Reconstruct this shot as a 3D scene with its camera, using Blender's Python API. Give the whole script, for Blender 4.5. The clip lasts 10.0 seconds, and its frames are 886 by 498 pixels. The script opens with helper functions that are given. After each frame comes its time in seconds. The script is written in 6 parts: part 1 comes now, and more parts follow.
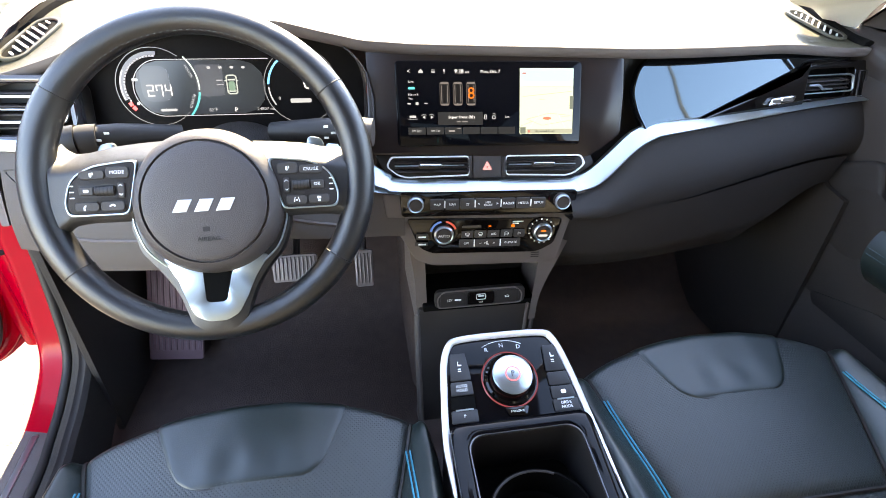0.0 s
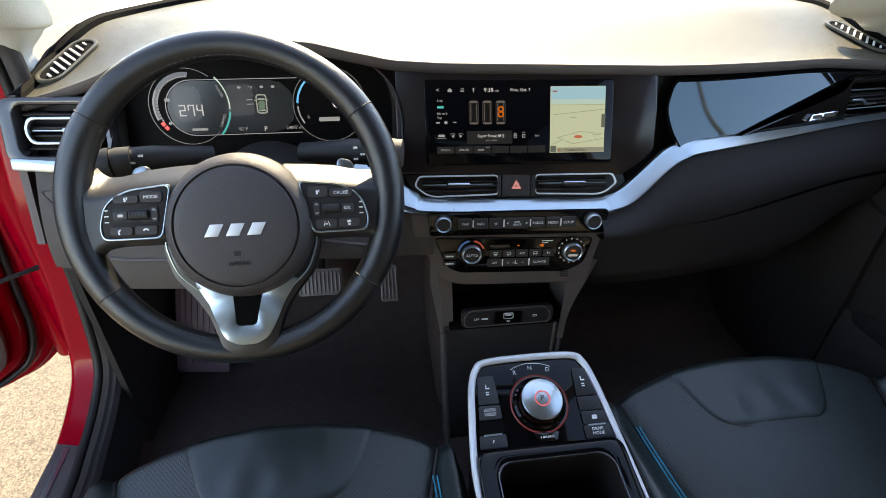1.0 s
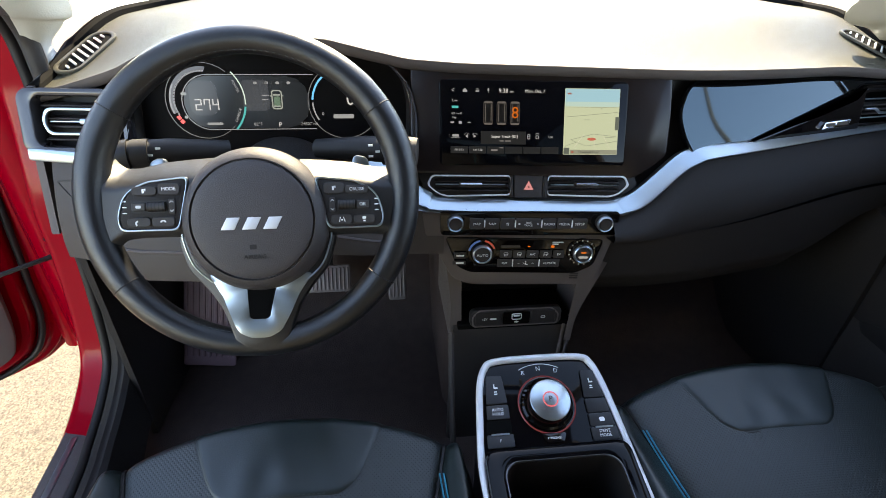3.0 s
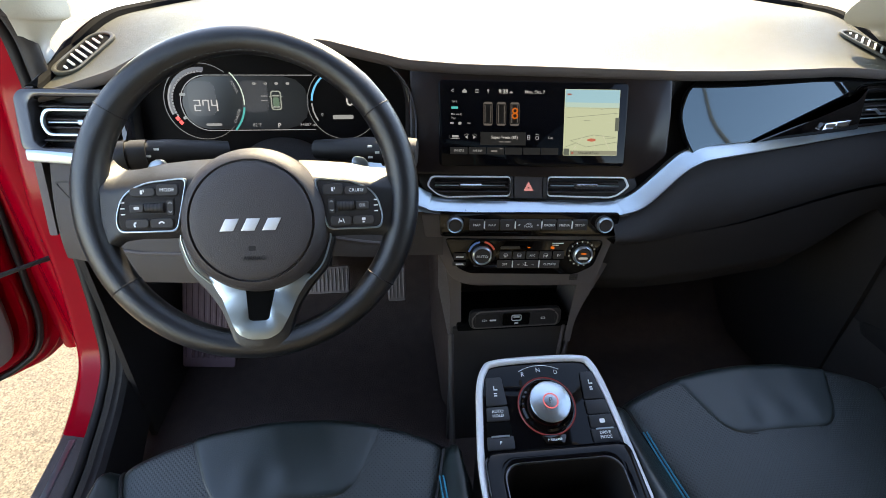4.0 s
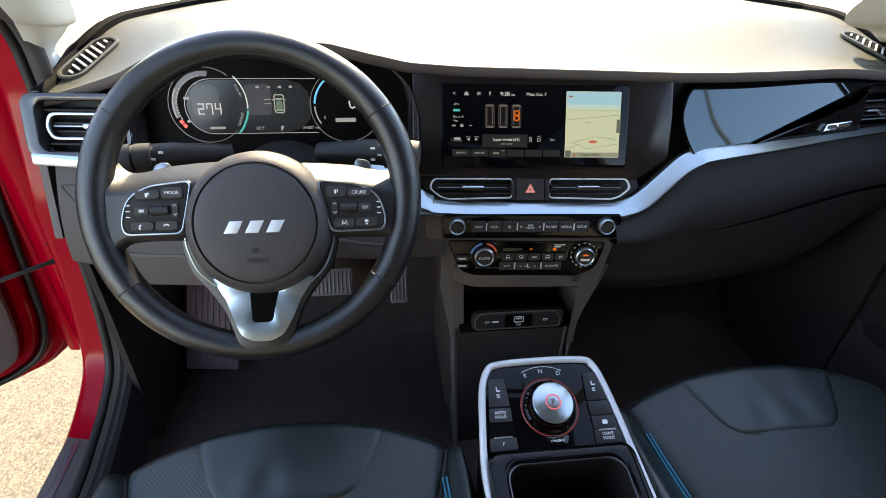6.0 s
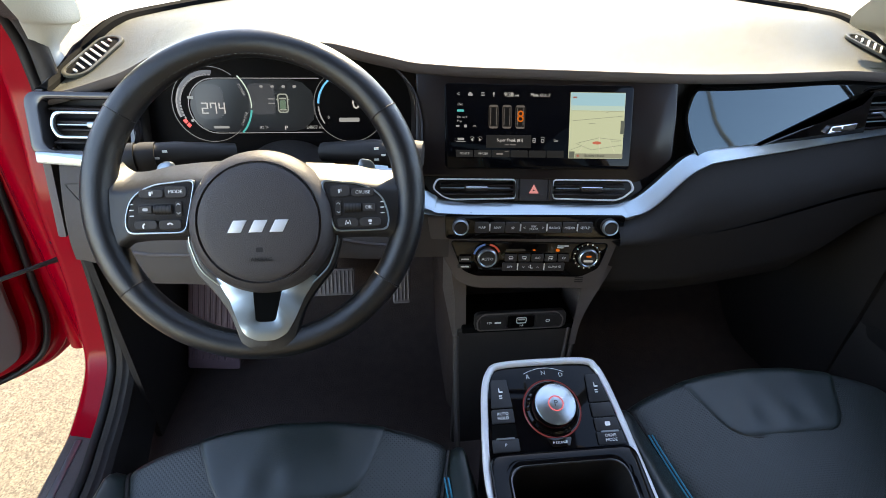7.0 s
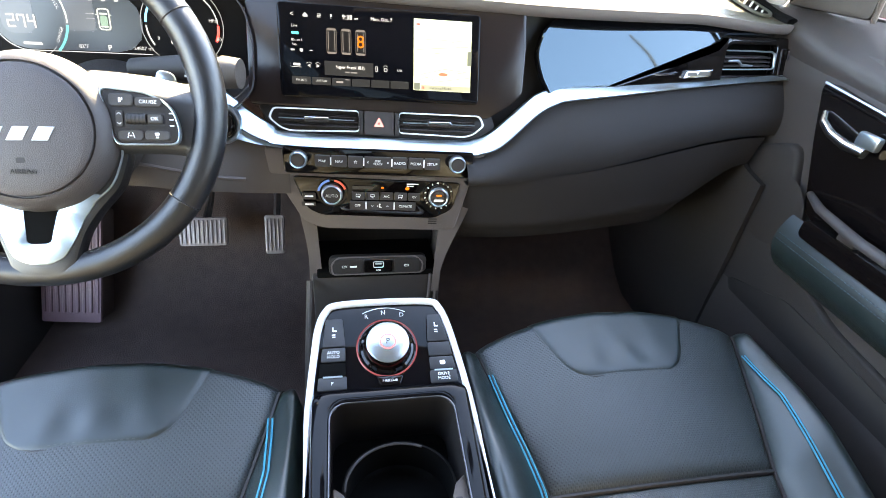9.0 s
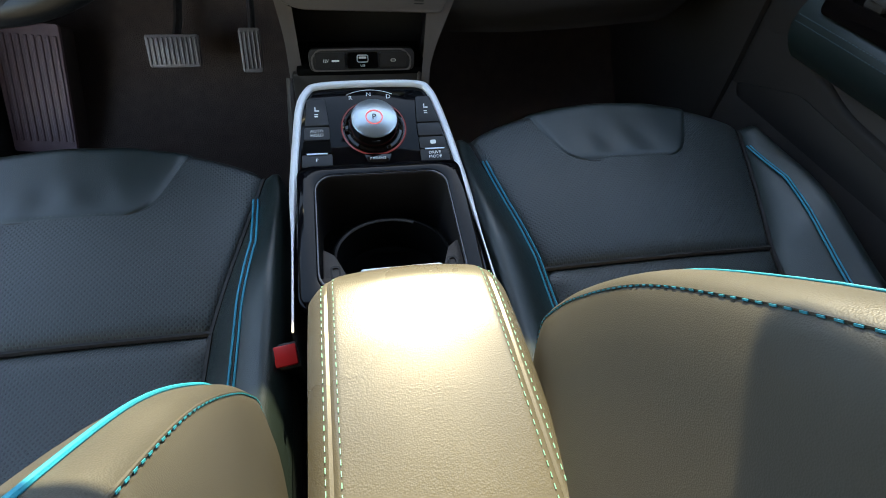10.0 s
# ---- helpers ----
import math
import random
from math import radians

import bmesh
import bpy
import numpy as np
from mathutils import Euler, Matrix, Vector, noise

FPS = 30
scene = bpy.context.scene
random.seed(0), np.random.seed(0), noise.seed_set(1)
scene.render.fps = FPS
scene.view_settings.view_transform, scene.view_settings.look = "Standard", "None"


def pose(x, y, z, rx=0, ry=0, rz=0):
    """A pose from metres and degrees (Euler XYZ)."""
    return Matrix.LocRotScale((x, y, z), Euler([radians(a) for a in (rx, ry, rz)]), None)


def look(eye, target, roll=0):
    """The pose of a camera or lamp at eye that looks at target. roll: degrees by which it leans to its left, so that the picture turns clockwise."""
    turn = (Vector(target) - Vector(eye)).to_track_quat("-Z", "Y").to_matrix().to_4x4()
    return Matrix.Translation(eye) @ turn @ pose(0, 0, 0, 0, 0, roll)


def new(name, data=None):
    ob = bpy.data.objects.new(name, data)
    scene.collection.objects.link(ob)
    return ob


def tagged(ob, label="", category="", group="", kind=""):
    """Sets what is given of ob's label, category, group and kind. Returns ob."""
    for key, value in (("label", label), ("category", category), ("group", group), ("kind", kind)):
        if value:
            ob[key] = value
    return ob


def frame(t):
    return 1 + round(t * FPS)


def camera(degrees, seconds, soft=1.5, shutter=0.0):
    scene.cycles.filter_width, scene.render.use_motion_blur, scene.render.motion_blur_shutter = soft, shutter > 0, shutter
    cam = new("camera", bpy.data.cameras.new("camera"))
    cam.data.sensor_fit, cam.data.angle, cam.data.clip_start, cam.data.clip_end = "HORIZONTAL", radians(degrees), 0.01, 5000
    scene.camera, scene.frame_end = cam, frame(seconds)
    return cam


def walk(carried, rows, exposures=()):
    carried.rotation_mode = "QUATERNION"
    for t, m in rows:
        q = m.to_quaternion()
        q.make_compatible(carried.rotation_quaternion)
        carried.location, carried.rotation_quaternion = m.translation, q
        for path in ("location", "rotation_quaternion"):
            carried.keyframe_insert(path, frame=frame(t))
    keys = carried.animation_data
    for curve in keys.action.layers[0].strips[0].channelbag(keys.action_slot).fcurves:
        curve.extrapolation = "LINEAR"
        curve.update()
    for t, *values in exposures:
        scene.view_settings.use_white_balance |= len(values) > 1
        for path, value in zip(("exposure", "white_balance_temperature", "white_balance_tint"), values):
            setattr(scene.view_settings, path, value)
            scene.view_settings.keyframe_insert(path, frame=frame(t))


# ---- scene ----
cam = camera(81.9, 10.0, soft=0.6)
PATH = [
    (0, (-0.185, -0.037, 0.976), (0.122, 1.61, -0.118), 1.9),
    (0.5, (-0.212, -0.032, 0.993), (-0.005, 1.646, -0.076), 1.3),
    (1, (-0.194, -0.016, 0.989), (0.038, 1.652, -0.091), 0.8),
    (1.5, (-0.2, -0.019, 0.988), (0.016, 1.649, -0.093), 1.4),
    (2, (-0.204, -0.019, 0.987), (0.014, 1.648, -0.097), 1.7),
    (2.5, (-0.206, -0.019, 0.988), (0.014, 1.65, -0.092), 1.9),
    (4, (-0.207, -0.016, 0.987), (0.019, 1.656, -0.087), 2.0),
    (4.5, (-0.207, -0.017, 0.987), (0.013, 1.656, -0.086), 1.8),
    (5, (-0.209, -0.017, 0.988), (0.003, 1.657, -0.085), 1.6),
    (5.5, (-0.207, -0.019, 0.988), (0.011, 1.657, -0.081), 1.6),
    (7, (-0.21, -0.018, 0.987), (0.003, 1.662, -0.077), 1.9),
    (7.5, (-0.206, -0.017, 0.987), (0.002, 1.663, -0.077), 1.8),
    (8, (-0.126, -0.026, 0.97), (0.178, 1.663, -0.057), 2.3),
    (8.5, (-0.046, -0.038, 0.955), (0.335, 1.647, -0.052), 3.0),
    (9, (-0.047, -0.048, 0.929), (0.321, 1.569, -0.191), 5.7),
    (9.5, (-0.046, -0.07, 0.853), (0.281, 1.402, -0.46), 6.1),
    (10, (-0.041, -0.119, 0.789), (0.316, 1.25, -0.625), 5.5),
]
# seconds, stops, kelvin, tint
EXPOSURES = [(0, 4.23, 7850, 17), (0.3, 3.03, 7750, 14), (0.6, 2.78, 7750, 14), (1.2, 2.76, 7750, 14), (2.0, 3.06, 7700, 14), (2.5, 3.00, 7700, 14), (4.0, 2.88, 7700, 14), (7.5, 2.88, 7700, 14), (8.5, 3.35, 7350, 12), (9.0, 4.65, 8050, 13), (9.5, 5.25, 8450, 13), (9.8, 3.75, 8150, 8), (10.0, 2.95, 7850, 7)]
walk(cam, [(t, look(eye, target, roll)) for t, eye, target, roll in PATH], EXPOSURES)

# ---- world, sun, exposure ----
SUN_ELEV, SUN_AZ = radians(40.0), radians(11)      # azimuth from straight ahead, minus: to the left
world = bpy.data.worlds.new("sky")
scene.world = world
world.use_nodes = True
wn = world.node_tree.nodes
sky = wn.new("ShaderNodeTexSky")
sky.sky_type, sky.sun_disc = "NISHITA", False
sky.sun_elevation, sky.sun_rotation, sky.ozone_density, sky.dust_density = SUN_ELEV, SUN_AZ, 1.0, 0.3
world.node_tree.links.new(sky.outputs[0], wn["Background"].inputs[0])
wn["Background"].inputs[1].default_value = 0.15
sun = new("sun", bpy.data.lights.new("sun", "SUN"))
sun.data.energy, sun.data.angle, sun.data.color = 2.6, radians(0.55), (1.0, 0.92, 0.67)
to_sun = Vector((math.sin(SUN_AZ) * math.cos(SUN_ELEV), math.cos(SUN_AZ) * math.cos(SUN_ELEV), math.sin(SUN_ELEV)))
sun.matrix_world = look(to_sun * 20, (0, 0, 0))


# ---- materials ----
def material(name, color, rough=0.5, metal=0.0, grain=0.0, scale=400.0, stain=0.15, stain_scale=9.0, coat=0.0, spec=0.5, emit=None, power=0.0):
    """A surface with fine relief (grain, scale) and broad uneven tone (stain)."""
    m = bpy.data.materials.new(name)
    m.use_nodes = True
    t = m.node_tree
    b = t.nodes["Principled BSDF"]
    b.inputs["Roughness"].default_value = rough
    b.inputs["Metallic"].default_value = metal
    b.inputs["Specular IOR Level"].default_value = spec
    b.inputs["Coat Weight"].default_value = coat
    b.inputs["Coat Roughness"].default_value = 0.04
    co = t.nodes.new("ShaderNodeTexCoord")
    if stain:
        n = t.nodes.new("ShaderNodeTexNoise")
        n.inputs["Scale"].default_value, n.inputs["Detail"].default_value = stain_scale, 5
        t.links.new(co.outputs["Object"], n.inputs["Vector"])
        mix = t.nodes.new("ShaderNodeMix")
        mix.data_type = "RGBA"
        mix.inputs["A"].default_value = (*[c * (1 - stain) for c in color], 1)
        mix.inputs["B"].default_value = (*[min(1, c * (1 + stain)) for c in color], 1)
        t.links.new(n.outputs[0], mix.inputs["Factor"])
        t.links.new(mix.outputs["Result"], b.inputs["Base Color"])
        r = t.nodes.new("ShaderNodeMapRange")
        r.inputs["To Min"].default_value, r.inputs["To Max"].default_value = rough * (1 - stain * 0.8), min(1, rough * (1 + stain * 0.8))
        t.links.new(n.outputs[0], r.inputs["Value"])
        t.links.new(r.outputs[0], b.inputs["Roughness"])
    else:
        b.inputs["Base Color"].default_value = (*color, 1)
    if grain:
        n = t.nodes.new("ShaderNodeTexVoronoi")
        n.inputs["Scale"].default_value = scale
        t.links.new(co.outputs["Object"], n.inputs["Vector"])
        bump = t.nodes.new("ShaderNodeBump")
        bump.inputs["Strength"].default_value, bump.inputs["Distance"].default_value = grain, 0.001
        t.links.new(n.outputs["Distance"], bump.inputs["Height"])
        t.links.new(bump.outputs[0], b.inputs["Normal"])
    if emit:
        b.inputs["Emission Color"].default_value = (*emit, 1)
        b.inputs["Emission Strength"].default_value = power
    return m


def perforated(name, color):
    """Leather with rows of small punched holes."""
    m = material(name, color, 0.36, grain=0.2, scale=1600, spec=0.7)
    t = m.node_tree
    b = t.nodes["Principled BSDF"]
    co = t.nodes.new("ShaderNodeTexCoord")
    mp = t.nodes.new("ShaderNodeMapping")
    mp.inputs["Scale"].default_value = (265, 265, 0)
    mp.inputs["Rotation"].default_value = (0, 0, radians(45))
    t.links.new(co.outputs["Object"], mp.inputs[0])
    v = t.nodes.new("ShaderNodeTexVoronoi")
    v.inputs["Scale"].default_value, v.inputs["Randomness"].default_value = 1.0, 0.0
    t.links.new(mp.outputs[0], v.inputs["Vector"])
    r = t.nodes.new("ShaderNodeMapRange")
    r.inputs["From Min"].default_value, r.inputs["From Max"].default_value = 0.20, 0.32
    t.links.new(v.outputs["Distance"], r.inputs["Value"])
    mix = t.nodes.new("ShaderNodeMix")
    mix.data_type = "RGBA"
    mix.inputs["A"].default_value = (0.006, 0.006, 0.007, 1)
    old = b.inputs["Base Color"].links[0].from_socket
    t.links.new(r.outputs[0], mix.inputs["Factor"])
    t.links.new(old, mix.inputs["B"])
    t.links.new(mix.outputs["Result"], b.inputs["Base Color"])
    bump = t.nodes.new("ShaderNodeBump")
    bump.inputs["Strength"].default_value, bump.inputs["Distance"].default_value = 0.6, 0.001
    t.links.new(r.outputs[0], bump.inputs["Height"])
    t.links.new(b.inputs["Normal"].links[0].from_socket, bump.inputs["Normal"])
    t.links.new(bump.outputs[0], b.inputs["Normal"])
    return m


def glass_sheet(name, tint, gloss):
    m = bpy.data.materials.new(name)
    m.use_nodes = True
    t = m.node_tree
    t.nodes.remove(t.nodes["Principled BSDF"])
    a, g, mix = t.nodes.new("ShaderNodeBsdfTransparent"), t.nodes.new("ShaderNodeBsdfGlossy"), t.nodes.new("ShaderNodeMixShader")
    a.inputs[0].default_value = (*tint, 1)
    g.inputs["Roughness"].default_value = 0.02
    mix.inputs[0].default_value = gloss
    t.links.new(a.outputs[0], mix.inputs[1])
    t.links.new(g.outputs[0], mix.inputs[2])
    t.links.new(mix.outputs[0], t.nodes["Material Output"].inputs[0])
    return m


# black dash skin; part of the sun's brightness is in this paler base
DASH = material("dash_skin", (0.066, 0.062, 0.043), 0.47, spec=0.23, grain=0.8, scale=900, stain=0.14)
PLASTIC = material("black_plastic", (0.032, 0.027, 0.0255), 0.55, grain=0.3, scale=1600)
VENTFRAME = material("grey_gloss", (0.045, 0.043, 0.048), 0.16, 0.1, stain=0.08, spec=0.7)
LOWER = material("charcoal_plastic", (0.108, 0.090, 0.085), 0.6, grain=0.3, scale=1500)
COLUMN = material("column_plastic", (0.060, 0.048, 0.042), 0.6, grain=0.3, scale=1500)
GRAIN = material("black_grained_plastic", (0.0185, 0.0155, 0.0148), 0.65, grain=0.4, scale=1400, spec=0.35)
KEY = material("key_rubber", (0.024, 0.024, 0.026), 0.5, spec=0.4)
# near-black: the dash seal's own, and painted shade inside wells, bins and throats
VOID = material("black_and_recess_shade", (0.003, 0.003, 0.003), 0.9, spec=0.08)
RIMGLOSS = material("black_bin_gloss", (0.003, 0.003, 0.004), 0.06, stain=0.05, spec=0.16)
SCREENTRIM = material("brown_black_gloss", (0.016, 0.011, 0.010), 0.22, stain=0.06, spec=0.3)
DARK = material("matt_black", (0.0105, 0.0085, 0.008), 0.6)
PIANO = material("piano_black", (0.0045, 0.0035, 0.0035), 0.04, stain=0.05, spec=0.45)
LACQUER = material("black_lacquer", (0.003, 0.003, 0.004), 0.03, stain=0.05, spec=0.95, coat=0.25)
# neutral black lacquer; the mirrored sky's blue is put into the specular tint
LACQUER.node_tree.nodes["Principled BSDF"].inputs["Specular Tint"].default_value = (0.66, 0.92, 1.0, 1.0)
SATIN = material("satin_silver", (0.43, 0.49, 0.52), 0.28, 0.9, stain=0.06, stain_scale=40)
CHROME = material("chrome", (0.75, 0.76, 0.78), 0.12, 1.0, stain=0.05)
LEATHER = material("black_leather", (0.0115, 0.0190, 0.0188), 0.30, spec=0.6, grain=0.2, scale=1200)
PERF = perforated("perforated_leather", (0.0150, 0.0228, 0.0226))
RIM = material("wheel_leather", (0.009, 0.009, 0.010), 0.30, spec=0.75, grain=0.2, scale=1600)
HUBSKIN = material("airbag_skin", (0.054, 0.046, 0.046), 0.5, grain=0.3, scale=1400)
SPOKESKIN = material("spoke_leather", (0.022, 0.021, 0.021), 0.42, spec=0.6, grain=0.2, scale=1500)
# lighter copy of the black leather, with the sun on the backrests in its colour
BACKSKIN = material("sunlit_leather", (0.040, 0.038, 0.032), 0.5, spec=0.5, grain=0.12, scale=1300, stain=0.25, stain_scale=14)
# black armrest leather, its base raised to tan to carry the sunlight
TAN = material("sunlit_armrest_leather", (0.082, 0.077, 0.064), 0.27, spec=0.5, grain=0.12, scale=800, stain=0.2)
TEAL = material("teal_stitching", (0.0, 0.22, 0.32), 0.55, stain=0.2, stain_scale=200)
FAINT = material("dull_blue_thread", (0.06, 0.10, 0.115), 0.7)
EDGE = material("bright_satin", (0.80, 0.81, 0.83), 0.42, 0.35, stain=0.05, stain_scale=60)
THREAD = material("grey_thread", (0.060, 0.068, 0.062), 0.7)
CARPET = material("black_carpet", (0.068, 0.050, 0.046), 0.95, grain=1.0, scale=700, spec=0.1, stain=0.35, stain_scale=40)
RED = material("red_paint", (0.29, 0.0003, 0.009), 0.16, 0.0, stain=0.10, spec=0.16)
RUBBER = material("black_rubber", (0.009, 0.0085, 0.009), 0.5)
ASPHALT = material("asphalt", (0.135, 0.115, 0.09), 0.9, grain=1.0, scale=150, stain=0.35, stain_scale=25)
_t = ASPHALT.node_tree
_v = _t.nodes.new("ShaderNodeTexVoronoi")          # light and dark stones
_v.inputs["Scale"].default_value = 230
_t.links.new(_t.nodes["Texture Coordinate"].outputs["Object"], _v.inputs["Vector"])
_r = _t.nodes.new("ShaderNodeValToRGB")
_r.color_ramp.elements[0].color, _r.color_ramp.elements[1].color = (0.45, 0.42, 0.38, 1), (1.7, 1.65, 1.5, 1)
_t.links.new(_v.outputs["Color"], _r.inputs[0])
_m = _t.nodes.new("ShaderNodeMix")
_m.data_type, _m.blend_type = "RGBA", "MULTIPLY"
_m.inputs["Factor"].default_value = 1.0
_b = _t.nodes["Principled BSDF"].inputs["Base Color"]
_t.links.new(_b.links[0].from_socket, _m.inputs["A"])
_t.links.new(_r.outputs[0], _m.inputs["B"])
_t.links.new(_m.outputs["Result"], _b)
LINER = material("roof_lining", (0.26, 0.255, 0.245), 0.9)
PILLAR = material("pillar_trim", (0.64, 0.64, 0.60), 0.8, grain=0.2)
REDPLASTIC = material("red_plastic", (0.55, 0.01, 0.012), 0.4)
WHITE = material("white_print", (0.88, 0.88, 0.86), 0.6, stain=0)
CLUSTER = material("dial_plate_black", (0.006, 0.005, 0.005), 0.5, spec=0.06)
TINTED = glass_sheet("tinted_glass", (0.10, 0.11, 0.11), 0.05)
GLASS = glass_sheet("window_glass", (0.93, 0.95, 0.94), 0.06)
LENS = glass_sheet("instrument_glass", (0.80, 0.80, 0.80), 0.008)


def glow(name, color, power):
    return material(name, (0.0, 0.0, 0.0), 0.3, stain=0, emit=color, power=power * 0.42)


PRINT = material("grey_print", (0.65, 0.65, 0.65), 0.6, stain=0)
G_WHITE = glow("display_white", (0.85, 0.9, 0.92), 0.22)
G_GREY = glow("display_grey", (0.5, 0.55, 0.58), 0.20)
G_DIM = glow("display_dim", (0.4, 0.42, 0.43), 0.012)
G_TEAL = glow("display_teal", (0.08, 0.75, 0.75), 0.20)
G_BLUE = glow("display_blue", (0.1, 0.45, 0.8), 0.45)
G_RED = glow("display_red", (0.9, 0.06, 0.05), 0.5)
G_ORANGE = glow("display_orange", (1.0, 0.20, 0.01), 0.20)
G_MAP = glow("map_land", (0.58, 0.68, 0.48), 0.28)
G_SKY = glow("map_sky", (0.35, 0.65, 0.80), 0.28)
G_BACK = glow("display_ground", (0.30, 0.34, 0.40), 0.008)


# ---- mesh tools ----
def mesh_of(name, bm, mat, smooth=True):
    bmesh.ops.recalc_face_normals(bm, faces=bm.faces)
    me = bpy.data.meshes.new(name)
    bm.to_mesh(me)
    bm.free()
    if smooth:
        for p in me.polygons:
            p.use_smooth = True
        me.set_sharp_from_angle(angle=radians(38))
    me.materials.append(mat)
    return me


def part(name, bm, mat, parent=None, label="", smooth=True):
    """Links a bmesh as one mesh object, under a thing or a part."""
    ob = new(name, mesh_of(name, bm, mat, smooth))
    if parent is not None:
        ob.parent = parent
    if label:
        ob["label"] = label
    return ob


def thing(name, label, category, m=None, group="", kind=""):
    ob = new(name)
    ob.empty_display_size = 0.05
    if m is not None:
        ob.matrix_world = m
    return tagged(ob, label, category, group, kind)


def block(sx, sy, sz, at=(0, 0, 0), rot=(0, 0, 0), bevel=0.004, seg=2):
    bm = bmesh.new()
    bmesh.ops.create_cube(bm, size=1)
    bmesh.ops.scale(bm, vec=(sx, sy, sz), verts=bm.verts)
    if bevel:
        bmesh.ops.bevel(bm, geom=bm.edges[:], offset=min(bevel, 0.45 * min(sx, sy, sz)), segments=seg, affect="EDGES", profile=0.5)
    bmesh.ops.transform(bm, matrix=pose(*at, *rot), verts=bm.verts)
    return bm


def prism(points, depth, bevel=0.0, m=None, seg=2):
    """A flat outline (x, y), from z = 0 up to z = depth, its upper rim rounded."""
    bm = bmesh.new()
    vs = [bm.verts.new((x, y, 0)) for x, y in points]
    f = bm.faces.new(vs)
    up = bmesh.ops.extrude_face_region(bm, geom=[f])["geom"]
    top = [v for v in up if isinstance(v, bmesh.types.BMVert)]
    bmesh.ops.translate(bm, vec=(0, 0, depth), verts=top)
    if bevel:
        ts = set(top)
        bmesh.ops.bevel(bm, geom=[e for e in bm.edges if e.verts[0] in ts and e.verts[1] in ts], offset=bevel, segments=seg, affect="EDGES", profile=0.5)
    if m is not None:
        bmesh.ops.transform(bm, matrix=m, verts=bm.verts)
    return bm


def round_rect(w, h, r, n=5, cx=0, cy=0):
    pts = []
    for sx, sy, a in ((1, 1, 0), (-1, 1, 90), (-1, -1, 180), (1, -1, 270)):
        for i in range(n + 1):
            b = radians(a + 90 * i / n)
            pts.append((cx + sx * (w / 2 - r) + r * math.cos(b), cy + sy * (h / 2 - r) + r * math.sin(b)))
    return pts


def rounded(points, r, n=4):
    """The outline with its corners rounded by about r."""
    out, k = [], len(points)
    for i in range(k):
        p, a, b = Vector(points[i]), Vector(points[i - 1]), Vector(points[(i + 1) % k])
        da, db = min(r, (a - p).length * 0.45), min(r, (b - p).length * 0.45)
        s, e = p + (a - p).normalized() * da, p + (b - p).normalized() * db
        for j in range(n + 1):
            u = j / n
            out.append(tuple(s * (1 - u) ** 2 + p * 2 * u * (1 - u) + e * u * u))
    return out


def ring(outer, inner, depth, m=None, bevel=0.0):
    """A frame between two outlines of as many points each."""
    bm = bmesh.new()
    n = len(outer)
    lo = [bm.verts.new((x, y, 0)) for x, y in outer]
    li = [bm.verts.new((x, y, 0)) for x, y in inner]
    ho = [bm.verts.new((x, y, depth)) for x, y in outer]
    hi = [bm.verts.new((x, y, depth)) for x, y in inner]
    rims = []
    for i in range(n):
        j = (i + 1) % n
        bm.faces.new((ho[i], ho[j], hi[j], hi[i]))
        bm.faces.new((lo[i], lo[j], ho[j], ho[i]))
        bm.faces.new((li[j], li[i], hi[i], hi[j]))
        bm.faces.new((lo[j], lo[i], li[i], li[j]))
    if bevel:
        hs = set(ho + hi)
        e = [e for e in bm.edges if e.verts[0] in hs and e.verts[1] in hs and ((e.verts[0] in set(ho)) == (e.verts[1] in set(ho)))]
        bmesh.ops.bevel(bm, geom=e, offset=bevel, segments=2, affect="EDGES", profile=0.5)
    if m is not None:
        bmesh.ops.transform(bm, matrix=m, verts=bm.verts)
    return bm


def sheet(f, nu, nv, thick=0.0, closed_u=False):
    """A surface through f(u, v) -> (x, y, z), u and v from 0 to 1; with thickness it grows against its normal."""
    bm = bmesh.new()
    g = [[bm.verts.new(f(i / nu, j / nv)) for j in range(nv + 1)] for i in range(nu if closed_u else nu + 1)]
    for i in range(nu):
        a, b = g[i], g[(i + 1) % len(g)]
        for j in range(nv):
            bm.faces.new((a[j], b[j], b[j + 1], a[j + 1]))
    if thick:
        bm.normal_update()
        bmesh.ops.solidify(bm, geom=bm.faces[:], thickness=thick)
    return bm


def tube(points, radius, n=8, closed=False, flat=1.0):
    """A round bar along points; radius a number or one a point."""
    pts = [Vector(p) for p in points]
    k = len(pts)
    rad = radius if isinstance(radius, (list, tuple)) else [radius] * k
    bm = bmesh.new()
    rings, side = [], None
    for i, p in enumerate(pts):
        a = pts[i - 1] if (i or closed) else pts[i]
        b = pts[(i + 1) % k] if (i < k - 1 or closed) else pts[i]
        d = (b - a).normalized()
        if side is None:
            side = d.orthogonal().normalized()
        side = (side - d * side.dot(d)).normalized()
        up = d.cross(side)
        rings.append([bm.verts.new(p + side * (rad[i] * math.cos(2 * math.pi * j / n)) + up * (rad[i] * flat * math.sin(2 * math.pi * j / n))) for j in range(n)])
    for i in range(k if closed else k - 1):
        a, b = rings[i], rings[(i + 1) % k]
        if closed and i == k - 1:      # close without a twist
            s = min(range(n), key=lambda q: (b[q].co - a[0].co).length)
            b = b[s:] + b[:s]
        for j in range(n):
            bm.faces.new((a[j], a[(j + 1) % n], b[(j + 1) % n], b[j]))
    if not closed:
        bm.faces.new(rings[0][::-1])
        bm.faces.new(rings[-1])
    return bm


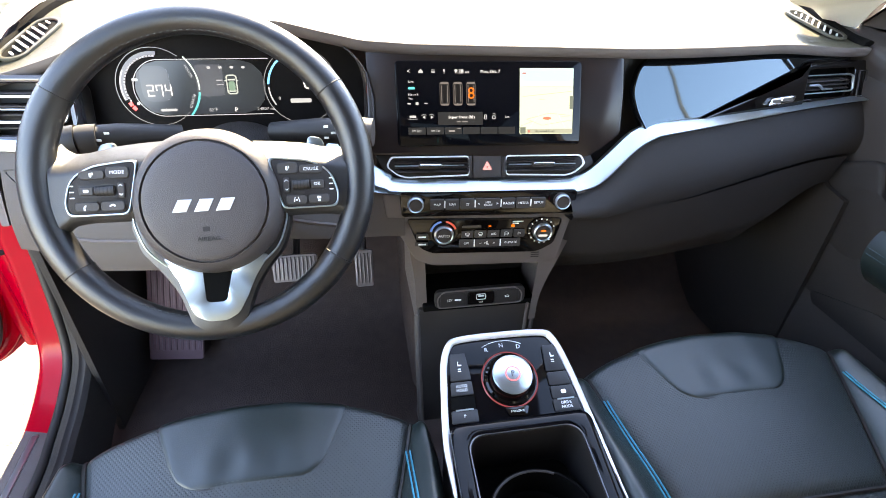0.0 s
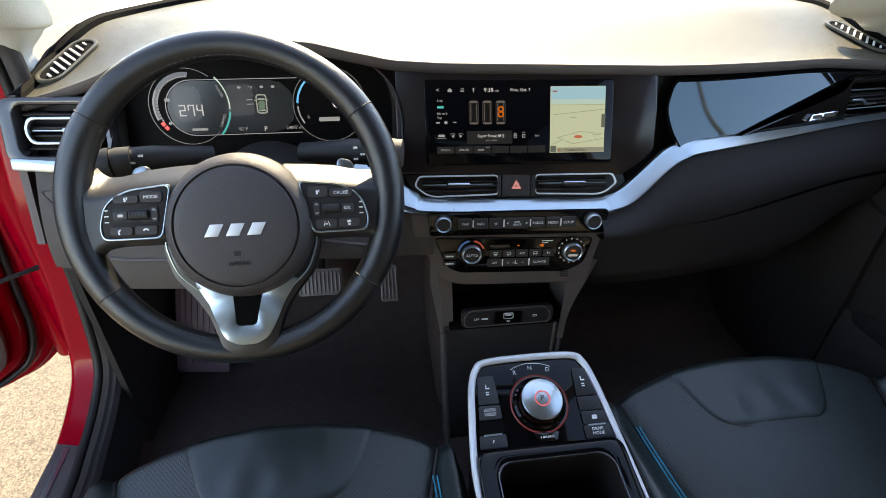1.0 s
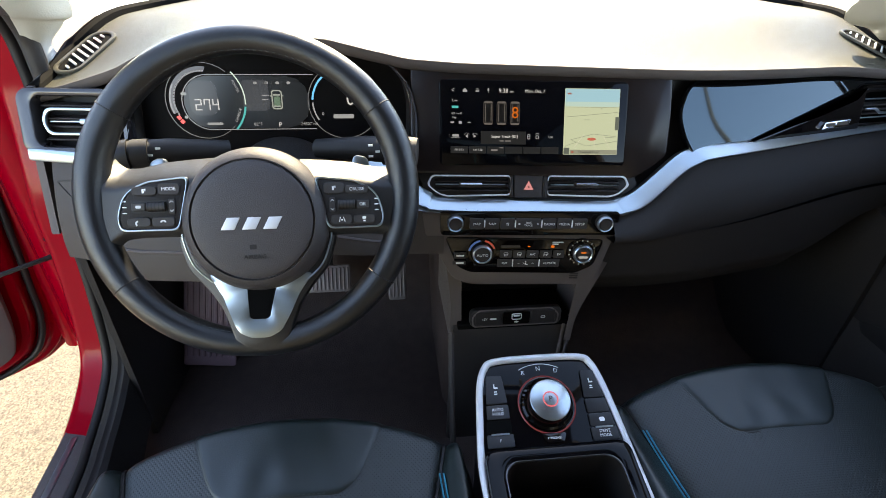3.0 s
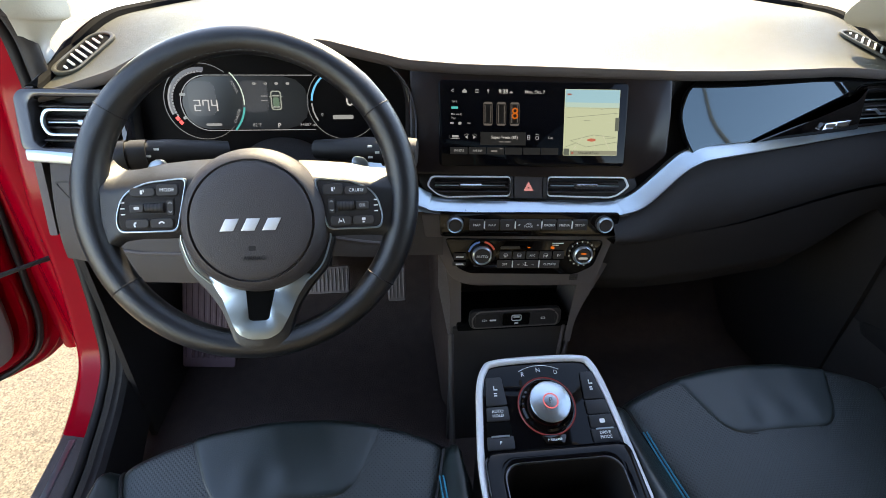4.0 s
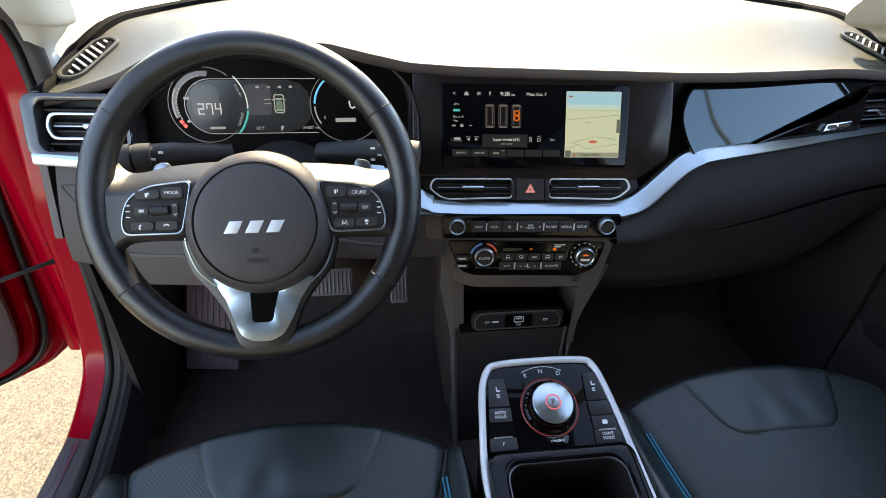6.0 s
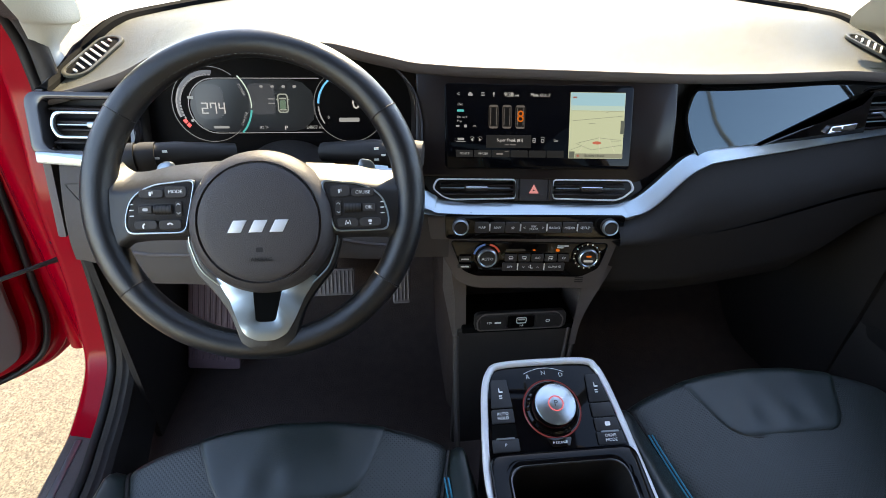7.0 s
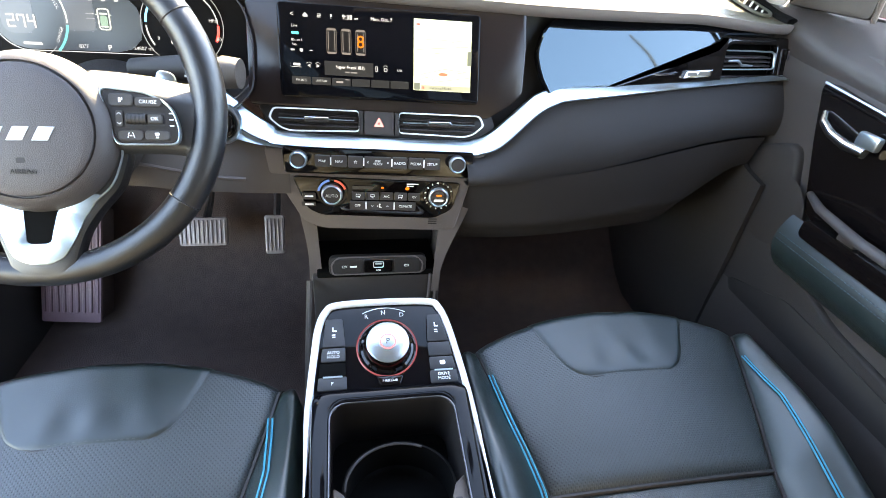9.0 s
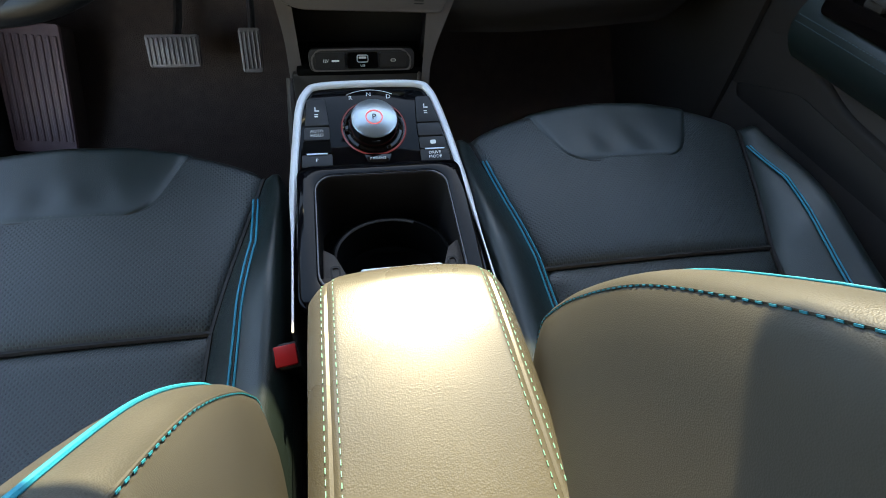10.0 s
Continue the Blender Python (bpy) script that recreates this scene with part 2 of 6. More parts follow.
def lathe(profile, n=32, m=None):
    """A body turned round z from (radius, height) pairs; radius 0 closes it."""
    bm = bmesh.new()
    rings = []
    for r, z in profile:
        rings.append([bm.verts.new((0, 0, z))] if r == 0 else [bm.verts.new((r * math.cos(2 * math.pi * j / n), r * math.sin(2 * math.pi * j / n), z)) for j in range(n)])
    for a, b in zip(rings, rings[1:]):
        for j in range(n):
            k = (j + 1) % n
            q = [a[j % len(a)], a[k % len(a)], b[k % len(b)], b[j % len(b)]]
            q = [v for i, v in enumerate(q) if v not in q[:i]]
            if len(q) > 2:
                bm.faces.new(q)
    if m is not None:
        bmesh.ops.transform(bm, matrix=m, verts=bm.verts)
    return bm


def spline(points, n=8):
    """A smooth line through points (Catmull-Rom)."""
    p = [Vector(q) for q in points]
    p = [p[0] * 2 - p[1]] + p + [p[-1] * 2 - p[-2]]
    out = []
    for i in range(1, len(p) - 2):
        for j in range(n):
            t = j / n
            out.append(0.5 * ((2 * p[i]) + (p[i + 1] - p[i - 1]) * t + (2 * p[i - 1] - 5 * p[i] + 4 * p[i + 1] - p[i + 2]) * t * t + (3 * p[i] - p[i - 1] - 3 * p[i + 1] + p[i + 2]) * t ** 3))
    out.append(p[-2])
    return out


def along(table, x):
    """The value at x of a line through (x, value) pairs, eased."""
    if x <= table[0][0]:
        return table[0][1]
    for (a, p), (b, q) in zip(table, table[1:]):
        if x <= b:
            return p + (q - p) * (x - a) / (b - a)
    return table[-1][1]


def curve_at(table, x):
    """As along(), but a smooth line through the pairs."""
    x = max(table[0][0], min(table[-1][0], x))
    i = max(k for k in range(len(table) - 1) if table[k][0] <= x)
    (a, p), (b, q) = table[i], table[i + 1]
    slope = lambda k: (table[min(k + 1, len(table) - 1)][1] - table[max(k - 1, 0)][1]) / (table[min(k + 1, len(table) - 1)][0] - table[max(k - 1, 0)][0])
    t, w = (x - a) / (b - a), b - a
    return (2 * t ** 3 - 3 * t * t + 1) * p + (t ** 3 - 2 * t * t + t) * w * slope(i) + (3 * t * t - 2 * t ** 3) * q + (t ** 3 - t * t) * w * slope(i + 1)


def smooth(x):
    x = max(0.0, min(1.0, x))
    return x * x * (3 - 2 * x)


def stitches(line, length, gap, radius, name, mat, parent):
    """A run of short threads along a line, as one part."""
    bm = bmesh.new()
    pts, acc, on, cur = [Vector(q) for q in line], 0.0, True, []
    out = []
    for a, b in zip(pts, pts[1:]):
        n = max(1, int((b - a).length / 0.001))
        for i in range(n):
            p = a.lerp(b, i / n)
            acc += (b - a).length / n
            if on:
                cur.append(p)
            if acc > (length if on else gap):
                if on and len(cur) > 1:
                    out.append((cur[0], cur[-1]))
                acc, on, cur = 0.0, not on, []
    for a, b in out:
        d = (b - a).normalized()
        s = d.orthogonal().normalized()
        u = d.cross(s)
        ra = [bm.verts.new(a + s * (radius * math.cos(k * 1.571)) + u * (radius * math.sin(k * 1.571))) for k in range(4)]
        rb = [bm.verts.new(b + s * (radius * math.cos(k * 1.571)) + u * (radius * math.sin(k * 1.571))) for k in range(4)]
        for k in range(4):
            bm.faces.new((ra[k], ra[(k + 1) % 4], rb[(k + 1) % 4], rb[k]))
        bm.faces.new(ra[::-1])
        bm.faces.new(rb)
    return part(name, bm, mat, parent)


def letters(text, size, mat, parent, m, name="lettering", lay=None, height=0.0004):
    """Words in the built-in font, centred, as a thin mesh."""
    cu = bpy.data.curves.new(name, "FONT")
    cu.body, cu.size, cu.align_x, cu.align_y, cu.extrude, cu.resolution_u = text, size, "CENTER", "CENTER", height / 2, 2
    tmp = bpy.data.objects.new(name, cu)
    scene.collection.objects.link(tmp)
    me = bpy.data.meshes.new_from_object(tmp.evaluated_get(bpy.context.evaluated_depsgraph_get()))
    bpy.data.objects.remove(tmp)
    bm = bmesh.new()
    bm.from_mesh(me)
    bpy.data.meshes.remove(me)
    bmesh.ops.transform(bm, matrix=m, verts=bm.verts)
    if lay:
        lay(bm)
    return part(name, bm, mat, parent, smooth=False)


def arc(cx, cy, r0, r1, a0, a1, n=24, depth=0.0006, m=None):
    """A flat piece of a ring, between two angles in degrees."""
    bm = bmesh.new()
    rows = []
    for i in range(n + 1):
        a = radians(a0 + (a1 - a0) * i / n)
        rows.append([bm.verts.new((cx + r * math.cos(a), cy + r * math.sin(a), h)) for r, h in ((r0, 0), (r1, 0), (r1, depth), (r0, depth))])
    for p, q in zip(rows, rows[1:]):
        for j in range(4):
            bm.faces.new((p[j], p[(j + 1) % 4], q[(j + 1) % 4], q[j]))
    bm.faces.new(rows[0])
    bm.faces.new(rows[-1][::-1])
    if m is not None:
        bmesh.ops.transform(bm, matrix=m, verts=bm.verts)
    return bm


def slab(x0, x1, y0, y1, m=None, depth=0.002, bevel=0.0006, r=0.0015, z=0.0):
    """A flat key or bar between x0..x1 and y0..y1, with small round corners."""
    bm = prism(round_rect(x1 - x0, y1 - y0, min(r, (x1 - x0) * 0.45, (y1 - y0) * 0.45), 3, (x0 + x1) / 2, (y0 + y1) / 2), depth, min(bevel, depth * 0.45), None, 1)
    bmesh.ops.transform(bm, matrix=(m or Matrix()) @ pose(0, 0, z), verts=bm.verts)
    return bm


def joined(bms):
    """Several bmeshes as one."""
    out = bmesh.new()
    for b in bms:
        me = bpy.data.meshes.new("tmp")
        b.to_mesh(me)
        b.free()
        out.from_mesh(me)
        bpy.data.meshes.remove(me)
    return out


# ---- the ground and the car's shell ----
def fascia_y(x, z):
    turn = -0.065 * max(-0.2, min(0.2, x))          # the middle of the face is turned a little to the driver
    return 0.628 + (z - 0.675) * 0.365 + turn + (0.063 if x > 0 else 0.040) * smooth((abs(x) - 0.2) / 0.5)


def on_fascia(bm):
    """Lays a flat bmesh (x across, y up, z outwards) on the raked, curved dashboard face."""
    for v in bm.verts:
        x, z, w = v.co
        v.co = (x, fascia_y(x, z) - 0.955 * w, z + 0.296 * w)
    return bm


ground = part("ground", sheet(lambda u, v: (-60 + 120 * u, -60 + 120 * v, -0.24), 4, 4), ASPHALT)
tagged(ground, "pale sunlit asphalt of a parking lot, coarse and sandy", "ground", kind="structure")



def floor_point(u, v):
    y = -1.3 + 2.5 * v
    return (-0.70 + 1.40 * u, y, 0.15 + 0.42 * smooth((y - 0.82) / 0.4))


floor = part("floor", sheet(floor_point, 12, 50, 0.03), CARPET)
tagged(floor, "black carpeted car floor rising into the footwells", "floor", kind="structure")

shell = thing("car_shell", "red car body with its roof, pillars and door openings", "car body", kind="structure")
SEAL = [(-0.66, -0.5, 0.25), (-0.665, 0.2, 0.25), (-0.683, 0.48, 0.255), (-0.695, 0.569, 0.257), (-0.70, 0.645, 0.278), (-0.70, 0.698, 0.32), (-0.70, 0.722, 0.40), (-0.70, 0.738, 0.50), (-0.70, 0.745, 0.60), (-0.70, 0.775, 0.72), (-0.70, 0.785, 0.80), (-0.695, 0.76, 0.88), (-0.66, 0.60, 1.04), (-0.60, 0.34, 1.26), (-0.56, -0.1, 1.37), (-0.56, -0.3, 1.37)]


def jamb(side):
    line = [Vector((p[0] * -side, p[1], p[2])) for p in SEAL]
    pts = spline(line, 8)
    mid = Vector((0, 0.05, 0.8))
    outs = []
    for p in pts:       # outwards in the opening's own plane
        d = Vector((0, p.y - mid.y, p.z - mid.z)).normalized()
        outs.append(d)
    k = len(pts) - 1

    def strip(profile):
        return sheet(lambda u, v: tuple(pts[round(u * k)] + outs[round(u * k)] * along([(q[0], q[1]) for q in profile], v) + Vector((side, 0, 0)) * along([(q[0], q[2]) for q in profile], v)), k, 24)
    if side > 0:          # covered by the closed door
        return
    part("door_jamb", strip([(0, 0.004, -0.004), (0.35, 0.007, 0.050), (0.5, 0.025, 0.062), (0.75, 0.045, 0.068), (1, 0.14, 0.080)]), RED, shell, "glossy red painted door jamb")
    part("seal", tube([p + Vector((side * 0.002, 0, 0)) - o * 0.002 for p, o in zip(pts, outs)], 0.0075, 12), DARK, shell, "black rubber door seal")
    part("inner_seal", tube([p + Vector((side * -0.022, 0, 0)) - o * 0.006 for p, o in zip(pts[64:], outs[64:])], 0.0125, 10), PLASTIC, shell, "dark brown inner lip of the door seal")
    k = 64                # the inner trim ends at the dashboard
    part("sill_trim", strip([(0, -0.004, -0.006), (0.12, -0.012, -0.012), (0.25, -0.015, -0.022), (0.36, -0.011, -0.027), (0.42, -0.013, -0.032), (0.6, -0.006, -0.040), (1, 0.10, -0.046)]), GRAIN, shell, "black plastic inner sill trim")


for side in (-1, 1):
    jamb(side)
part("sill", block(0.05, 1.30, 0.115, (-0.688, -0.08, 0.186), bevel=0.01), GRAIN, shell, "dark sill body")
plate = part("scuff_plate", block(0.046, 0.66, 0.006, (-0.705, 0.275, 0.253), (0, 0, 3.5), 0.003), LOWER, shell, "dark sill plate with a satin strip")
part("scuff_strip", block(0.010, 0.50, 0.004, (-0.711, 0.335, 0.2565), (0, 0, 3.5), 0.001), SATIN, plate)

# roof, pillars, rear body
roof = part("ceiling", sheet(lambda u, v: (-0.56 + 1.12 * u, 0.37 - 1.84 * v, 1.40 - 0.05 * (2 * u - 1) ** 2 - 0.08 * smooth((v - 0.5) * 2)), 12, 12, -0.03), LINER)
tagged(roof, "grey cloth roof lining", "ceiling", kind="structure")
for s in (-1, 1):
    if s > 0:
        low_in, low_out = [(0.686, 0.846, 0.836), (0.672, 0.838, 0.846), (0.620, 0.820, 0.868), (0.550, 0.800, 0.904)], [(0.694, 0.786, 0.842), (0.688, 0.779, 0.850), (0.660, 0.730, 0.892), (0.668, 0.672, 0.925)]
    else:
        low_in, low_out = [(-0.682, 0.86, 0.79), (-0.674, 0.820, 0.824), (-0.638, 0.800, 0.856), (-0.612, 0.780, 0.890)], [(-0.692, 0.80, 0.79), (-0.686, 0.780, 0.828), (-0.661, 0.730, 0.871), (-0.644, 0.690, 0.895)]
    inner = spline(low_in + [(s * 0.545, 0.56, 1.09), (s * 0.515, 0.29, 1.345)], 8)
    outer = spline(low_out + [(s * 0.622, 0.50, 1.10), (s * 0.575, 0.24, 1.355)], 8)

    def pillar_face(u, v):
        i = round(u * (len(inner) - 1))
        return tuple(inner[i].lerp(outer[i], v) + Vector((-s * 0.010, -0.014, 0)) * (math.sin(math.pi * v) * (1.0 if s < 0 else 0.25)))
    pil = part("pillar_trim", sheet(pillar_face, len(inner) - 1, 12, 0.012), PILLAR, None)
    tagged(pil, "light grey moulded trim of the windscreen pillar", "pillar trim", kind="structure")
    part("pillar_seal", sheet(lambda u, v: tuple(outer[round(u * 40)] + Vector((s * (0.002 + 0.075 * v), 0.012 + 0.05 * v, 0.0))), 40, 4, 0.01), PLASTIC, shell, "black seal strip beside the pillar trim")
    part("middle_pillar", block(0.06, 0.20, 1.2, (s * 0.66, -0.20, 0.78), (0, -s * 6, 0), 0.02), LOWER, shell)
    part("rear_pillar", block(0.07, 0.3, 0.62, (s * 0.62, -1.45, 1.12), (-25, -s * 6, 0), 0.02), LOWER, shell)
    part("rear_side", block(0.08, 1.30, 0.62, (s * 0.69, -0.98, 0.55), (0, 0, 0), 0.02), LOWER, shell)
part("rear_wall", block(1.3, 0.08, 0.7, (0, -1.6, 0.5), bevel=0.03), LOWER, shell)
part("bulkhead", block(1.36, 0.04, 0.62, (0, 1.28, 0.52), bevel=0.01), DARK, shell)
part("cowl", sheet(lambda u, v: (-0.75 + 1.5 * u, 1.28 + 0.9 * v, 0.54 + 0.04 * v - 0.10 * (2 * u - 1) ** 2), 12, 6), RED, shell, "red bonnet")
windscreen = part("window_1", sheet(lambda u, v: ((2 * u - 1) * (0.70 - 0.14 * v), 1.36 - 0.16 * (2 * u - 1) ** 2 - 0.98 * v, 0.835 + 0.55 * v), 12, 10), GLASS)
tagged(windscreen, "clear raked windscreen", "windscreen", kind="structure")
windscreen.visible_shadow = False
for s in (-1, 1):
    part("kick_panel", sheet(lambda u, v: (s * (0.651 - 0.06 * smooth(u)), (0.62 if s > 0 else 0.67) + (0.68 if s > 0 else 0.63) * u, 0.12 + (0.46 + 0.09 * smooth(u * 3)) * v), 16, 8, 0.01), GRAIN, shell, "dark footwell side panel")
    side = part("window_2", sheet(lambda u, v: (s * (0.69 - 0.12 * v), -0.30 - 1.1 * u, 0.85 + 0.50 * v), 4, 4), TINTED)
    tagged(side, "dark tinted rear side window", "car window", kind="structure")
hatch = part("window_3", sheet(lambda u, v: (-0.6 + 1.2 * u, -1.62 + 0.25 * v, 0.84 + 0.48 * v), 4, 4), TINTED)
tagged(hatch, "dark tinted rear hatch window", "car window", kind="structure")


# ---- dashboard ----
dash = thing("dashboard", "black dashboard with a grained top coloured paler for the sunlight", "dashboard", kind="structure")
BROW = [(-0.67, 0.795), (-0.62, 0.806), (-0.55, 0.822), (-0.50, 0.842), (-0.44, 0.858), (-0.34, 0.866), (-0.27, 0.860), (-0.22, 0.847), (-0.17, 0.836), (-0.1, 0.832), (0.2, 0.828), (0.45, 0.825), (0.66, 0.827)]


def brow_y(x):
    return fascia_y(x, 0.825) - 0.012 - 0.012 * math.exp(-((x + 0.36) / 0.12) ** 4)


def far_y(x):
    return 1.24 + 0.14 * x - 0.40 * abs(x / 0.68) ** 12


def dash_z(x, y):
    b = along(BROW, x)
    return b + (0.857 + 0.021 * smooth((x - 0.1) / 0.55) - b) * smooth((y - brow_y(x)) / 0.26) - 0.014 * smooth((abs(x) - 0.45) / 0.2)


def dash_top(u, v):
    x = -0.665 + 1.33 * u
    y0, y1 = brow_y(x), far_y(x)
    y = y0 + (y1 - y0) * v
    return (x, y, dash_z(x, y))


def dash_lip(u, v):
    """The rolled edge strip along the front of the dash top."""
    x = -0.665 + 1.33 * u
    a = v * math.pi / 2
    return (x, brow_y(x) - 0.001 + 0.011 * (1 - math.sin(a)), along(BROW, x) - 0.016 * math.cos(a) - 0.014 * smooth((abs(x) - 0.45) / 0.2))


def end_run(s):
    """The line along one end of the dash top, from the brow to the windscreen."""
    ys = [brow_y(s * 0.668) + 0.01 + (far_y(s * 0.66) - 0.02 - brow_y(s * 0.668)) * i / 10 for i in range(11)]
    return [(s * 0.668, y, dash_z(s * 0.665, y) - 0.001) for y in ys]


part("dash_top", sheet(dash_top, 150, 60, 0.004), DASH, dash, "grained dash top, its black coloured paler for the sunlight")
part("edge_strip", sheet(dash_lip, 90, 8, 0.003), LOWER, dash, "dark edge strip of the dash top")
part("dash_edge", tube(end_run(-1) + [(x, far_y(x), dash_z(x, far_y(x)) + 0.001) for x in [-0.66 + 1.32 * i / 220 for i in range(221)]] + end_run(1)[::-1], 0.0105, 8), VOID, dash, "thick black edge seal of the dash top")
part("screen_garnish", sheet(lambda u, v: (-0.665 + 1.33 * u + (2 * u - 1) * 0.10 * v, far_y(-0.665 + 1.33 * u) + 0.34 * v, 0.848 - 0.02 * v), 60, 4), PILLAR, dash, "pale plastic strip at the foot of the windscreen")

# backing of the whole face, and the glossy panels
for x0, x1 in ((-0.68, -0.566), (-0.157, 0.68)):
    part("face", on_fascia(sheet(lambda u, v: (x0 + (x1 - x0) * u, 0.60 + v * (along(BROW, x0 + (x1 - x0) * u) - 0.606), -0.035), 40, 8)), DARK, dash)
centre = on_fascia(prism(rounded([(-0.168, 0.690), (0.150, 0.684), (0.178, 0.700), (0.198, 0.716), (0.200, 0.770), (0.198, 0.824), (-0.165, 0.828)], 0.006), 0.02, 0.003, pose(0, 0, -0.018)))
part("centre_panel", centre, SCREENTRIM, dash, "glossy black centre panel")
gloss = on_fascia(prism(rounded([(0.245, 0.708), (0.325, 0.720), (0.437, 0.750), (0.524, 0.774), (0.545, 0.795), (0.660, 0.797), (0.665, 0.806), (0.45, 0.817), (0.268, 0.820), (0.232, 0.802), (0.217, 0.771), (0.224, 0.742)], 0.012), 0.012, 0.003, pose(0, 0, -0.020)))
for v in gloss.verts:        # leans back more than the rest of the face
    v.co.y += 0.21 * (v.co.z - 0.769) - 0.063 * smooth((v.co.x - 0.2) / 0.5) + 0.143 * (v.co.x - 0.225)
part("side_panel", gloss, LACQUER, dash, "glossy black passenger panel mirroring the sky", smooth=False)
foot = on_fascia(prism(rounded([(0.285, 0.712), (0.540, 0.722), (0.540, 0.796), (0.524, 0.777), (0.437, 0.753), (0.325, 0.724)], 0.004), 0.012, 0.002, pose(0, 0, -0.010)))
for v in foot.verts:        # leans the other way
    v.co.y -= 0.13 * (v.co.z - 0.735)
part("panel_foot", foot, PIANO, dash, "glossy black wedge under the vent")

# satin trim that runs under the screen and up to the passenger's vent
TOP = [(-0.215, 0.715), (-0.19, 0.696), (-0.165, 0.678), (-0.14, 0.664), (-0.11, 0.657), (0.10, 0.654), (0.135, 0.657), (0.16, 0.668), (0.205, 0.706), (0.23, 0.721), (0.27, 0.728), (0.45, 0.733), (0.68, 0.741)]
LOW = [(-0.235, 0.6960), (-0.200, 0.6740), (-0.175, 0.6560), (-0.150, 0.6460), (-0.115, 0.6410), (0.105, 0.6370), (0.142, 0.6390), (0.172, 0.6510), (0.215, 0.6880), (0.245, 0.7040), (0.285, 0.7110), (0.460, 0.7220), (0.680, 0.7330)]
PLATE = [(-0.245, 0.651), (-0.20, 0.6480), (-0.16, 0.6410), (-0.115, 0.6365), (0.10, 0.6350)]
tops, lows = spline([(a, b, 0) for a, b in TOP], 6), spline([(a, b, 0) for a, b in LOW], 6)


def trim_strip(u, v):
    i = round(u * (len(tops) - 1))
    p = lows[i].lerp(tops[i], min(1, max(0, (v - 0.15) / 0.7)))
    w = along([(0, -0.012), (0.07, 0.004), (0.14, 0.0105), (0.22, 0.0125), (0.80, -0.002), (0.90, -0.005), (1.0, -0.014)], v)
    return (p.x, p.y, w)


part("trim_plate", on_fascia(sheet(lambda u, v: (-0.245 + 0.345 * u, along(PLATE, -0.245 + 0.345 * u) * (1 - v) + (along(LOW, -0.245 + 0.345 * u) + 0.003) * v, along([(0, -0.006), (0.10, 0.011), (1, 0.001)], v)), 60, 10)), SATIN, dash, "satin silver plate under the trim strip")
part("trim", on_fascia(sheet(trim_strip, len(tops) - 1, 14)), SATIN, dash, "satin silver trim strip")


# lower dash on the passenger's side, and the driver's knee panel
def lower_right(u, v):
    x = 0.12 + 0.56 * u
    zt = along(LOW, x)
    zb = 0.605 + 0.045 * smooth((x - 0.2) / 0.45)
    y0 = fascia_y(x, zt)
    if v < 0.7:
        s = v / 0.7
        return (x, y0 - 0.035 * math.sin(s * math.pi * 0.62), zt + (zb - zt) * s)
    s = (v - 0.7) / 0.3
    return (x, y0 - 0.035 * math.sin(0.62 * math.pi) + 0.30 * s, zb - 0.02 * math.sin(s * 3.14))


part("glovebox_panel", sheet(lower_right, 30, 30), GRAIN, dash, "black grained glovebox panel")



def glovebox(u, v):
    """The lid under the panel: steps back a little and rolls under."""
    x = 0.125 + 0.515 * u
    zt = 0.607 + 0.045 * smooth((x - 0.2) / 0.45)
    zb = 0.47 + 0.10 * smooth((x - 0.50) / 0.14)
    s = min(1.0, v / 0.75)
    z = zt + (zb - zt) * s
    y = fascia_y(x, 0.66) - 0.018 + 0.02 * s + 0.03 * smooth((s - 0.6) / 0.4)
    return (x, y + (0.18 * (v - 0.75) / 0.25 if v > 0.75 else 0), z)


part("glovebox_lid", sheet(glovebox, 30, 30), GRAIN, dash, "black glovebox lid")


def lower_left(u, v):
    x = -0.652 + 0.530 * u
    zt, zb = 0.705 - 0.055 * smooth((x + 0.32) / 0.14), 0.605 - 0.052 * smooth((-0.36 - x) / 0.06) + 0.02 * smooth((-0.54 - x) / 0.06) - 0.03 * smooth((x + 0.3) / 0.15)
    y0 = fascia_y(x, zt) - 0.004
    out = 0.075 - 0.062 * smooth((x + 0.3) / 0.15) - 0.03 * smooth((-0.56 - x) / 0.1)
    if v < 0.7:
        s = v / 0.7
        return (x, y0 - out * math.sin(s * math.pi * 0.5), zt + (zb - zt) * s)
    s = (v - 0.7) / 0.3
    return (x, y0 - out + 0.25 * s, zb - 0.012 * math.sin(min(1, s * 6) * 1.57))


part("knee_panel", sheet(lower_left, 40, 30), COLUMN, dash, "grey grained knee panel")
part("knee_seam", tube([(-0.6 + 0.42 * i / 20, lower_left((0.052 + 0.42 * i / 20) / 0.530, 0.50)[1] - 0.0005, lower_left((0.052 + 0.42 * i / 20) / 0.530, 0.50)[2]) for i in range(21)], 0.0025, 6), LOWER, dash)
for s in (-1,):
    part("end_cap", prism([(0.66, 0.60), (0.72, 0.60), (0.78, 0.70), (0.86, 0.812), (0.715, 0.785), (0.695, 0.72)], 0.012, 0.004, Matrix(((0, 0, s, s * 0.665), (1, 0, 0, 0), (0, 1, 0, 0), (0, 0, 0, 1)))), LOWER, dash, "dark plastic end cap")
TRI = [(-0.022, 0.018), (0.016, 0.020), (0.016, -0.022), (0.008, -0.024)]
part("blank_key", ring(rounded(TRI, 0.006), rounded([(x * 0.9, z * 0.9) for x, z in TRI], 0.006), 0.0015, pose(-0.606, 0.632, 0.675, 78, 0, -8)), DARK, dash)
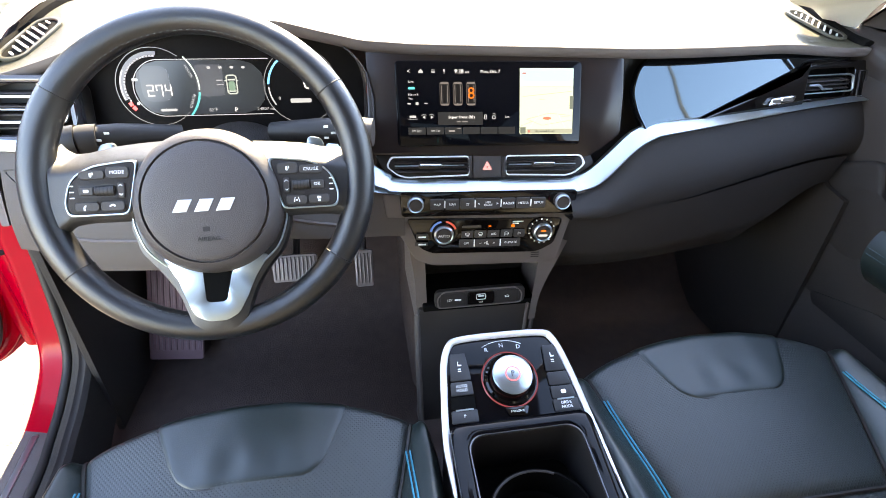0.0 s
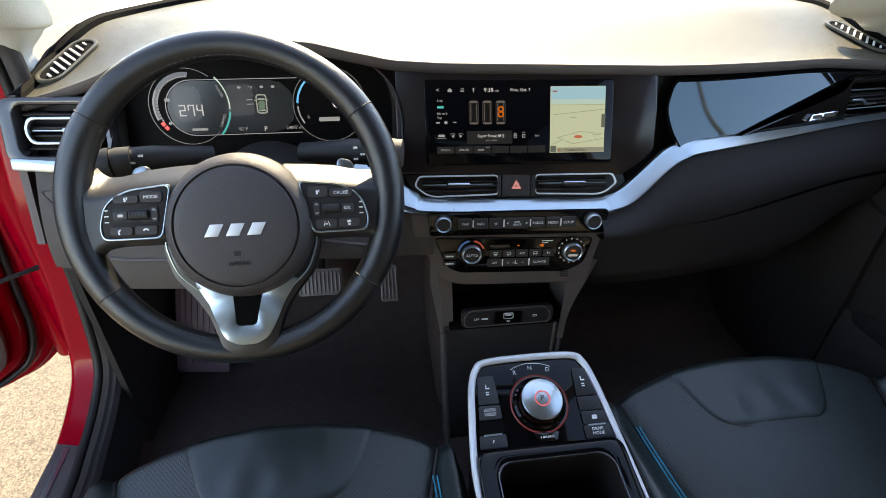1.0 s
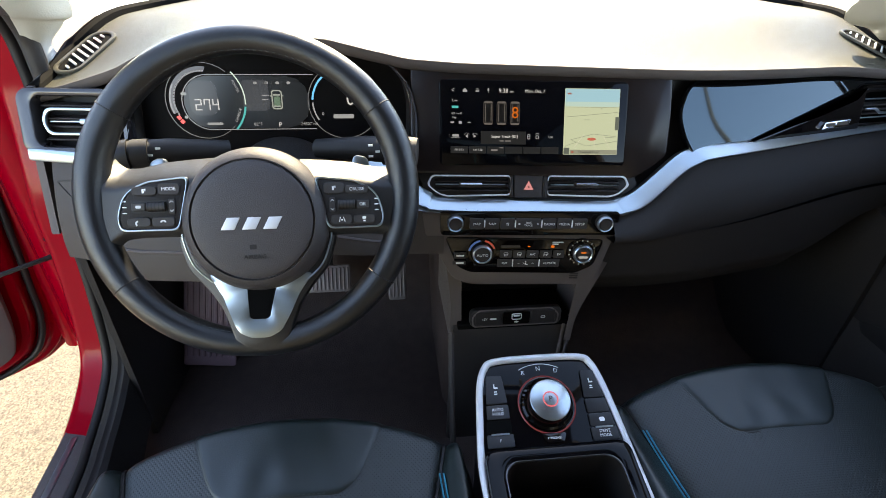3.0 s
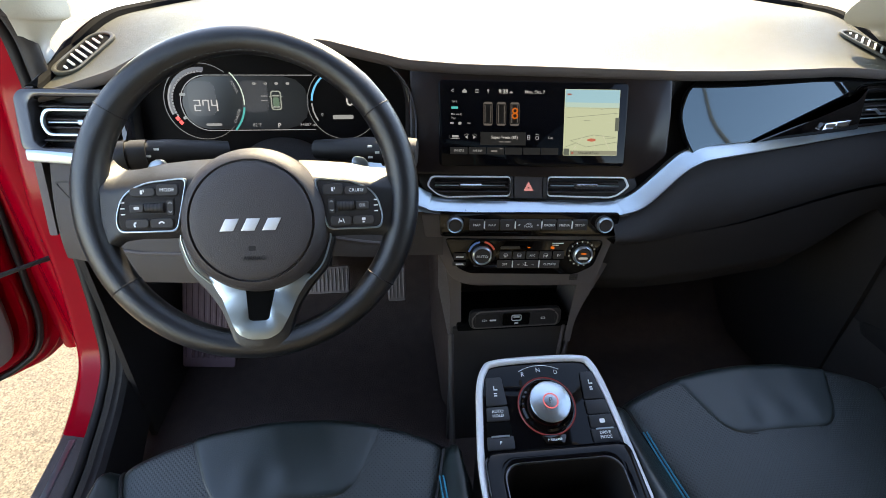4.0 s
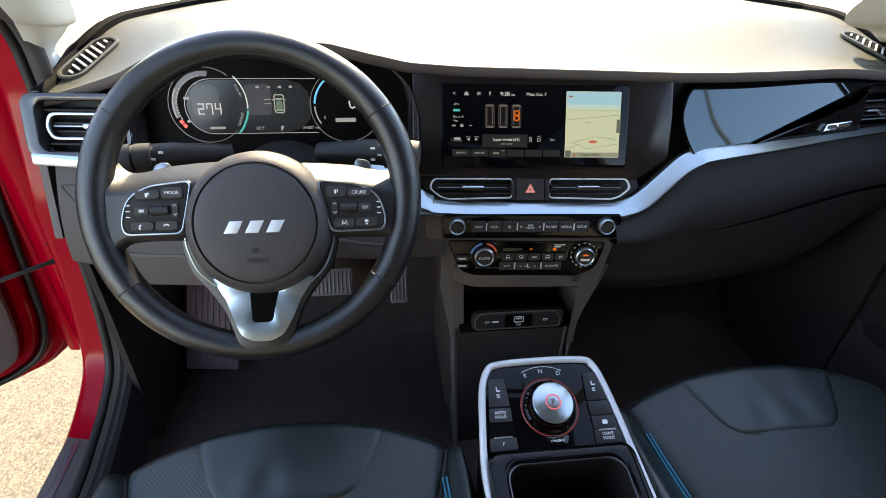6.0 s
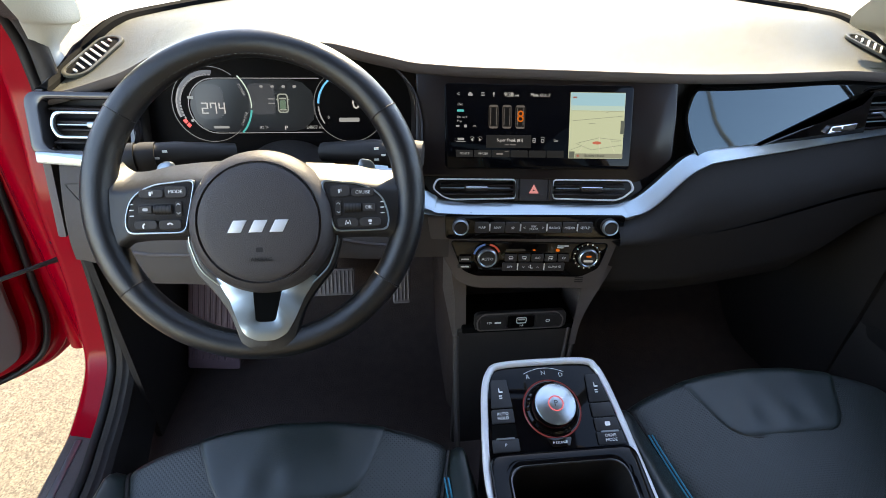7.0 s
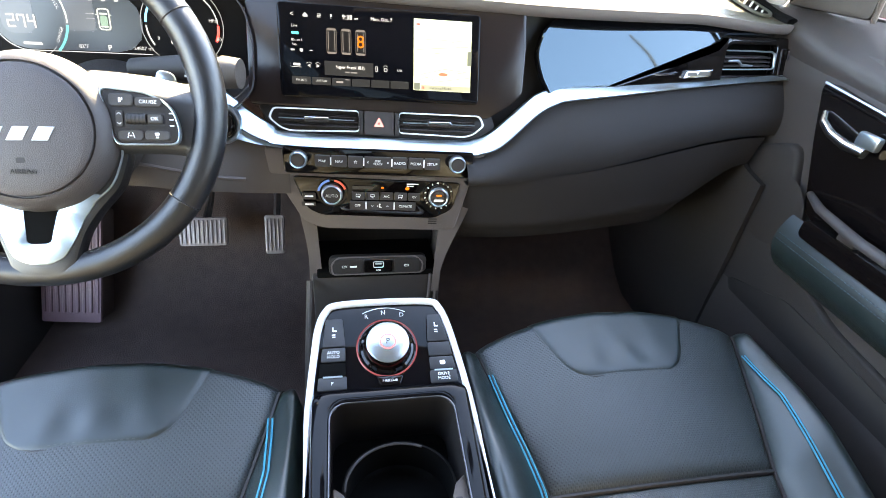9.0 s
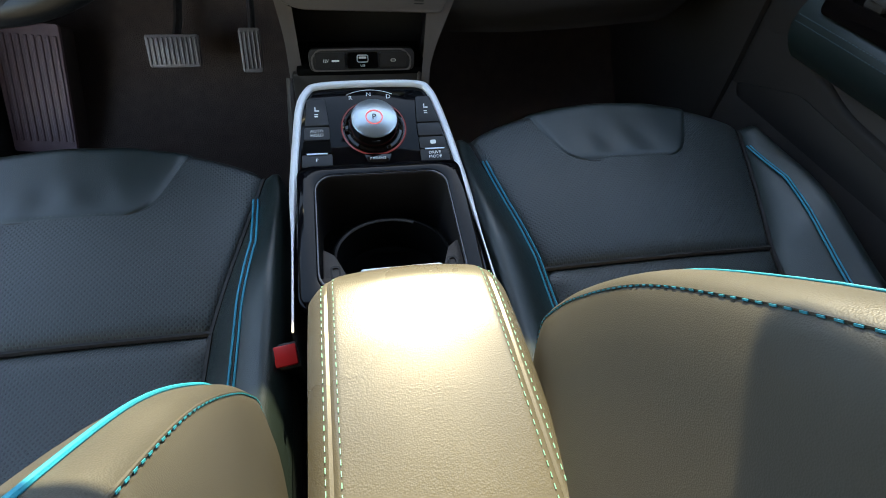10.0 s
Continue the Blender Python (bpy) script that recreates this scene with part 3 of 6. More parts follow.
part("end_step", prism(rounded([(-0.672, 0.628), (-0.618, 0.632), (-0.625, 0.565), (-0.650, 0.572)], 0.006), 0.02, 0.004, Matrix(((1, 0, 0, 0), (0, 0, -1, 0.70), (0, 1, 0, 0), (0, 0, 0, 1)))), COLUMN, dash, "grey plastic step under the knee panel")


# ---- air vents ----
def driver_vent():
    th = thing("air_vent", "side air vent with a satin silver ring in a grey frame", "air vent")
    c = (-0.605, 0.748)
    part("housing", on_fascia(ring(round_rect(0.134, 0.082, 0.016, 5, c[0] - 0.011, c[1]), round_rect(0.118, 0.062, 0.012, 5, *c), 0.028, pose(0, 0, -0.02), 0.004)), VENTFRAME, th, "glossy frame")
    part("throat", on_fascia(prism(round_rect(0.13, 0.064, 0.01, 5, *c), 0.002, 0, pose(0, 0, -0.034))), DARK, th)
    part("silver_ring", on_fascia(ring(rounded([(c[0] - 0.045, c[1] - 0.017), (c[0] + 0.045, c[1] - 0.017), (c[0] + 0.052, c[1]), (c[0] + 0.045, c[1] + 0.017), (c[0] - 0.045, c[1] + 0.017), (c[0] - 0.052, c[1])], 0.008), rounded([(c[0] - 0.042, c[1] - 0.0135), (c[0] + 0.042, c[1] - 0.0135), (c[0] + 0.048, c[1]), (c[0] + 0.042, c[1] + 0.0135), (c[0] - 0.042, c[1] + 0.0135), (c[0] - 0.048, c[1])], 0.008), 0.006, pose(0, 0, -0.002), 0.001)), SATIN, th, "slim satin inner ring")
    part("bar", on_fascia(block(0.09, 0.0028, 0.004, (c[0], c[1], -0.004), bevel=0.001, seg=1)), SATIN, th)
    for dz in (-0.021, -0.005, 0.005, 0.021):
        part("slat", on_fascia(block(0.11, 0.0025, 0.018, (c[0], c[1] + dz, -0.014), (12, 0, 0), 0.001, 1)), PLASTIC, th)
    part("tab", on_fascia(block(0.03, 0.008, 0.012, (c[0] + 0.012, c[1], 0.0), bevel=0.003)), SATIN, th, "finger tab")


def passenger_vent():
    th = thing("air_vent", "black side air vent with a thin bright outline", "air vent")
    part("housing", on_fascia(ring(rounded([(0.530, 0.732), (0.676, 0.732), (0.676, 0.794), (0.552, 0.794), (0.538, 0.785), (0.526, 0.760)], 0.006), rounded([(0.540, 0.741), (0.648, 0.741), (0.648, 0.783), (0.556, 0.783), (0.546, 0.776), (0.536, 0.757)], 0.005), 0.012, pose(0, 0, -0.014), 0.003)), PIANO, th, "glossy frame")
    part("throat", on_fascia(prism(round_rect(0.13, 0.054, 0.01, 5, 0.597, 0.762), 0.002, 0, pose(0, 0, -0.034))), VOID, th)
    line = [(0.540, 0.7745), (0.600, 0.7738), (0.636, 0.7730), (0.642, 0.7700), (0.6435, 0.7520), (0.640, 0.7485), (0.600, 0.7478), (0.538, 0.7480)]
    part("outline", on_fascia(tube([(x, z, 0.001) for x, z in line], [0.0010, 0.0011, 0.0014, 0.0022, 0.0022, 0.0013, 0.0011, 0.0009], 8)), SATIN, th, "thin bright outline")
    for z in (0.7545, 0.7605, 0.7665):
        part("slat", on_fascia(block(0.098, 0.0022, 0.018, (0.592, z, -0.012), (12, 0, 0), 0.001, 1)), PLASTIC, th)
    part("tab", on_fascia(tube([(0.552, 0.7600, 0.000), (0.568, 0.7598, 0.003), (0.578, 0.7535, 0.003), (0.600, 0.7530, 0.001)], [0.0016, 0.0022, 0.0022, 0.0014], 8)), SATIN, th, "small bent finger tab")
    part("end_frame", on_fascia(ring(round_rect(0.0160, 0.041, 0.003, 4, 0.6625, 0.758), round_rect(0.0136, 0.0386, 0.002, 4, 0.6625, 0.758), 0.003, pose(0, 0, -0.001), 0.0005)), VENTFRAME, th, "narrow grey end frame")


driver_vent()
passenger_vent()
part("trim", on_fascia(prism(rounded([(-0.678, 0.700), (-0.52, 0.690), (-0.52, 0.706), (-0.678, 0.716)], 0.004), 0.012, 0.003, pose(0, 0, -0.002))), SATIN, dash, "satin silver trim piece")

centre_vents = thing("air_vent", "pair of slim centre air vents in satin silver outlines", "air vent")
part("housing", on_fascia(prism(rounded([(-0.160, 0.690), (0.158, 0.690), (0.165, 0.672), (0.13, 0.652), (-0.12, 0.654), (-0.145, 0.662)], 0.006), 0.006, 0.002, pose(0, 0, -0.016))), DARK, centre_vents)
for s in (-1, 1):
    o = [(0.146, 0.675), (0.139, 0.688), (0.027, 0.688), (0.027, 0.661), (0.118, 0.659), (0.131, 0.663)]
    i = [(0.1432, 0.6749), (0.1376, 0.6861), (0.027, 0.6861), (0.027, 0.6629), (0.1175, 0.6609), (0.1296, 0.6644)]
    f = lambda q: rounded([(s * x, y) for x, y in (q if s > 0 else q[::-1])], 0.005)
    part("silver_outline", on_fascia(ring(f(o), f(i), 0.003, pose(0, 0, 0.001), 0.0005)), EDGE, centre_vents, "satin silver outline")
    for dz in (-0.006, 0.0, 0.006):
        part("slat", on_fascia(block(0.106, 0.0018, 0.012, (s * 0.08, 0.6735 + dz, -0.009), (10, 0, 0), 0.0006, 1)), PLASTIC, centre_vents)
    part("tab", on_fascia(block(0.032, 0.0065, 0.012, (s * 0.083, 0.675, -0.001), bevel=0.002)), PLASTIC, centre_vents, "finger tab")
    part("tab_edge", on_fascia(slab(s * 0.083 - 0.0155, s * 0.083 + 0.0155, 0.6755, 0.6778, depth=0.0015, bevel=0.0004, r=0.001, z=0.0052)), CHROME, centre_vents, "chrome edge of the finger tab")
    part("middle_bar", on_fascia(block(0.100, 0.0016, 0.003, (s * 0.083, 0.675, -0.003), bevel=0.0005, seg=1)), SATIN, centre_vents)
    part("side_post", on_fascia(block(0.006, 0.032, 0.01, (s * 0.0245, 0.674, -0.006), bevel=0.001)), PLASTIC, centre_vents)
hazard = thing("hazard_switch", "black hazard switch with a red triangle", "switch")
part("key", on_fascia(slab(-0.0205, 0.0205, 0.658, 0.690, depth=0.008, bevel=0.001, z=-0.008)), PLASTIC, hazard)
part("triangle", on_fascia(ring([(-0.0070, 0.6685), (0.0070, 0.6685), (0, 0.6805)], [(-0.0018, 0.6715), (0.0018, 0.6715), (0, 0.6745)], 0.0006, pose(0, 0, 0.0002))), glow("hazard_red", (0.85, 0.36, 0.38), 0.24), hazard, "red triangle")


SMOOTH_DASH = material("smooth_dash_plastic", (0.066, 0.062, 0.046), 0.5, spec=0.23, stain=0.1)
SLAT = material("slat_grey", (0.62, 0.62, 0.60), 0.6)


def demister(s):
    """An oval vent with slats, let into the end of the dash top."""
    a, b = Vector((s * (0.621 if s < 0 else 0.614), 0.872 if s < 0 else 0.864, 0)), Vector((s * (0.646 if s < 0 else 0.643), 0.779 if s < 0 else 0.762, 0))
    mid, d = (a + b) / 2, (a - b)
    slope = math.degrees(math.atan2(dash_z(a.x, a.y) - dash_z(b.x, b.y), d.length))
    m = pose(mid.x, mid.y, dash_z(mid.x, mid.y) + 0.0030, 0, 0, math.degrees(math.atan2(d.y, d.x))) @ pose(0, 0, 0, 0, -slope, 0)
    th = thing("demister_vent", "slatted oval demister vent in the dash top", "air vent", m)
    part("frame", ring(round_rect(0.118, 0.044, 0.021, 6), round_rect(0.106, 0.033, 0.016, 6), 0.004, None, 0.0015), SMOOTH_DASH, th)
    part("well", prism(round_rect(0.108, 0.035, 0.017, 6), 0.001, 0, pose(0, 0, 0.0004)), VOID, th)
    for i in range(8):
        part("slat", block(0.0034, 0.034 - 0.012 * max(0.0, abs(i - 3.5) - 1.5), 0.003, (-0.0435 + 0.0124 * i, 0, 0.003), (0, 0, 32 * s), 0.001, 1), SLAT, th)


for s in (-1, 1):
    demister(s)

start = thing("start_button", "round black start button in a chrome ring", "button")
AT = pose(-0.202, 0.6655, 0.004)
part("bezel", on_fascia(lathe([(0.0190, 0.0090), (0.0200, 0.0125), (0.0228, 0.0128), (0.0245, 0.009), (0.0245, -0.004)], 40, AT)), SATIN, start, "satin outer ring")
part("ring", on_fascia(lathe([(0.0155, 0.010), (0.0162, 0.0138), (0.0180, 0.0138), (0.0190, 0.010), (0.0190, 0.0)], 40, AT)), CHROME, start, "chrome ring")
part("cap", on_fascia(lathe([(0, 0.0125), (0.011, 0.0122), (0.0145, 0.011), (0.0157, 0.006)], 40, AT)), PIANO, start)
part("mark", on_fascia(joined([slab(-0.008, 0.008, d, d + 0.0018, AT, 0.0005, 0, z=0.0127) for d in (-0.004, 0.002)])), WHITE, start)


# ---- centre screen ----
screen = thing("touchscreen", "wide glossy touchscreen showing radio and map", "screen")
part("bezel", on_fascia(prism(round_rect(0.262, 0.108, 0.006, 5, 0.004, 0.755), 0.004, 0.0015, pose(0, 0, 0.001))), RIMGLOSS, screen, "thin glossy black bezel")
LIT = 0.0052


def show(name, bms, mat):
    for b in bms:
        part(name, on_fascia(b), mat, screen, smooth=False)


def bar(x0, x1, y0, y1, z=LIT):
    return slab(x0, x1, y0, y1, None, 0.0004, 0, 0.0006, z)


show("map", [bar(0.046, 0.123, 0.716, 0.800)], G_MAP)
show("map_sky", [bar(0.0465, 0.1225, 0.780, 0.7995, LIT + 0.0005)], G_SKY)
show("map_haze", [bar(0.0465, 0.1225, 0.7775, 0.7835, LIT + 0.0008)], glow("map_haze", (0.50, 0.72, 0.68), 0.28))
show("map_road", [bar(0.048, 0.122, 0.7765, 0.7769, LIT + 0.0006)] + [prism([(a, b), (c, d), (c, d + 0.0006), (a, b + 0.0006)], 0.0004, 0, pose(0, 0, LIT + 0.0006)) for a, b, c, d in ((0.056, 0.7350, 0.088, 0.7425), (0.088, 0.7425, 0.120, 0.7395), (0.056, 0.7350, 0.078, 0.7270), (0.078, 0.7270, 0.122, 0.7335), (0.048, 0.7265, 0.064, 0.7320), (0.050, 0.7640, 0.121, 0.7705))] + [bar(0.0735, 0.082, 0.7605, 0.7612, LIT + 0.0006), bar(0.097, 0.099, 0.7745, 0.7755, LIT + 0.0006), bar(0.105, 0.117, 0.7385, 0.7390, LIT + 0.0006)], glow("map_line", (0.34, 0.40, 0.30), 0.24))
show("map_marker", [prism([(0.0855 + 0.0062 * math.cos(a * math.pi / 12), 0.7363 + 0.0020 * math.sin(a * math.pi / 12)) for a in range(24)], 0.0004, 0, pose(0, 0, LIT + 0.001))], glow("marker_red", (0.60, 0.16, 0.10), 0.28))
show("map_footer", [bar(0.0555, 0.123, 0.7165, 0.7225, LIT + 0.0009)], glow("map_footer", (0.42, 0.46, 0.36), 0.20))
show("map_key", [bar(0.0465, 0.0545, 0.7165, 0.725, LIT + 0.0009), bar(0.118, 0.1235, 0.748, 0.765, LIT + 0.0009)], glow("map_key", (0.3, 0.36, 0.3), 0.12))
show("map_arrow", [bar(0.049, 0.0545, 0.7925, 0.7945, LIT + 0.0012), bar(0.0575, 0.0605, 0.718, 0.721, LIT + 0.0013)], glow("map_mark", (0.45, 0.14, 0.10), 0.25))
T = lambda s, size, x, z, mat=G_WHITE: letters(s, size, mat, screen, pose(x, z, LIT + 0.0014), lay=on_fascia)
T("9:38", 0.0076, -0.0395, 0.7955)
T("AM", 0.0036, -0.0285, 0.7945)
T("Unnamed Road", 0.0046, 0.082, 0.7195, glow("road_name", (0.10, 0.11, 0.09), 0.10))
show("map_road", [prism([(a, b), (a + w, b), (c + w * 0.6, d), (c, d)], 0.0004, 0, pose(0, 0, LIT + 0.0006)) for a, b, c, d, w in ((0.060, 0.7240, 0.0745, 0.7420, 0.0006), (0.1120, 0.7240, 0.1010, 0.7430, 0.0006), (0.0900, 0.7240, 0.0890, 0.7440, 0.0006))], glow("map_street", (0.62, 0.64, 0.52), 0.30))
T("Mon, Oct. 7", 0.0056, 0.004, 0.7955)
T("Live", 0.0045, -0.106, 0.783, G_GREY)
T("80s on 8", 0.004, -0.1035, 0.767, G_GREY)
T("Pop", 0.004, -0.107, 0.762, G_GREY)
show("station_mark", [bar(-0.110, -0.101, 0.7735, 0.7765)], G_TEAL)
T("Super Freak (81)", 0.0055, -0.037, 0.7385)
show("artist_bar", [bar(-0.044, -0.038, 0.7320, 0.7336), bar(-0.0365, -0.028, 0.7320, 0.7336)], glow("artist_grey", (0.4, 0.4, 0.4), 0.12))
show("source_bar", [bar(-0.1115, -0.0985, 0.7360, 0.7366), bar(-0.1095, -0.1005, 0.7378, 0.7408), bar(-0.1135, -0.1128, 0.7395, 0.7402), bar(-0.1135, -0.1128, 0.7368, 0.7375), bar(-0.112, -0.107, 0.7548, 0.7568), bar(-0.1005, -0.0965, 0.7540, 0.7575), bar(-0.0885, -0.084, 0.7555, 0.7565)], G_GREY)
for x, d in ((-0.0895, -1), (-0.0785, 1)):        # previous and next
    show("skip_key", [prism([(x - 0.0016 * d, 0.7364), (x + 0.0022 * d, 0.7386), (x - 0.0016 * d, 0.7408)][::d], 0.0004, 0, pose(0, 0, LIT)), arc(x, 0.7386, 0.0036, 0.0040, 30, 150, 10, 0.0004, pose(0, 0, LIT))], G_GREY)
show("list_key", [ring(round_rect(0.0040, 0.0062, 0.001, 3, -0.0030, 0.7385), round_rect(0.0026, 0.0046, 0.0006, 3, -0.0030, 0.7385), 0.0004, pose(0, 0, LIT)), bar(-0.0042, -0.0018, 0.7382, 0.7389), ring(round_rect(0.0046, 0.0046, 0.0014, 3, 0.0090, 0.7380), round_rect(0.0030, 0.0030, 0.0008, 3, 0.0090, 0.7380), 0.0004, pose(0, 0, LIT)), arc(0.0090, 0.7395, 0.0032, 0.0037, 40, 140, 8, 0.0004, pose(0, 0, LIT))], G_GREY)
T("List", 0.0045, 0.0275, 0.7385, G_GREY)
show("title_box", [bar(-0.070, -0.007, 0.7285, 0.745, LIT - 0.0002)], G_DIM)
show("preset", [bar(-0.112 + 0.0255 * i, -0.088 + 0.0255 * i, 0.7165, 0.7255, LIT - 0.0002) for i in range(6)], G_DIM)
for k, w in enumerate(("FM 87.5", "AM 530")):
    T(w, 0.0042, -0.100 + 0.0255 * k, 0.721, G_GREY)
show("preset_bar", [bar(-0.0555, -0.0465, 0.7197, 0.7220), bar(-0.0440, -0.0385, 0.7235, 0.7245)], glow("preset_grey", (0.4, 0.4, 0.4), 0.14))
T("<", 0.0085, -0.1085, 0.7955, G_GREY)
show("header_icon", [prism([(-0.0950, 0.7935), (-0.0890, 0.7935), (-0.0890, 0.7960), (-0.0920, 0.7985), (-0.0950, 0.7960)], 0.0004, 0, pose(0, 0, LIT))] + [bar(-0.0775, -0.0725, 0.7938 + 0.0016 * k, 0.7946 + 0.0016 * k) for k in range(3)] + [slab(-0.0610, -0.0588, 0.7950, 0.7985, None, 0.0004, 0, 0.001, LIT), bar(-0.0604, -0.0594, 0.7928, 0.7945)], G_GREY)


def numeral_tube(cx):
    """A glowing display valve of the clock face, drawn as an outline."""
    return ring(round_rect(0.0135, 0.030, 0.004, 4, cx, 0.768), round_rect(0.0118, 0.0283, 0.0034, 4, cx, 0.768), 0.0004, pose(0, 0, LIT))


show("number_body", [slab(cx - 0.0060, cx + 0.0060, 0.7545, 0.7815, None, 0.0003, 0, 0.003, LIT - 0.0003) for cx in (-0.060, -0.0415, -0.023)], glow("valve_body", (0.20, 0.18, 0.17), 0.008))
show("number_shine", [slab(cx - 0.0045 + d, cx - 0.0035 + d, 0.757, 0.779, None, 0.0003, 0, 0.0004, LIT + 0.0002) for cx in (-0.060, -0.0415, -0.023) for d in (0.0, 0.008)] + [slab(cx - 0.0058, cx + 0.0058, z, z + 0.0022, None, 0.0003, 0, 0.0008, LIT + 0.0003) for cx in (-0.060, -0.0415, -0.023) for z in (0.7535, 0.7800)], glow("valve_shine", (0.55, 0.52, 0.50), 0.07))
show("number_frame", [numeral_tube(-0.060), numeral_tube(-0.0415), numeral_tube(-0.023)], glow("valve_brown", (0.40, 0.36, 0.33), 0.035))
T("8", 0.021, -0.023, 0.768, G_ORANGE)

badge = part("badge", on_fascia(prism(rounded([(0.462, 0.736), (0.468, 0.746), (0.520, 0.748), (0.514, 0.738)], 0.002), 0.004, 0.001, pose(0, 0, 0.002))), CHROME)
tagged(badge, "small chrome badge on the glossy panel", "badge")
# unlit lettering whose grey comes from a faint added glow
part("mark", on_fascia(joined([slab(0.469, 0.487, 0.7395, 0.7445, None, 0.0006, 0, z=0.0062), slab(0.491, 0.512, 0.7405, 0.7455, None, 0.0006, 0, z=0.0062)])), glow("badge_grey_glow", (0.25, 0.3, 0.35), 0.05), badge)

# ---- instrument cluster ----
CL = pose(0, 0.745, 0.765, 76)
cluster = thing("instrument_cluster", "digital instrument cluster with two round dials under a hood", "instrument cluster")
RIMLINE = [(-0.566, 0.700), (-0.566, 0.752), (-0.545, 0.790), (-0.50, 0.828), (-0.44, 0.846), (-0.36, 0.852), (-0.29, 0.850), (-0.235, 0.842), (-0.19, 0.826), (-0.166, 0.80), (-0.158, 0.765), (-0.160, 0.71), (-0.185, 0.685), (-0.24, 0.678), (-0.36, 0.676), (-0.50, 0.680), (-0.55, 0.686)]
outer = [Vector((x, fascia_y(x, z) - 0.006, z)) for x, z in rounded(RIMLINE, 0.012, 3)]
cen = Vector((-0.362, 0, 0.765))
inner = [Vector((cen.x + (p.x - cen.x) * 0.95, 0.738 + (p.z - 0.765) * 0.25, cen.z + (p.z - cen.z) * (0.86 if p.z > 0.765 else 0.97))) for p in outer]
n_out = len(outer)
part("hood_wall", sheet(lambda u, v: tuple(outer[round(u * n_out) % n_out].lerp(inner[round(u * n_out) % n_out], v)), n_out, 6, closed_u=True), GRAIN, cluster, "dark hood lining")
part("hood_edge", tube(outer, 0.0014, 6, closed=True), VENTFRAME, cluster, "thin glossy edge line")
line = [p.lerp(q, 0.45) for p, q in zip(outer, inner) if p.x > -0.26]
part("hood_line", tube(line, 0.0011, 6), VENTFRAME, cluster, "thin glossy line inside the hood")
part("plate", prism([(p.x, (p.z - 0.765) / 0.97) for p in inner], 0.002, 0, CL @ pose(0, 0, -0.002)), CLUSTER, cluster, "black dial plate")


def dial_ui(name, bms, mat):
    for b in bms:
        bmesh.ops.transform(b, matrix=CL @ pose(0, 0, 0.001), verts=b.verts)
        part(name, b, mat, cluster, smooth=False)


G_MID = glow("display_mid", (0.5, 0.55, 0.58), 0.11)
C1, C2 = (-0.4565, -0.002), (-0.259, -0.004)
dial_ui("display_ground", [slab(-0.484, -0.309, -0.0405, 0.0325, None, 0.0003, 0, 0.034)], G_BACK)
dial_ui("display_glow", [slab(-0.403, -0.366, -0.016, 0.027, None, 0.0003, 0, 0.006, 0.0002), slab(-0.476, -0.438, -0.022, 0.026, None, 0.0003, 0, 0.012, 0.0002)], glow("display_haze", (0.36, 0.40, 0.48), 0.038))
dial_ui("display_outline", [arc(-0.4485, -0.004, 0.0376, 0.0386, 90, 270, 30, 0.0005), slab(-0.4485, -0.3015, 0.0336, 0.0346, None, 0.0005, 0, 0.0003), slab(-0.4485, -0.3015, -0.0426, -0.0416, None, 0.0005, 0, 0.0003)], G_GREY)
dial_ui("dial_ring", [arc(*C1, 0.0517, 0.0525, 50, 318, 40), arc(*C2, 0.0517, 0.0526, 0, 360, 60)], G_MID)
dial_ui("scale_band", [arc(*C1, 0.0420, 0.0470, 82, 202, 30, 0.0004)], glow("scale_grey", (0.55, 0.58, 0.68), 0.055))
dial_ui("scale", [arc(*C1, 0.0398, 0.0418, a, a + 4.5, 3) for a in range(84, 205, 6)] + [arc(*C1, 0.0448, 0.0470, 150, 202, 14)], glow("scale_white", (0.72, 0.76, 0.85), 0.13))
dial_ui("scale_low", [arc(*C1, 0.0410, 0.0460, a, a + 7, 3) for a in (208, 217)], G_RED)
dial_ui("teal_arc", [arc(*C1, 0.0555, 0.0582, -44, -8, 16)], G_TEAL)
dial_ui("pale_arc", [arc(*C1, 0.0560, 0.0576, -5, 44, 16)], glow("pale_green", (0.6, 0.8, 0.72), 0.34))
dial_ui("blue_arc", [arc(*C2, 0.0445, 0.0472, 118, 176, 16)], G_BLUE)
dial_ui("dial_arc", [arc(*C2, 0.0448, 0.0468, 181, 214, 10)], G_GREY)
dial_ui("car_icon", [ring(round_rect(0.0150, 0.0270, 0.004, 4, -0.355, -0.0005), round_rect(0.0118, 0.0235, 0.003, 4, -0.355, -0.0005), 0.0005, pose(0, 0, 0.0004)), slab(-0.3645, -0.3622, 0.004, 0.0055, None, 0.0005, 0, 0.0005, 0.0004), slab(-0.3478, -0.3455, 0.004, 0.0055, None, 0.0005, 0, 0.0005, 0.0004), slab(-0.3600, -0.3500, -0.0105, -0.0085, None, 0.0005, 0, 0.0008, 0.0007), slab(-0.3600, -0.3500, 0.0050, 0.0072, None, 0.0005, 0, 0.0008, 0.0007)], glow("icon_white", (0.72, 0.84, 0.76), 0.14))
dial_ui("car_roof", [slab(-0.3595, -0.3505, -0.009, 0.004, None, 0.0006, 0, 0.003, 0.0007)], glow("icon_green", (0.35, 0.6, 0.42), 0.10))
dial_ui("lane_mark", [slab(-0.376, -0.366, -0.001 + 0.006 * k, 0.0002 + 0.006 * k, None, 0.0005, 0) for k in (0, 1)], G_GREY)
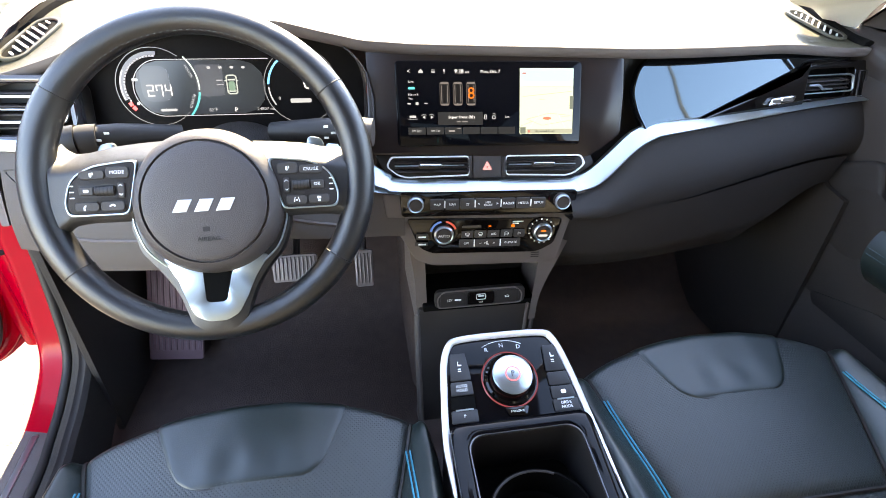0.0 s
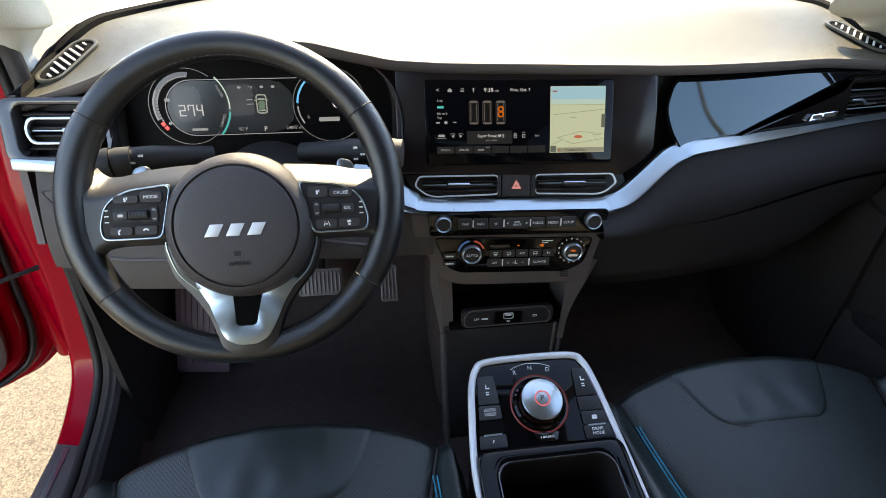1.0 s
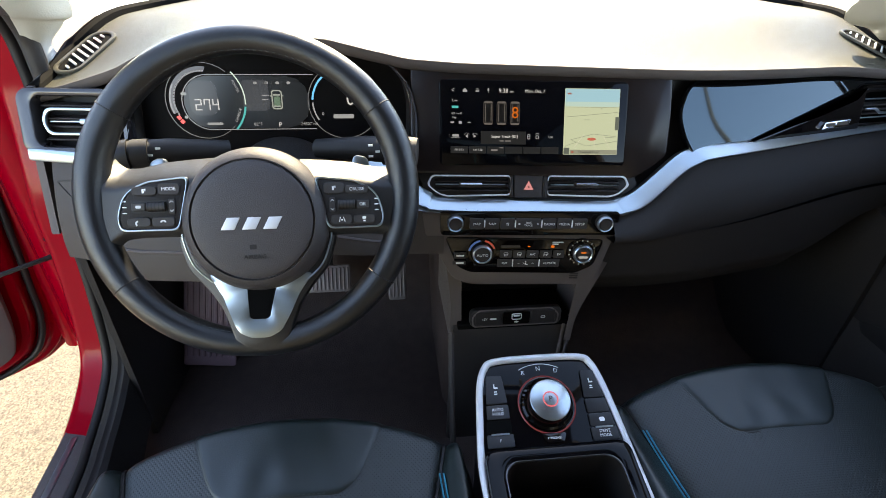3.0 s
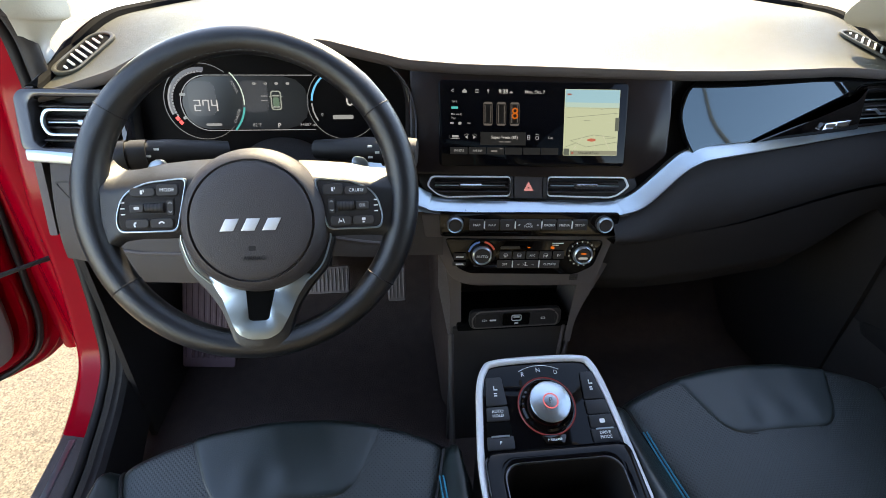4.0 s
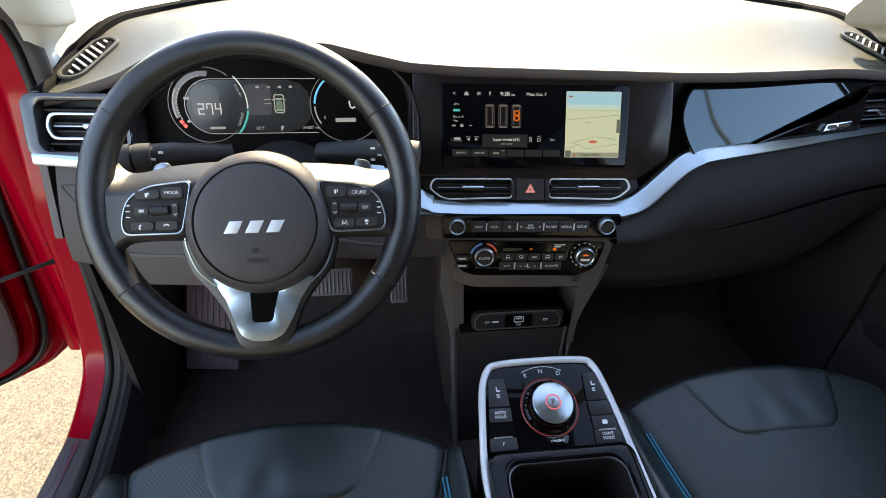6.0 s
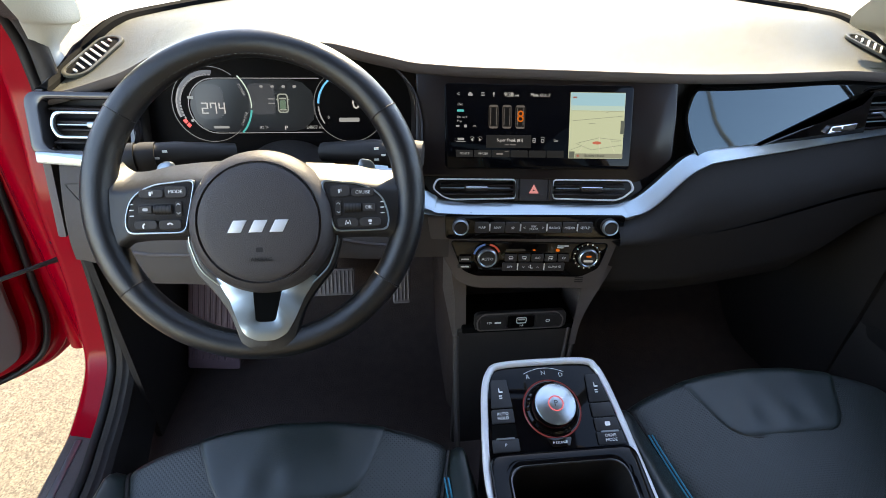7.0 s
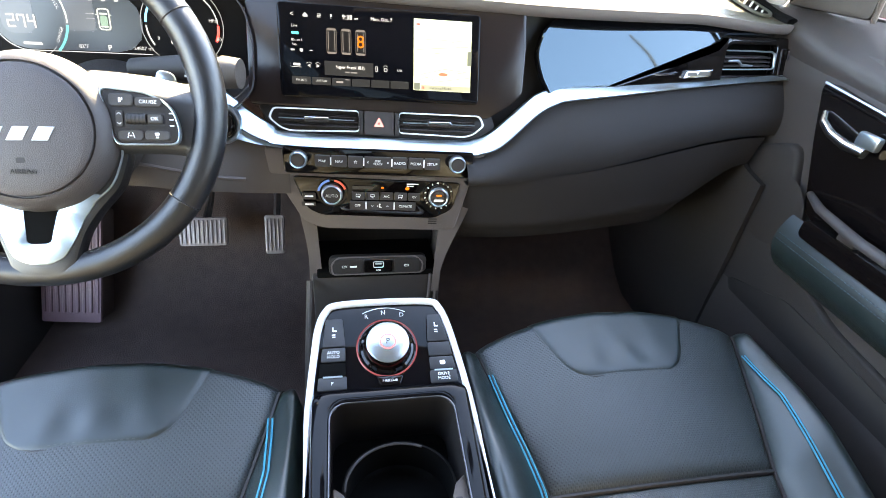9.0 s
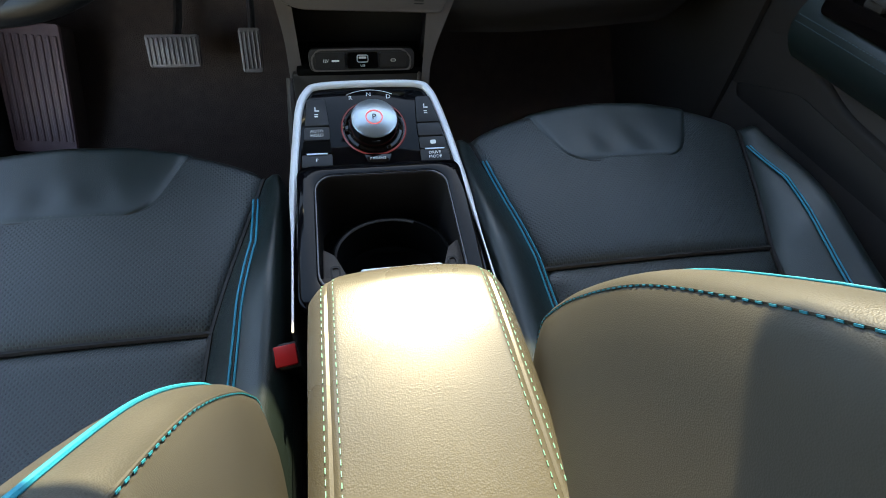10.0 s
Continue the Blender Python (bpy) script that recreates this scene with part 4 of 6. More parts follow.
dial_ui("small_mark", [slab(-0.487, -0.479, 0.006, 0.010, None, 0.0005, 0), slab(-0.486, -0.482, -0.026, -0.022, None, 0.0005, 0), slab(-0.456, -0.434, -0.0355, -0.032, None, 0.0005, 0), slab(-0.276, -0.246, -0.0275, -0.0215, None, 0.0005, 0, z=0.0008)] + [slab(-0.386 + 0.0155 * k, -0.381 + 0.0155 * k, 0.021, 0.0245, None, 0.0005, 0) for k in range(4)], G_GREY)
D = lambda s, size, x, y, mat=G_WHITE: letters(s, size, mat, cluster, CL @ pose(x, y, 0.0016))
SEGMENTS = {"2": "abged", "7": "abcf", "4": "fgbc"}


def segment_digit(ch, cx, cy, w=0.0088, h=0.0155, t=0.0016):
    """A numeral of thin straight strokes."""
    stroke = {"a": (-w / 2, w / 2, h / 2 - t, h / 2), "d": (-w / 2, w / 2, -h / 2, -h / 2 + t), "g": (-w / 2, w / 2, -t / 2, t / 2), "f": (-w / 2, -w / 2 + t, 0, h / 2), "b": (w / 2 - t, w / 2, 0, h / 2), "e": (-w / 2, -w / 2 + t, -h / 2, 0), "c": (w / 2 - t, w / 2, -h / 2, 0)}
    return joined([slab(cx + x0, cx + x1, cy + y0, cy + y1, None, 0.0005, 0, 0.0003, 0.0008 + 0.00005 * k) for k, (x0, x1, y0, y1) in enumerate(stroke[q] for q in SEGMENTS[ch])])


for k, ch in enumerate("274"):
    dial_ui("numeral", [segment_digit(ch, -0.4645 + 0.0118 * k, -0.007)], G_WHITE)
D("82°F", 0.0065, -0.385, -0.035, G_GREY)
D("P", 0.0095, -0.3535, -0.036)
D("24807 mi", 0.0065, -0.312, -0.035, G_GREY)
D("0", 0.0065, -0.291, -0.021, G_GREY)
D("0", 0.026, -0.250, -0.001, G_WHITE)
D("MPH", 0.0060, -0.219, 0.004, G_GREY)
D("80", 0.0065, -0.2135, -0.019, G_GREY)
dial_ui("right_scale", [arc(*C2, 0.0445, 0.0460, a, a + 25, 8) for a in (5, 32, 59, 86)], G_GREY)
dial_ui("red_scale", [arc(*C2, 0.0440, 0.0470, -24, 3, 8)], G_RED)
for word, a in (("POWER", 24), ("CHARGE", -24)):
    b = radians(a)
    letters(word, 0.0052, G_GREY, cluster, CL @ pose(C1[0] + 0.0495 * math.cos(b), C1[1] + 0.0495 * math.sin(b), 0.0016, 0, 0, a - 90 if a > 0 else a + 90))


# ---- centre stack ----
stack = thing("centre_stack", "black centre stack with radio keys, climate controls and a charging tray", "control panel", kind="structure")
RAD, CLIM = pose(0, 0.597, 0.628, 80, 0, -3.8), pose(0, 0.598, 0.568, 82, 0, -3.8)
part("radio_backing", prism(rounded([(-0.155, 0.014), (0.150, 0.014), (0.142, -0.023), (-0.150, -0.023)], 0.006), 0.015, 0.003, RAD @ pose(0, 0, -0.025)), LOWER, stack)
part("radio_panel", prism(rounded([(-0.128, -0.018), (0.128, -0.018), (0.130, 0.018), (-0.130, 0.018)], 0.006), 0.004, 0.0015, RAD @ pose(0, 0, -0.005)), PIANO, stack, "glossy black radio panel")


def knob(m, r, name, marked=True):
    k = part(name, lathe([(0, 0.012), (r * 0.70, 0.012), (r * 0.74, 0.0112), (r * 0.80, 0.0125), (r * 0.95, 0.012), (r, 0.010), (r * 1.02, 0.0)], 40, m), PLASTIC, stack, "round black knob")
    part("ring", lathe([(r * 0.80, 0.0128), (r * 0.88, 0.0138), (r * 0.99, 0.0125), (r * 1.03, 0.009), (r * 1.0, 0.0085), (r * 0.80, 0.0115), (r * 0.80, 0.0128)], 40, m), SATIN, k, "bright satin ring")
    return k


for x in (-0.108, 0.106):
    knob(RAD @ pose(x, 0.003, -0.002), 0.0115, "knob")
RADIO_WORDS = ("MAP", "NAV", "", "SEEK\nTRACK", "RADIO", "MEDIA", "SETUP")
edges = (-0.088, -0.066, -0.044, -0.022, 0.016, 0.038, 0.060, 0.083)
for k, w in enumerate(RADIO_WORDS):
    key = part("key", slab(edges[k] + 0.0008, edges[k + 1] - 0.0008, -0.007, 0.009, RAD, 0.003, 0.0008), PLASTIC, stack)
    if w:
        letters(w, 0.0052 if "\n" not in w else 0.004, WHITE, key, RAD @ pose((edges[k] + edges[k + 1]) / 2, 0.001, 0.0032))
    else:
        part("mark", ring([(-0.033 + (0.0026 if i % 2 == 0 else 0.0013) * math.sin(i * math.pi / 5), 0.001 + (0.0026 if i % 2 == 0 else 0.0013) * math.cos(i * math.pi / 5)) for i in range(10)], [(-0.033 + (0.0016 if i % 2 == 0 else 0.0008) * math.sin(i * math.pi / 5), 0.001 + (0.0016 if i % 2 == 0 else 0.0008) * math.cos(i * math.pi / 5)) for i in range(10)], 0.0004, RAD @ pose(0, 0, 0.003)), WHITE, key)
letters("<", 0.006, WHITE, stack, RAD @ pose(-0.0165, 0.001, 0.0032))
letters(">", 0.006, WHITE, stack, RAD @ pose(0.0105, 0.001, 0.0032))
part("dividers", joined([slab(x - 0.0009, x + 0.0009, -0.004, 0.007, RAD, 0.0006, 0, z=0.003) for x in (-0.066, -0.022, 0.016, 0.060)]), WHITE, stack)

part("climate_surround", prism(rounded([(-0.150, 0.042), (0.134, 0.042), (0.113, -0.043), (0.106, -0.047), (-0.080, -0.047), (-0.108, -0.036)], 0.012), 0.016, 0.004, CLIM @ pose(0, 0, -0.020)), LOWER, stack, "dark grey moulded surround")
part("climate_panel", prism(rounded([(-0.121, 0.034), (0.116, 0.030), (0.114, 0.018), (0.106, -0.012), (0.080, -0.026), (-0.082, -0.024), (-0.102, -0.014)], 0.008), 0.004, 0.0015, CLIM @ pose(0, 0, -0.006)), PIANO, stack, "glossy black climate panel")
def demist_icon(x, y, m, bars):
    """A small outlined screen with upright wavy bars."""
    rows = [ring(round_rect(0.0064, 0.0040, 0.0012, 3, x, y + 0.0006), round_rect(0.0052, 0.0028, 0.0008, 3, x, y + 0.0006), 0.0004, m)]
    rows += [slab(x + d - 0.0003, x + d + 0.0003, y - 0.0034, y - 0.0002, m, 0.0004, 0) for d in bars]
    return joined(rows)


def chevron(x, y, w, h, m):
    """A small open arrow: its tip at x + w, or above y where w is nought."""
    if w:
        q = [(x - w, y + h), (x + w, y), (x - w, y - h), (x - w + 0.0006, y - h), (x + w + 0.0007, y), (x - w + 0.0006, y + h)]
    else:
        q = [(x - abs(h), y - h / 2), (x, y + h / 2), (x + abs(h), y - h / 2), (x + abs(h), y - h / 2 - 0.0006), (x, y + h / 2 - 0.0006), (x - abs(h), y - h / 2 - 0.0006)]
    return prism(q, 0.0004, 0, m)


for x, w in ((-0.066, "AUTO"), (0.084, "")):
    k = knob(CLIM @ pose(x, 0.011, -0.002), 0.0145, "knob")
    part("collar", ring([(x + 0.0215 * math.cos(a / 20 * math.pi), 0.011 + 0.0215 * math.sin(a / 20 * math.pi)) for a in range(40)], [(x + 0.0165 * math.cos(a / 20 * math.pi), 0.011 + 0.0165 * math.sin(a / 20 * math.pi)) for a in range(40)], 0.004, CLIM @ pose(0, 0, -0.002), 0.001), PIANO, k)
    if w:
        letters(w, 0.0062, WHITE, k, CLIM @ pose(x, 0.010, 0.0105))
    else:
        part("mark", joined([slab(x - 0.004, x + 0.004, 0.013, 0.0155, CLIM, 0.0004, 0, z=0.0103)]), G_ORANGE, k, "small orange light")
        part("mark", joined([slab(x - 0.007, x + 0.007, 0.005, 0.0085, CLIM, 0.0004, 0, z=0.0103)]), G_GREY, k)
        part("ticks", joined([arc(x, 0.011, 0.018, 0.0205, a, a + 5, 2, 0.0004, CLIM @ pose(0, 0, 0.0022)) for a in range(20, 330, 24)]), WHITE, k)
part("heat_arc", arc(-0.066, 0.011, 0.0175, 0.0205, 20, 80, 12, 0.0004, CLIM @ pose(0, 0, 0.0022)), glow("warm_arc", (0.7, 0.12, 0.08), 0.12), stack)
part("cool_arc", arc(-0.066, 0.011, 0.0175, 0.0205, 100, 170, 12, 0.0004, CLIM @ pose(0, 0, 0.0022)), glow("cool_arc", (0.1, 0.25, 0.7), 0.12), stack)
row = ((-0.039, -0.021, ""), (-0.019, -0.001, ""), (0.001, 0.019, "A/C"), (0.021, 0.039, ""), (0.041, 0.058, "EV"))
for x0, x1, w in row:
    key = part("key", slab(x0, x1, 0.002, 0.014, CLIM, 0.002, 0.0006), PLASTIC, stack)
    if w:
        letters(w, 0.005, WHITE, key, CLIM @ pose((x0 + x1) / 2, 0.008, 0.0022))
    else:
        part("mark", demist_icon((x0 + x1) / 2, 0.0085, CLIM @ pose(0, 0, 0.0021), (-0.0018, 0, 0.0018) if x0 < 0.02 else (-0.003, 0.001)), WHITE, key)
for x0, x1, w in ((-0.042, -0.020, "OFF"), (-0.018, 0.020, ""), (0.022, 0.052, "CLIMATE")):
    key = part("key", slab(x0, x1, -0.013, 0.000, CLIM, 0.002, 0.0006), PLASTIC, stack)
    if w:
        letters(w, 0.0048, WHITE, key, CLIM @ pose((x0 + x1) / 2, -0.0065, 0.0022))
    else:
        part("mark", joined([chevron(-0.010, -0.0065, 0, -0.0016, CLIM @ pose(0, 0, 0.0021)), chevron(0.0115, -0.0065, 0, 0.0016, CLIM @ pose(0, 0, 0.0021)), lathe([(0, 0.0004), (0.0010, 0.0004), (0.0011, 0)], 10, CLIM @ pose(0.0005, -0.0040, 0.0021)), slab(-0.0006, 0.0014, -0.0090, -0.0055, CLIM, 0.0004, 0, z=0.002), slab(0.0014, 0.0040, -0.0090, -0.0078, CLIM, 0.0004, 0, z=0.002), chevron(-0.0028, -0.0065, 0.0010, 0.0012, CLIM @ pose(0, 0, 0.0021))]), WHITE, key)
part("dividers", joined([slab(x - 0.0009, x + 0.0009, -0.012, 0.0, CLIM, 0.0006, 0, z=0.002) for x in (-0.019, 0.021)]), WHITE, stack)
for y0, y1 in ((0.001, 0.011), (-0.009, -0.003)):
    key = part("key", slab(-0.107 - (0.001 - y0) * 0.2, -0.089, y0, y1, CLIM, 0.002, 0.0006), PLASTIC, stack)
    part("mark", slab(-0.104, -0.092, (y0 + y1) / 2 - 0.0012, (y0 + y1) / 2 + 0.0012, CLIM, 0.0004, 0, z=0.002), WHITE, key)
part("indicator", slab(-0.038, -0.009, 0.0185, 0.022, CLIM, 0.001, 0), G_DIM, stack)
part("indicator_light", joined([slab(0.002, 0.006, 0.0195, 0.0210, CLIM, 0.001, 0), slab(0.0365, 0.042, 0.018, 0.022, CLIM, 0.001, 0)]), G_ORANGE, stack, "small orange light")
part("airbag_note", joined([slab(0.038, 0.055, 0.0262, 0.0277, CLIM, 0.0006, 0), slab(0.038, 0.048, 0.0232, 0.0247, CLIM, 0.0006, 0)]), WHITE, stack)
part("sensor_grille", joined([slab(0.072, 0.085, -0.0355 + 0.0035 * i, -0.0338 + 0.0035 * i, CLIM, 0.0008, 0, z=-0.004) for i in range(3)]), DARK, stack)


def wing(s):
    def f(u, v):
        z = 0.598 - 0.200 * v
        x0 = 0.143 - 0.041 * smooth(v * 1.15) - 0.004 * v if s > 0 else 0.120 - 0.014 * smooth(v * 1.4)
        x1 = 0.094 - 0.008 * v
        if u < 0.5:
            return (s * (x1 + (x0 - x1) * u * 2), 0.614 - 0.008 * v - s * 0.008, z)
        return (s * (x0 + 0.004 * (u - 0.5)), 0.614 - 0.008 * v - s * 0.008 + 0.16 * (u - 0.5) * 2, z)
    return sheet(f, 12, 16)


for s in (-1, 1):
    part("stack_side", wing(s), LOWER, stack, "dark plastic flank")
part("flank_strip", tube([(-0.106, 0.602, 0.425), (-0.109, 0.56, 0.37), (-0.112, 0.50, 0.30), (-0.114, 0.44, 0.22)], 0.005, 8), COLUMN, stack, "grey edge strip")
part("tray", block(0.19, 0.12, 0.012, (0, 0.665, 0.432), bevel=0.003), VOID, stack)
part("tray_back", block(0.2, 0.01, 0.13, (0, 0.70, 0.49), bevel=0.002), DARK, stack)
part("tray_roof", block(0.19, 0.10, 0.008, (0, 0.655, 0.528), bevel=0.002), DARK, stack)
part("tray_mark", lathe([(0, 0.0006), (0.0022, 0.0006), (0.0024, 0.0)], 12, pose(-0.080, 0.6935, 0.512, 90)), PRINT, stack)
sockets = part("socket_strip", prism(round_rect(0.152, 0.032, 0.010), 0.010, 0.002, pose(0.000, 0.612, 0.449, 80)), DARK, stack, "black strip with three sockets")
SO = pose(0.000, 0.612, 0.449, 80) @ pose(0, 0, 0.010) @ Matrix.Diagonal((0.92, 0.95, 1, 1))
for x0, x1, w in ((-0.073, -0.027, "12V"), (-0.024, 0.024, "USB"), (0.027, 0.070, "")):
    k = part("socket", slab(x0, x1, -0.012, 0.012, SO, 0.002, 0.0008, 0.003), GRAIN if w != "USB" else PIANO, sockets)
    if w == "12V":
        letters(w, 0.006, WHITE, k, SO @ pose(-0.057, 0, 0.0022))
        part("mark", slab(-0.048, -0.036, -0.0015, 0.0015, SO, 0.0004, 0, z=0.002), WHITE, k)
    elif w:
        part("port", ring(round_rect(0.0180, 0.0115, 0.003, 4, 0, 0.003), round_rect(0.0155, 0.0090, 0.002, 4, 0, 0.003), 0.001, SO @ pose(0, 0, 0.002)), EDGE, k)
        part("port_tongue", slab(-0.0060, 0.0060, 0.0030, 0.0060, SO, 0.0006, 0, z=0.002), PRINT, k)
        letters(w, 0.0045, WHITE, k, SO @ pose(0, -0.0075, 0.0022))
    else:
        part("mark", ring(round_rect(0.008, 0.004, 0.0015, 3, 0.048, 0), round_rect(0.006, 0.0024, 0.001, 3, 0.048, 0), 0.0004, SO @ pose(0, 0, 0.002)), WHITE, k)
part("strip_frame", ring(rounded([(-0.078, -0.016), (0.076, -0.016), (0.078, 0.004), (0.064, 0.017), (-0.068, 0.017), (-0.080, 0.004)], 0.006), rounded([(-0.0755, -0.0140), (0.0735, -0.0140), (0.0755, 0.003), (0.0625, 0.0148), (-0.0665, 0.0148), (-0.0775, 0.003)], 0.006), 0.002, SO @ pose(0, 0, -0.001), 0.0006), LOWER, sockets, "raised grey frame")
part("lower_wall", block(0.205, 0.02, 0.30, (0, 0.618, 0.28), bevel=0.004), PLASTIC, stack)
part("wall_rib", joined([block(0.004, 0.008, 0.20, (x, 0.606, 0.33), bevel=0.001) for x in (0.084, 0.094)]), LOWER, stack)
part("tunnel", block(0.21, 0.58, 0.27, (0, 0.94, 0.29), bevel=0.03), CARPET, stack)
part("embossed_mark", joined([slab(0.530 + 0.012 * k, 0.539 + 0.012 * k, -0.003, 0.003, pose(0, 0.735, dash_z(0.56, 0.735) + 0.0005, 6), 0.0006, 0) for k in range(4)]), DASH, dash)


# ---- steering wheel ----
WHEEL = pose(-0.347, 0.505, 0.733) @ pose(0, 0, 0, 62)     # z out of the wheel towards the driver, y up along it
wheel = thing("steering_wheel", "black leather steering wheel with satin silver lower spoke", "steering wheel", WHEEL)
R = 0.165
CX, CY = 0.0045, -0.029


def rim_point(a, r=R, h=0.0):
    return Vector((-0.0015 + r * math.cos(a), -0.0020 + r * math.sin(a), h))


part("rim", tube([rim_point(2 * math.pi * i / 120) for i in range(120)], [0.0148 + 0.0022 * abs(math.cos(2 * math.pi * i / 120)) for i in range(120)], 20, closed=True), RIM, wheel, "smooth black leather rim")
for deg in (33.5, 146.5, 215, 325):
    a = radians(deg)
    c = rim_point(a)
    e, t = Vector((math.cos(a), math.sin(a), 0)), Vector((0, 0, 1))
    r = 0.0150 + 0.0022 * abs(math.cos(a))
    part("rim_seam", tube([c + e * (r * math.cos(k * math.pi / 12)) + t * (r * math.sin(k * math.pi / 12)) for k in range(24)], 0.0007, 5, closed=True), DARK, wheel, "sewn seam across the rim")
stitches([rim_point(2 * math.pi * i / 240, R - 0.0132, 0.0088) for i in range(241)], 0.0035, 0.0018, 0.0006, "rim_stitching", THREAD, wheel)
part("hub", lathe([(0, 0.0375), (0.03, 0.037), (0.052, 0.0350), (0.0590, 0.0338), (0.0610, 0.0327), (0.0618, 0.0295), (0.0628, 0.0295), (0.0637, 0.0322), (0.0660, 0.0312), (0.0715, 0.0260), (0.0760, 0.0170), (0.0775, 0.0080), (0.076, -0.004), (0.06, -0.03), (0.0, -0.04)], 72, pose(CX, CY, 0)), HUBSKIN, wheel, "round grained airbag cover")
part("column", lathe([(0.055, -0.03), (0.058, -0.07), (0.062, -0.10)], 32, pose(CX, CY + 0.01, 0)), PLASTIC, wheel)


def spoke(s):
    """A side spoke that widens into the rim; its top rolls away from the driver."""
    tops = [(0.040, 0.0400), (0.070, 0.0385), (0.100, 0.0360), (0.128, 0.0305), (0.142, 0.0300), (0.150, 0.0345), (0.158, 0.0460)]
    lows = [(0.040, -0.0420), (0.080, -0.0455), (0.120, -0.0455), (0.136, -0.0475), (0.147, -0.0560), (0.155, -0.0720)]

    def f(u, v):
        x = 0.045 + 0.110 * u
        top, bot = along(tops, x), along(lows, x)
        k = max(0.0, 1 - v / 0.32)
        y = top + (bot - top) * v
        h = 0.021 - 0.011 * smooth(u) - 0.034 * k ** 1.6 - 0.010 * max(0.0, (v - 0.85) / 0.15) ** 2
        return (0.0035 + s * x, y - (0.003 if s > 0 else 0.0), h)
    return sheet(f, 30, 30, -0.012 * s)


POD = [(-0.1310, -0.0240), (-0.1255, -0.0047), (-0.1170, 0.0046), (-0.1010, 0.0119), (-0.0617, 0.0163), (-0.0736, -0.0363), (-0.1285, -0.0360)]
POD_EDGE = [(-0.1328, -0.0240), (-0.1272, -0.0038), (-0.1180, 0.0062), (-0.1014, 0.0137), (-0.0597, 0.0183), (-0.0724, -0.0382), (-0.1300, -0.0379)]


def pod(s):
    flip = lambda q: [(x, y) for x, y in q] if s < 0 else [(0.0075 - x, y - 0.003) for x, y in q][::-1]
    p = part("control_pod", prism(rounded(flip(POD), 0.007), 0.006, 0.0015, pose(0, 0, 0.0155)), GRAIN, wheel, "black thumb control panel")
    part("silver_frame", ring(rounded(flip(POD_EDGE), 0.007), rounded(flip(POD), 0.007), 0.0062, pose(0, 0, 0.0160), 0.0007), SATIN, p, "thin satin silver frame")
    X = (lambda x: x) if s < 0 else (lambda x: 0.0075 - x)
    dy = 0.0 if s < 0 else -0.003
    # outer and inner upper key, outer and inner lower key
    thumb = [(-0.1165, -0.0920, -0.0010, 0.0082, "" if s < 0 else "CRUISE"), (-0.0908, -0.0690, -0.0008, 0.0112, "MODE" if s < 0 else ""), (-0.1225, -0.0997, -0.0333, -0.0236, ""), (-0.0985, -0.0757, -0.0336, -0.0234, "")]
    for i, (x0, x1, y0, y1, w) in enumerate(thumb):
        a, b = sorted((X(x0), X(x1)))
        y0, y1 = y0 + dy, y1 + dy
        cx, cy = (a + b) / 2, (y0 + y1) / 2
        k = part("key", slab(a, b, y0, y1, None, 0.002, 0.0008, 0.0035, 0.0212), PLASTIC, p)
        if w:
            letters(w, 0.0050, WHITE, k, pose(cx, cy, 0.0235))
        elif i < 2:      # a small speaking head, or a page
            part("mark", joined([slab(cx - 0.0018, cx + 0.0004, cy - 0.0024, cy + 0.0020, None, 0.0004, 0, 0.0008, 0.0232), slab(cx + 0.0010, cx + 0.0020, cy - 0.0004, cy + 0.0024, None, 0.0004, 0, 0.0004, 0.0232)]), WHITE, k)
        elif s < 0:      # telephone receivers, lifted and laid down
            part("mark", arc(cx, cy - 0.0014, 0.0018, 0.0034, *((100, 230) if i == 2 else (20, 160)), 10, 0.0004, pose(0, 0, 0.0232)), WHITE, k)
        elif i == 3:     # lane lines
            part("mark", joined([prism([(cx + q * 0.0030, cy - 0.0026), (cx + q * 0.0030 + 0.0009, cy - 0.0026), (cx + q * 0.0016 + 0.0007, cy + 0.0026), (cx + q * 0.0016, cy + 0.0026)], 0.0004, 0, pose(0, 0, 0.0232)) for q in (-1, 1)] + [slab(cx - 0.0010, cx + 0.0014, cy - 0.0012, cy + 0.0002, None, 0.0004, 0, 0.0005, 0.0232)]), WHITE, k)
        else:            # a car seen from behind
            part("mark", joined([slab(cx - 0.0020, cx + 0.0020, cy - 0.0002, cy + 0.0026, None, 0.0004, 0, 0.0008, 0.0232), slab(cx - 0.0014, cx + 0.0014, cy - 0.0028, cy - 0.0012, None, 0.0004, 0, 0.0004, 0.0232)]), WHITE, k)
    a, b = sorted((X(-0.1185), X(-0.0816)))
    part("roller_well", slab(a, b, -0.0192 + dy, -0.0062 + dy, None, 0.0006, 0, 0.002, 0.0213), DARK, p)
    a, b = sorted((X(-0.1170), X(-0.1030)))
    k = part("key", slab(a, b, -0.0172 + dy, -0.0082 + dy, None, 0.003, 0.001, 0.002, 0.0215), PLASTIC, p)
    if s > 0:
        letters("OK", 0.0050, WHITE, k, pose((a + b) / 2, -0.0127 + dy, 0.0249))
    else:
        part("mark", slab((a + b) / 2 - 0.0026, (a + b) / 2 + 0.0026, -0.0142, -0.0112, None, 0.0004, 0, 0.001, 0.0245), PRINT, k)
    a, b = sorted((X(-0.1018), X(-0.0842)))
    roller = part("roller", tube([(a, -0.0127 + dy, 0.0212), (b, -0.0127 + dy, 0.0212)], 0.0052, 14), PLASTIC, p, "ribbed roller")
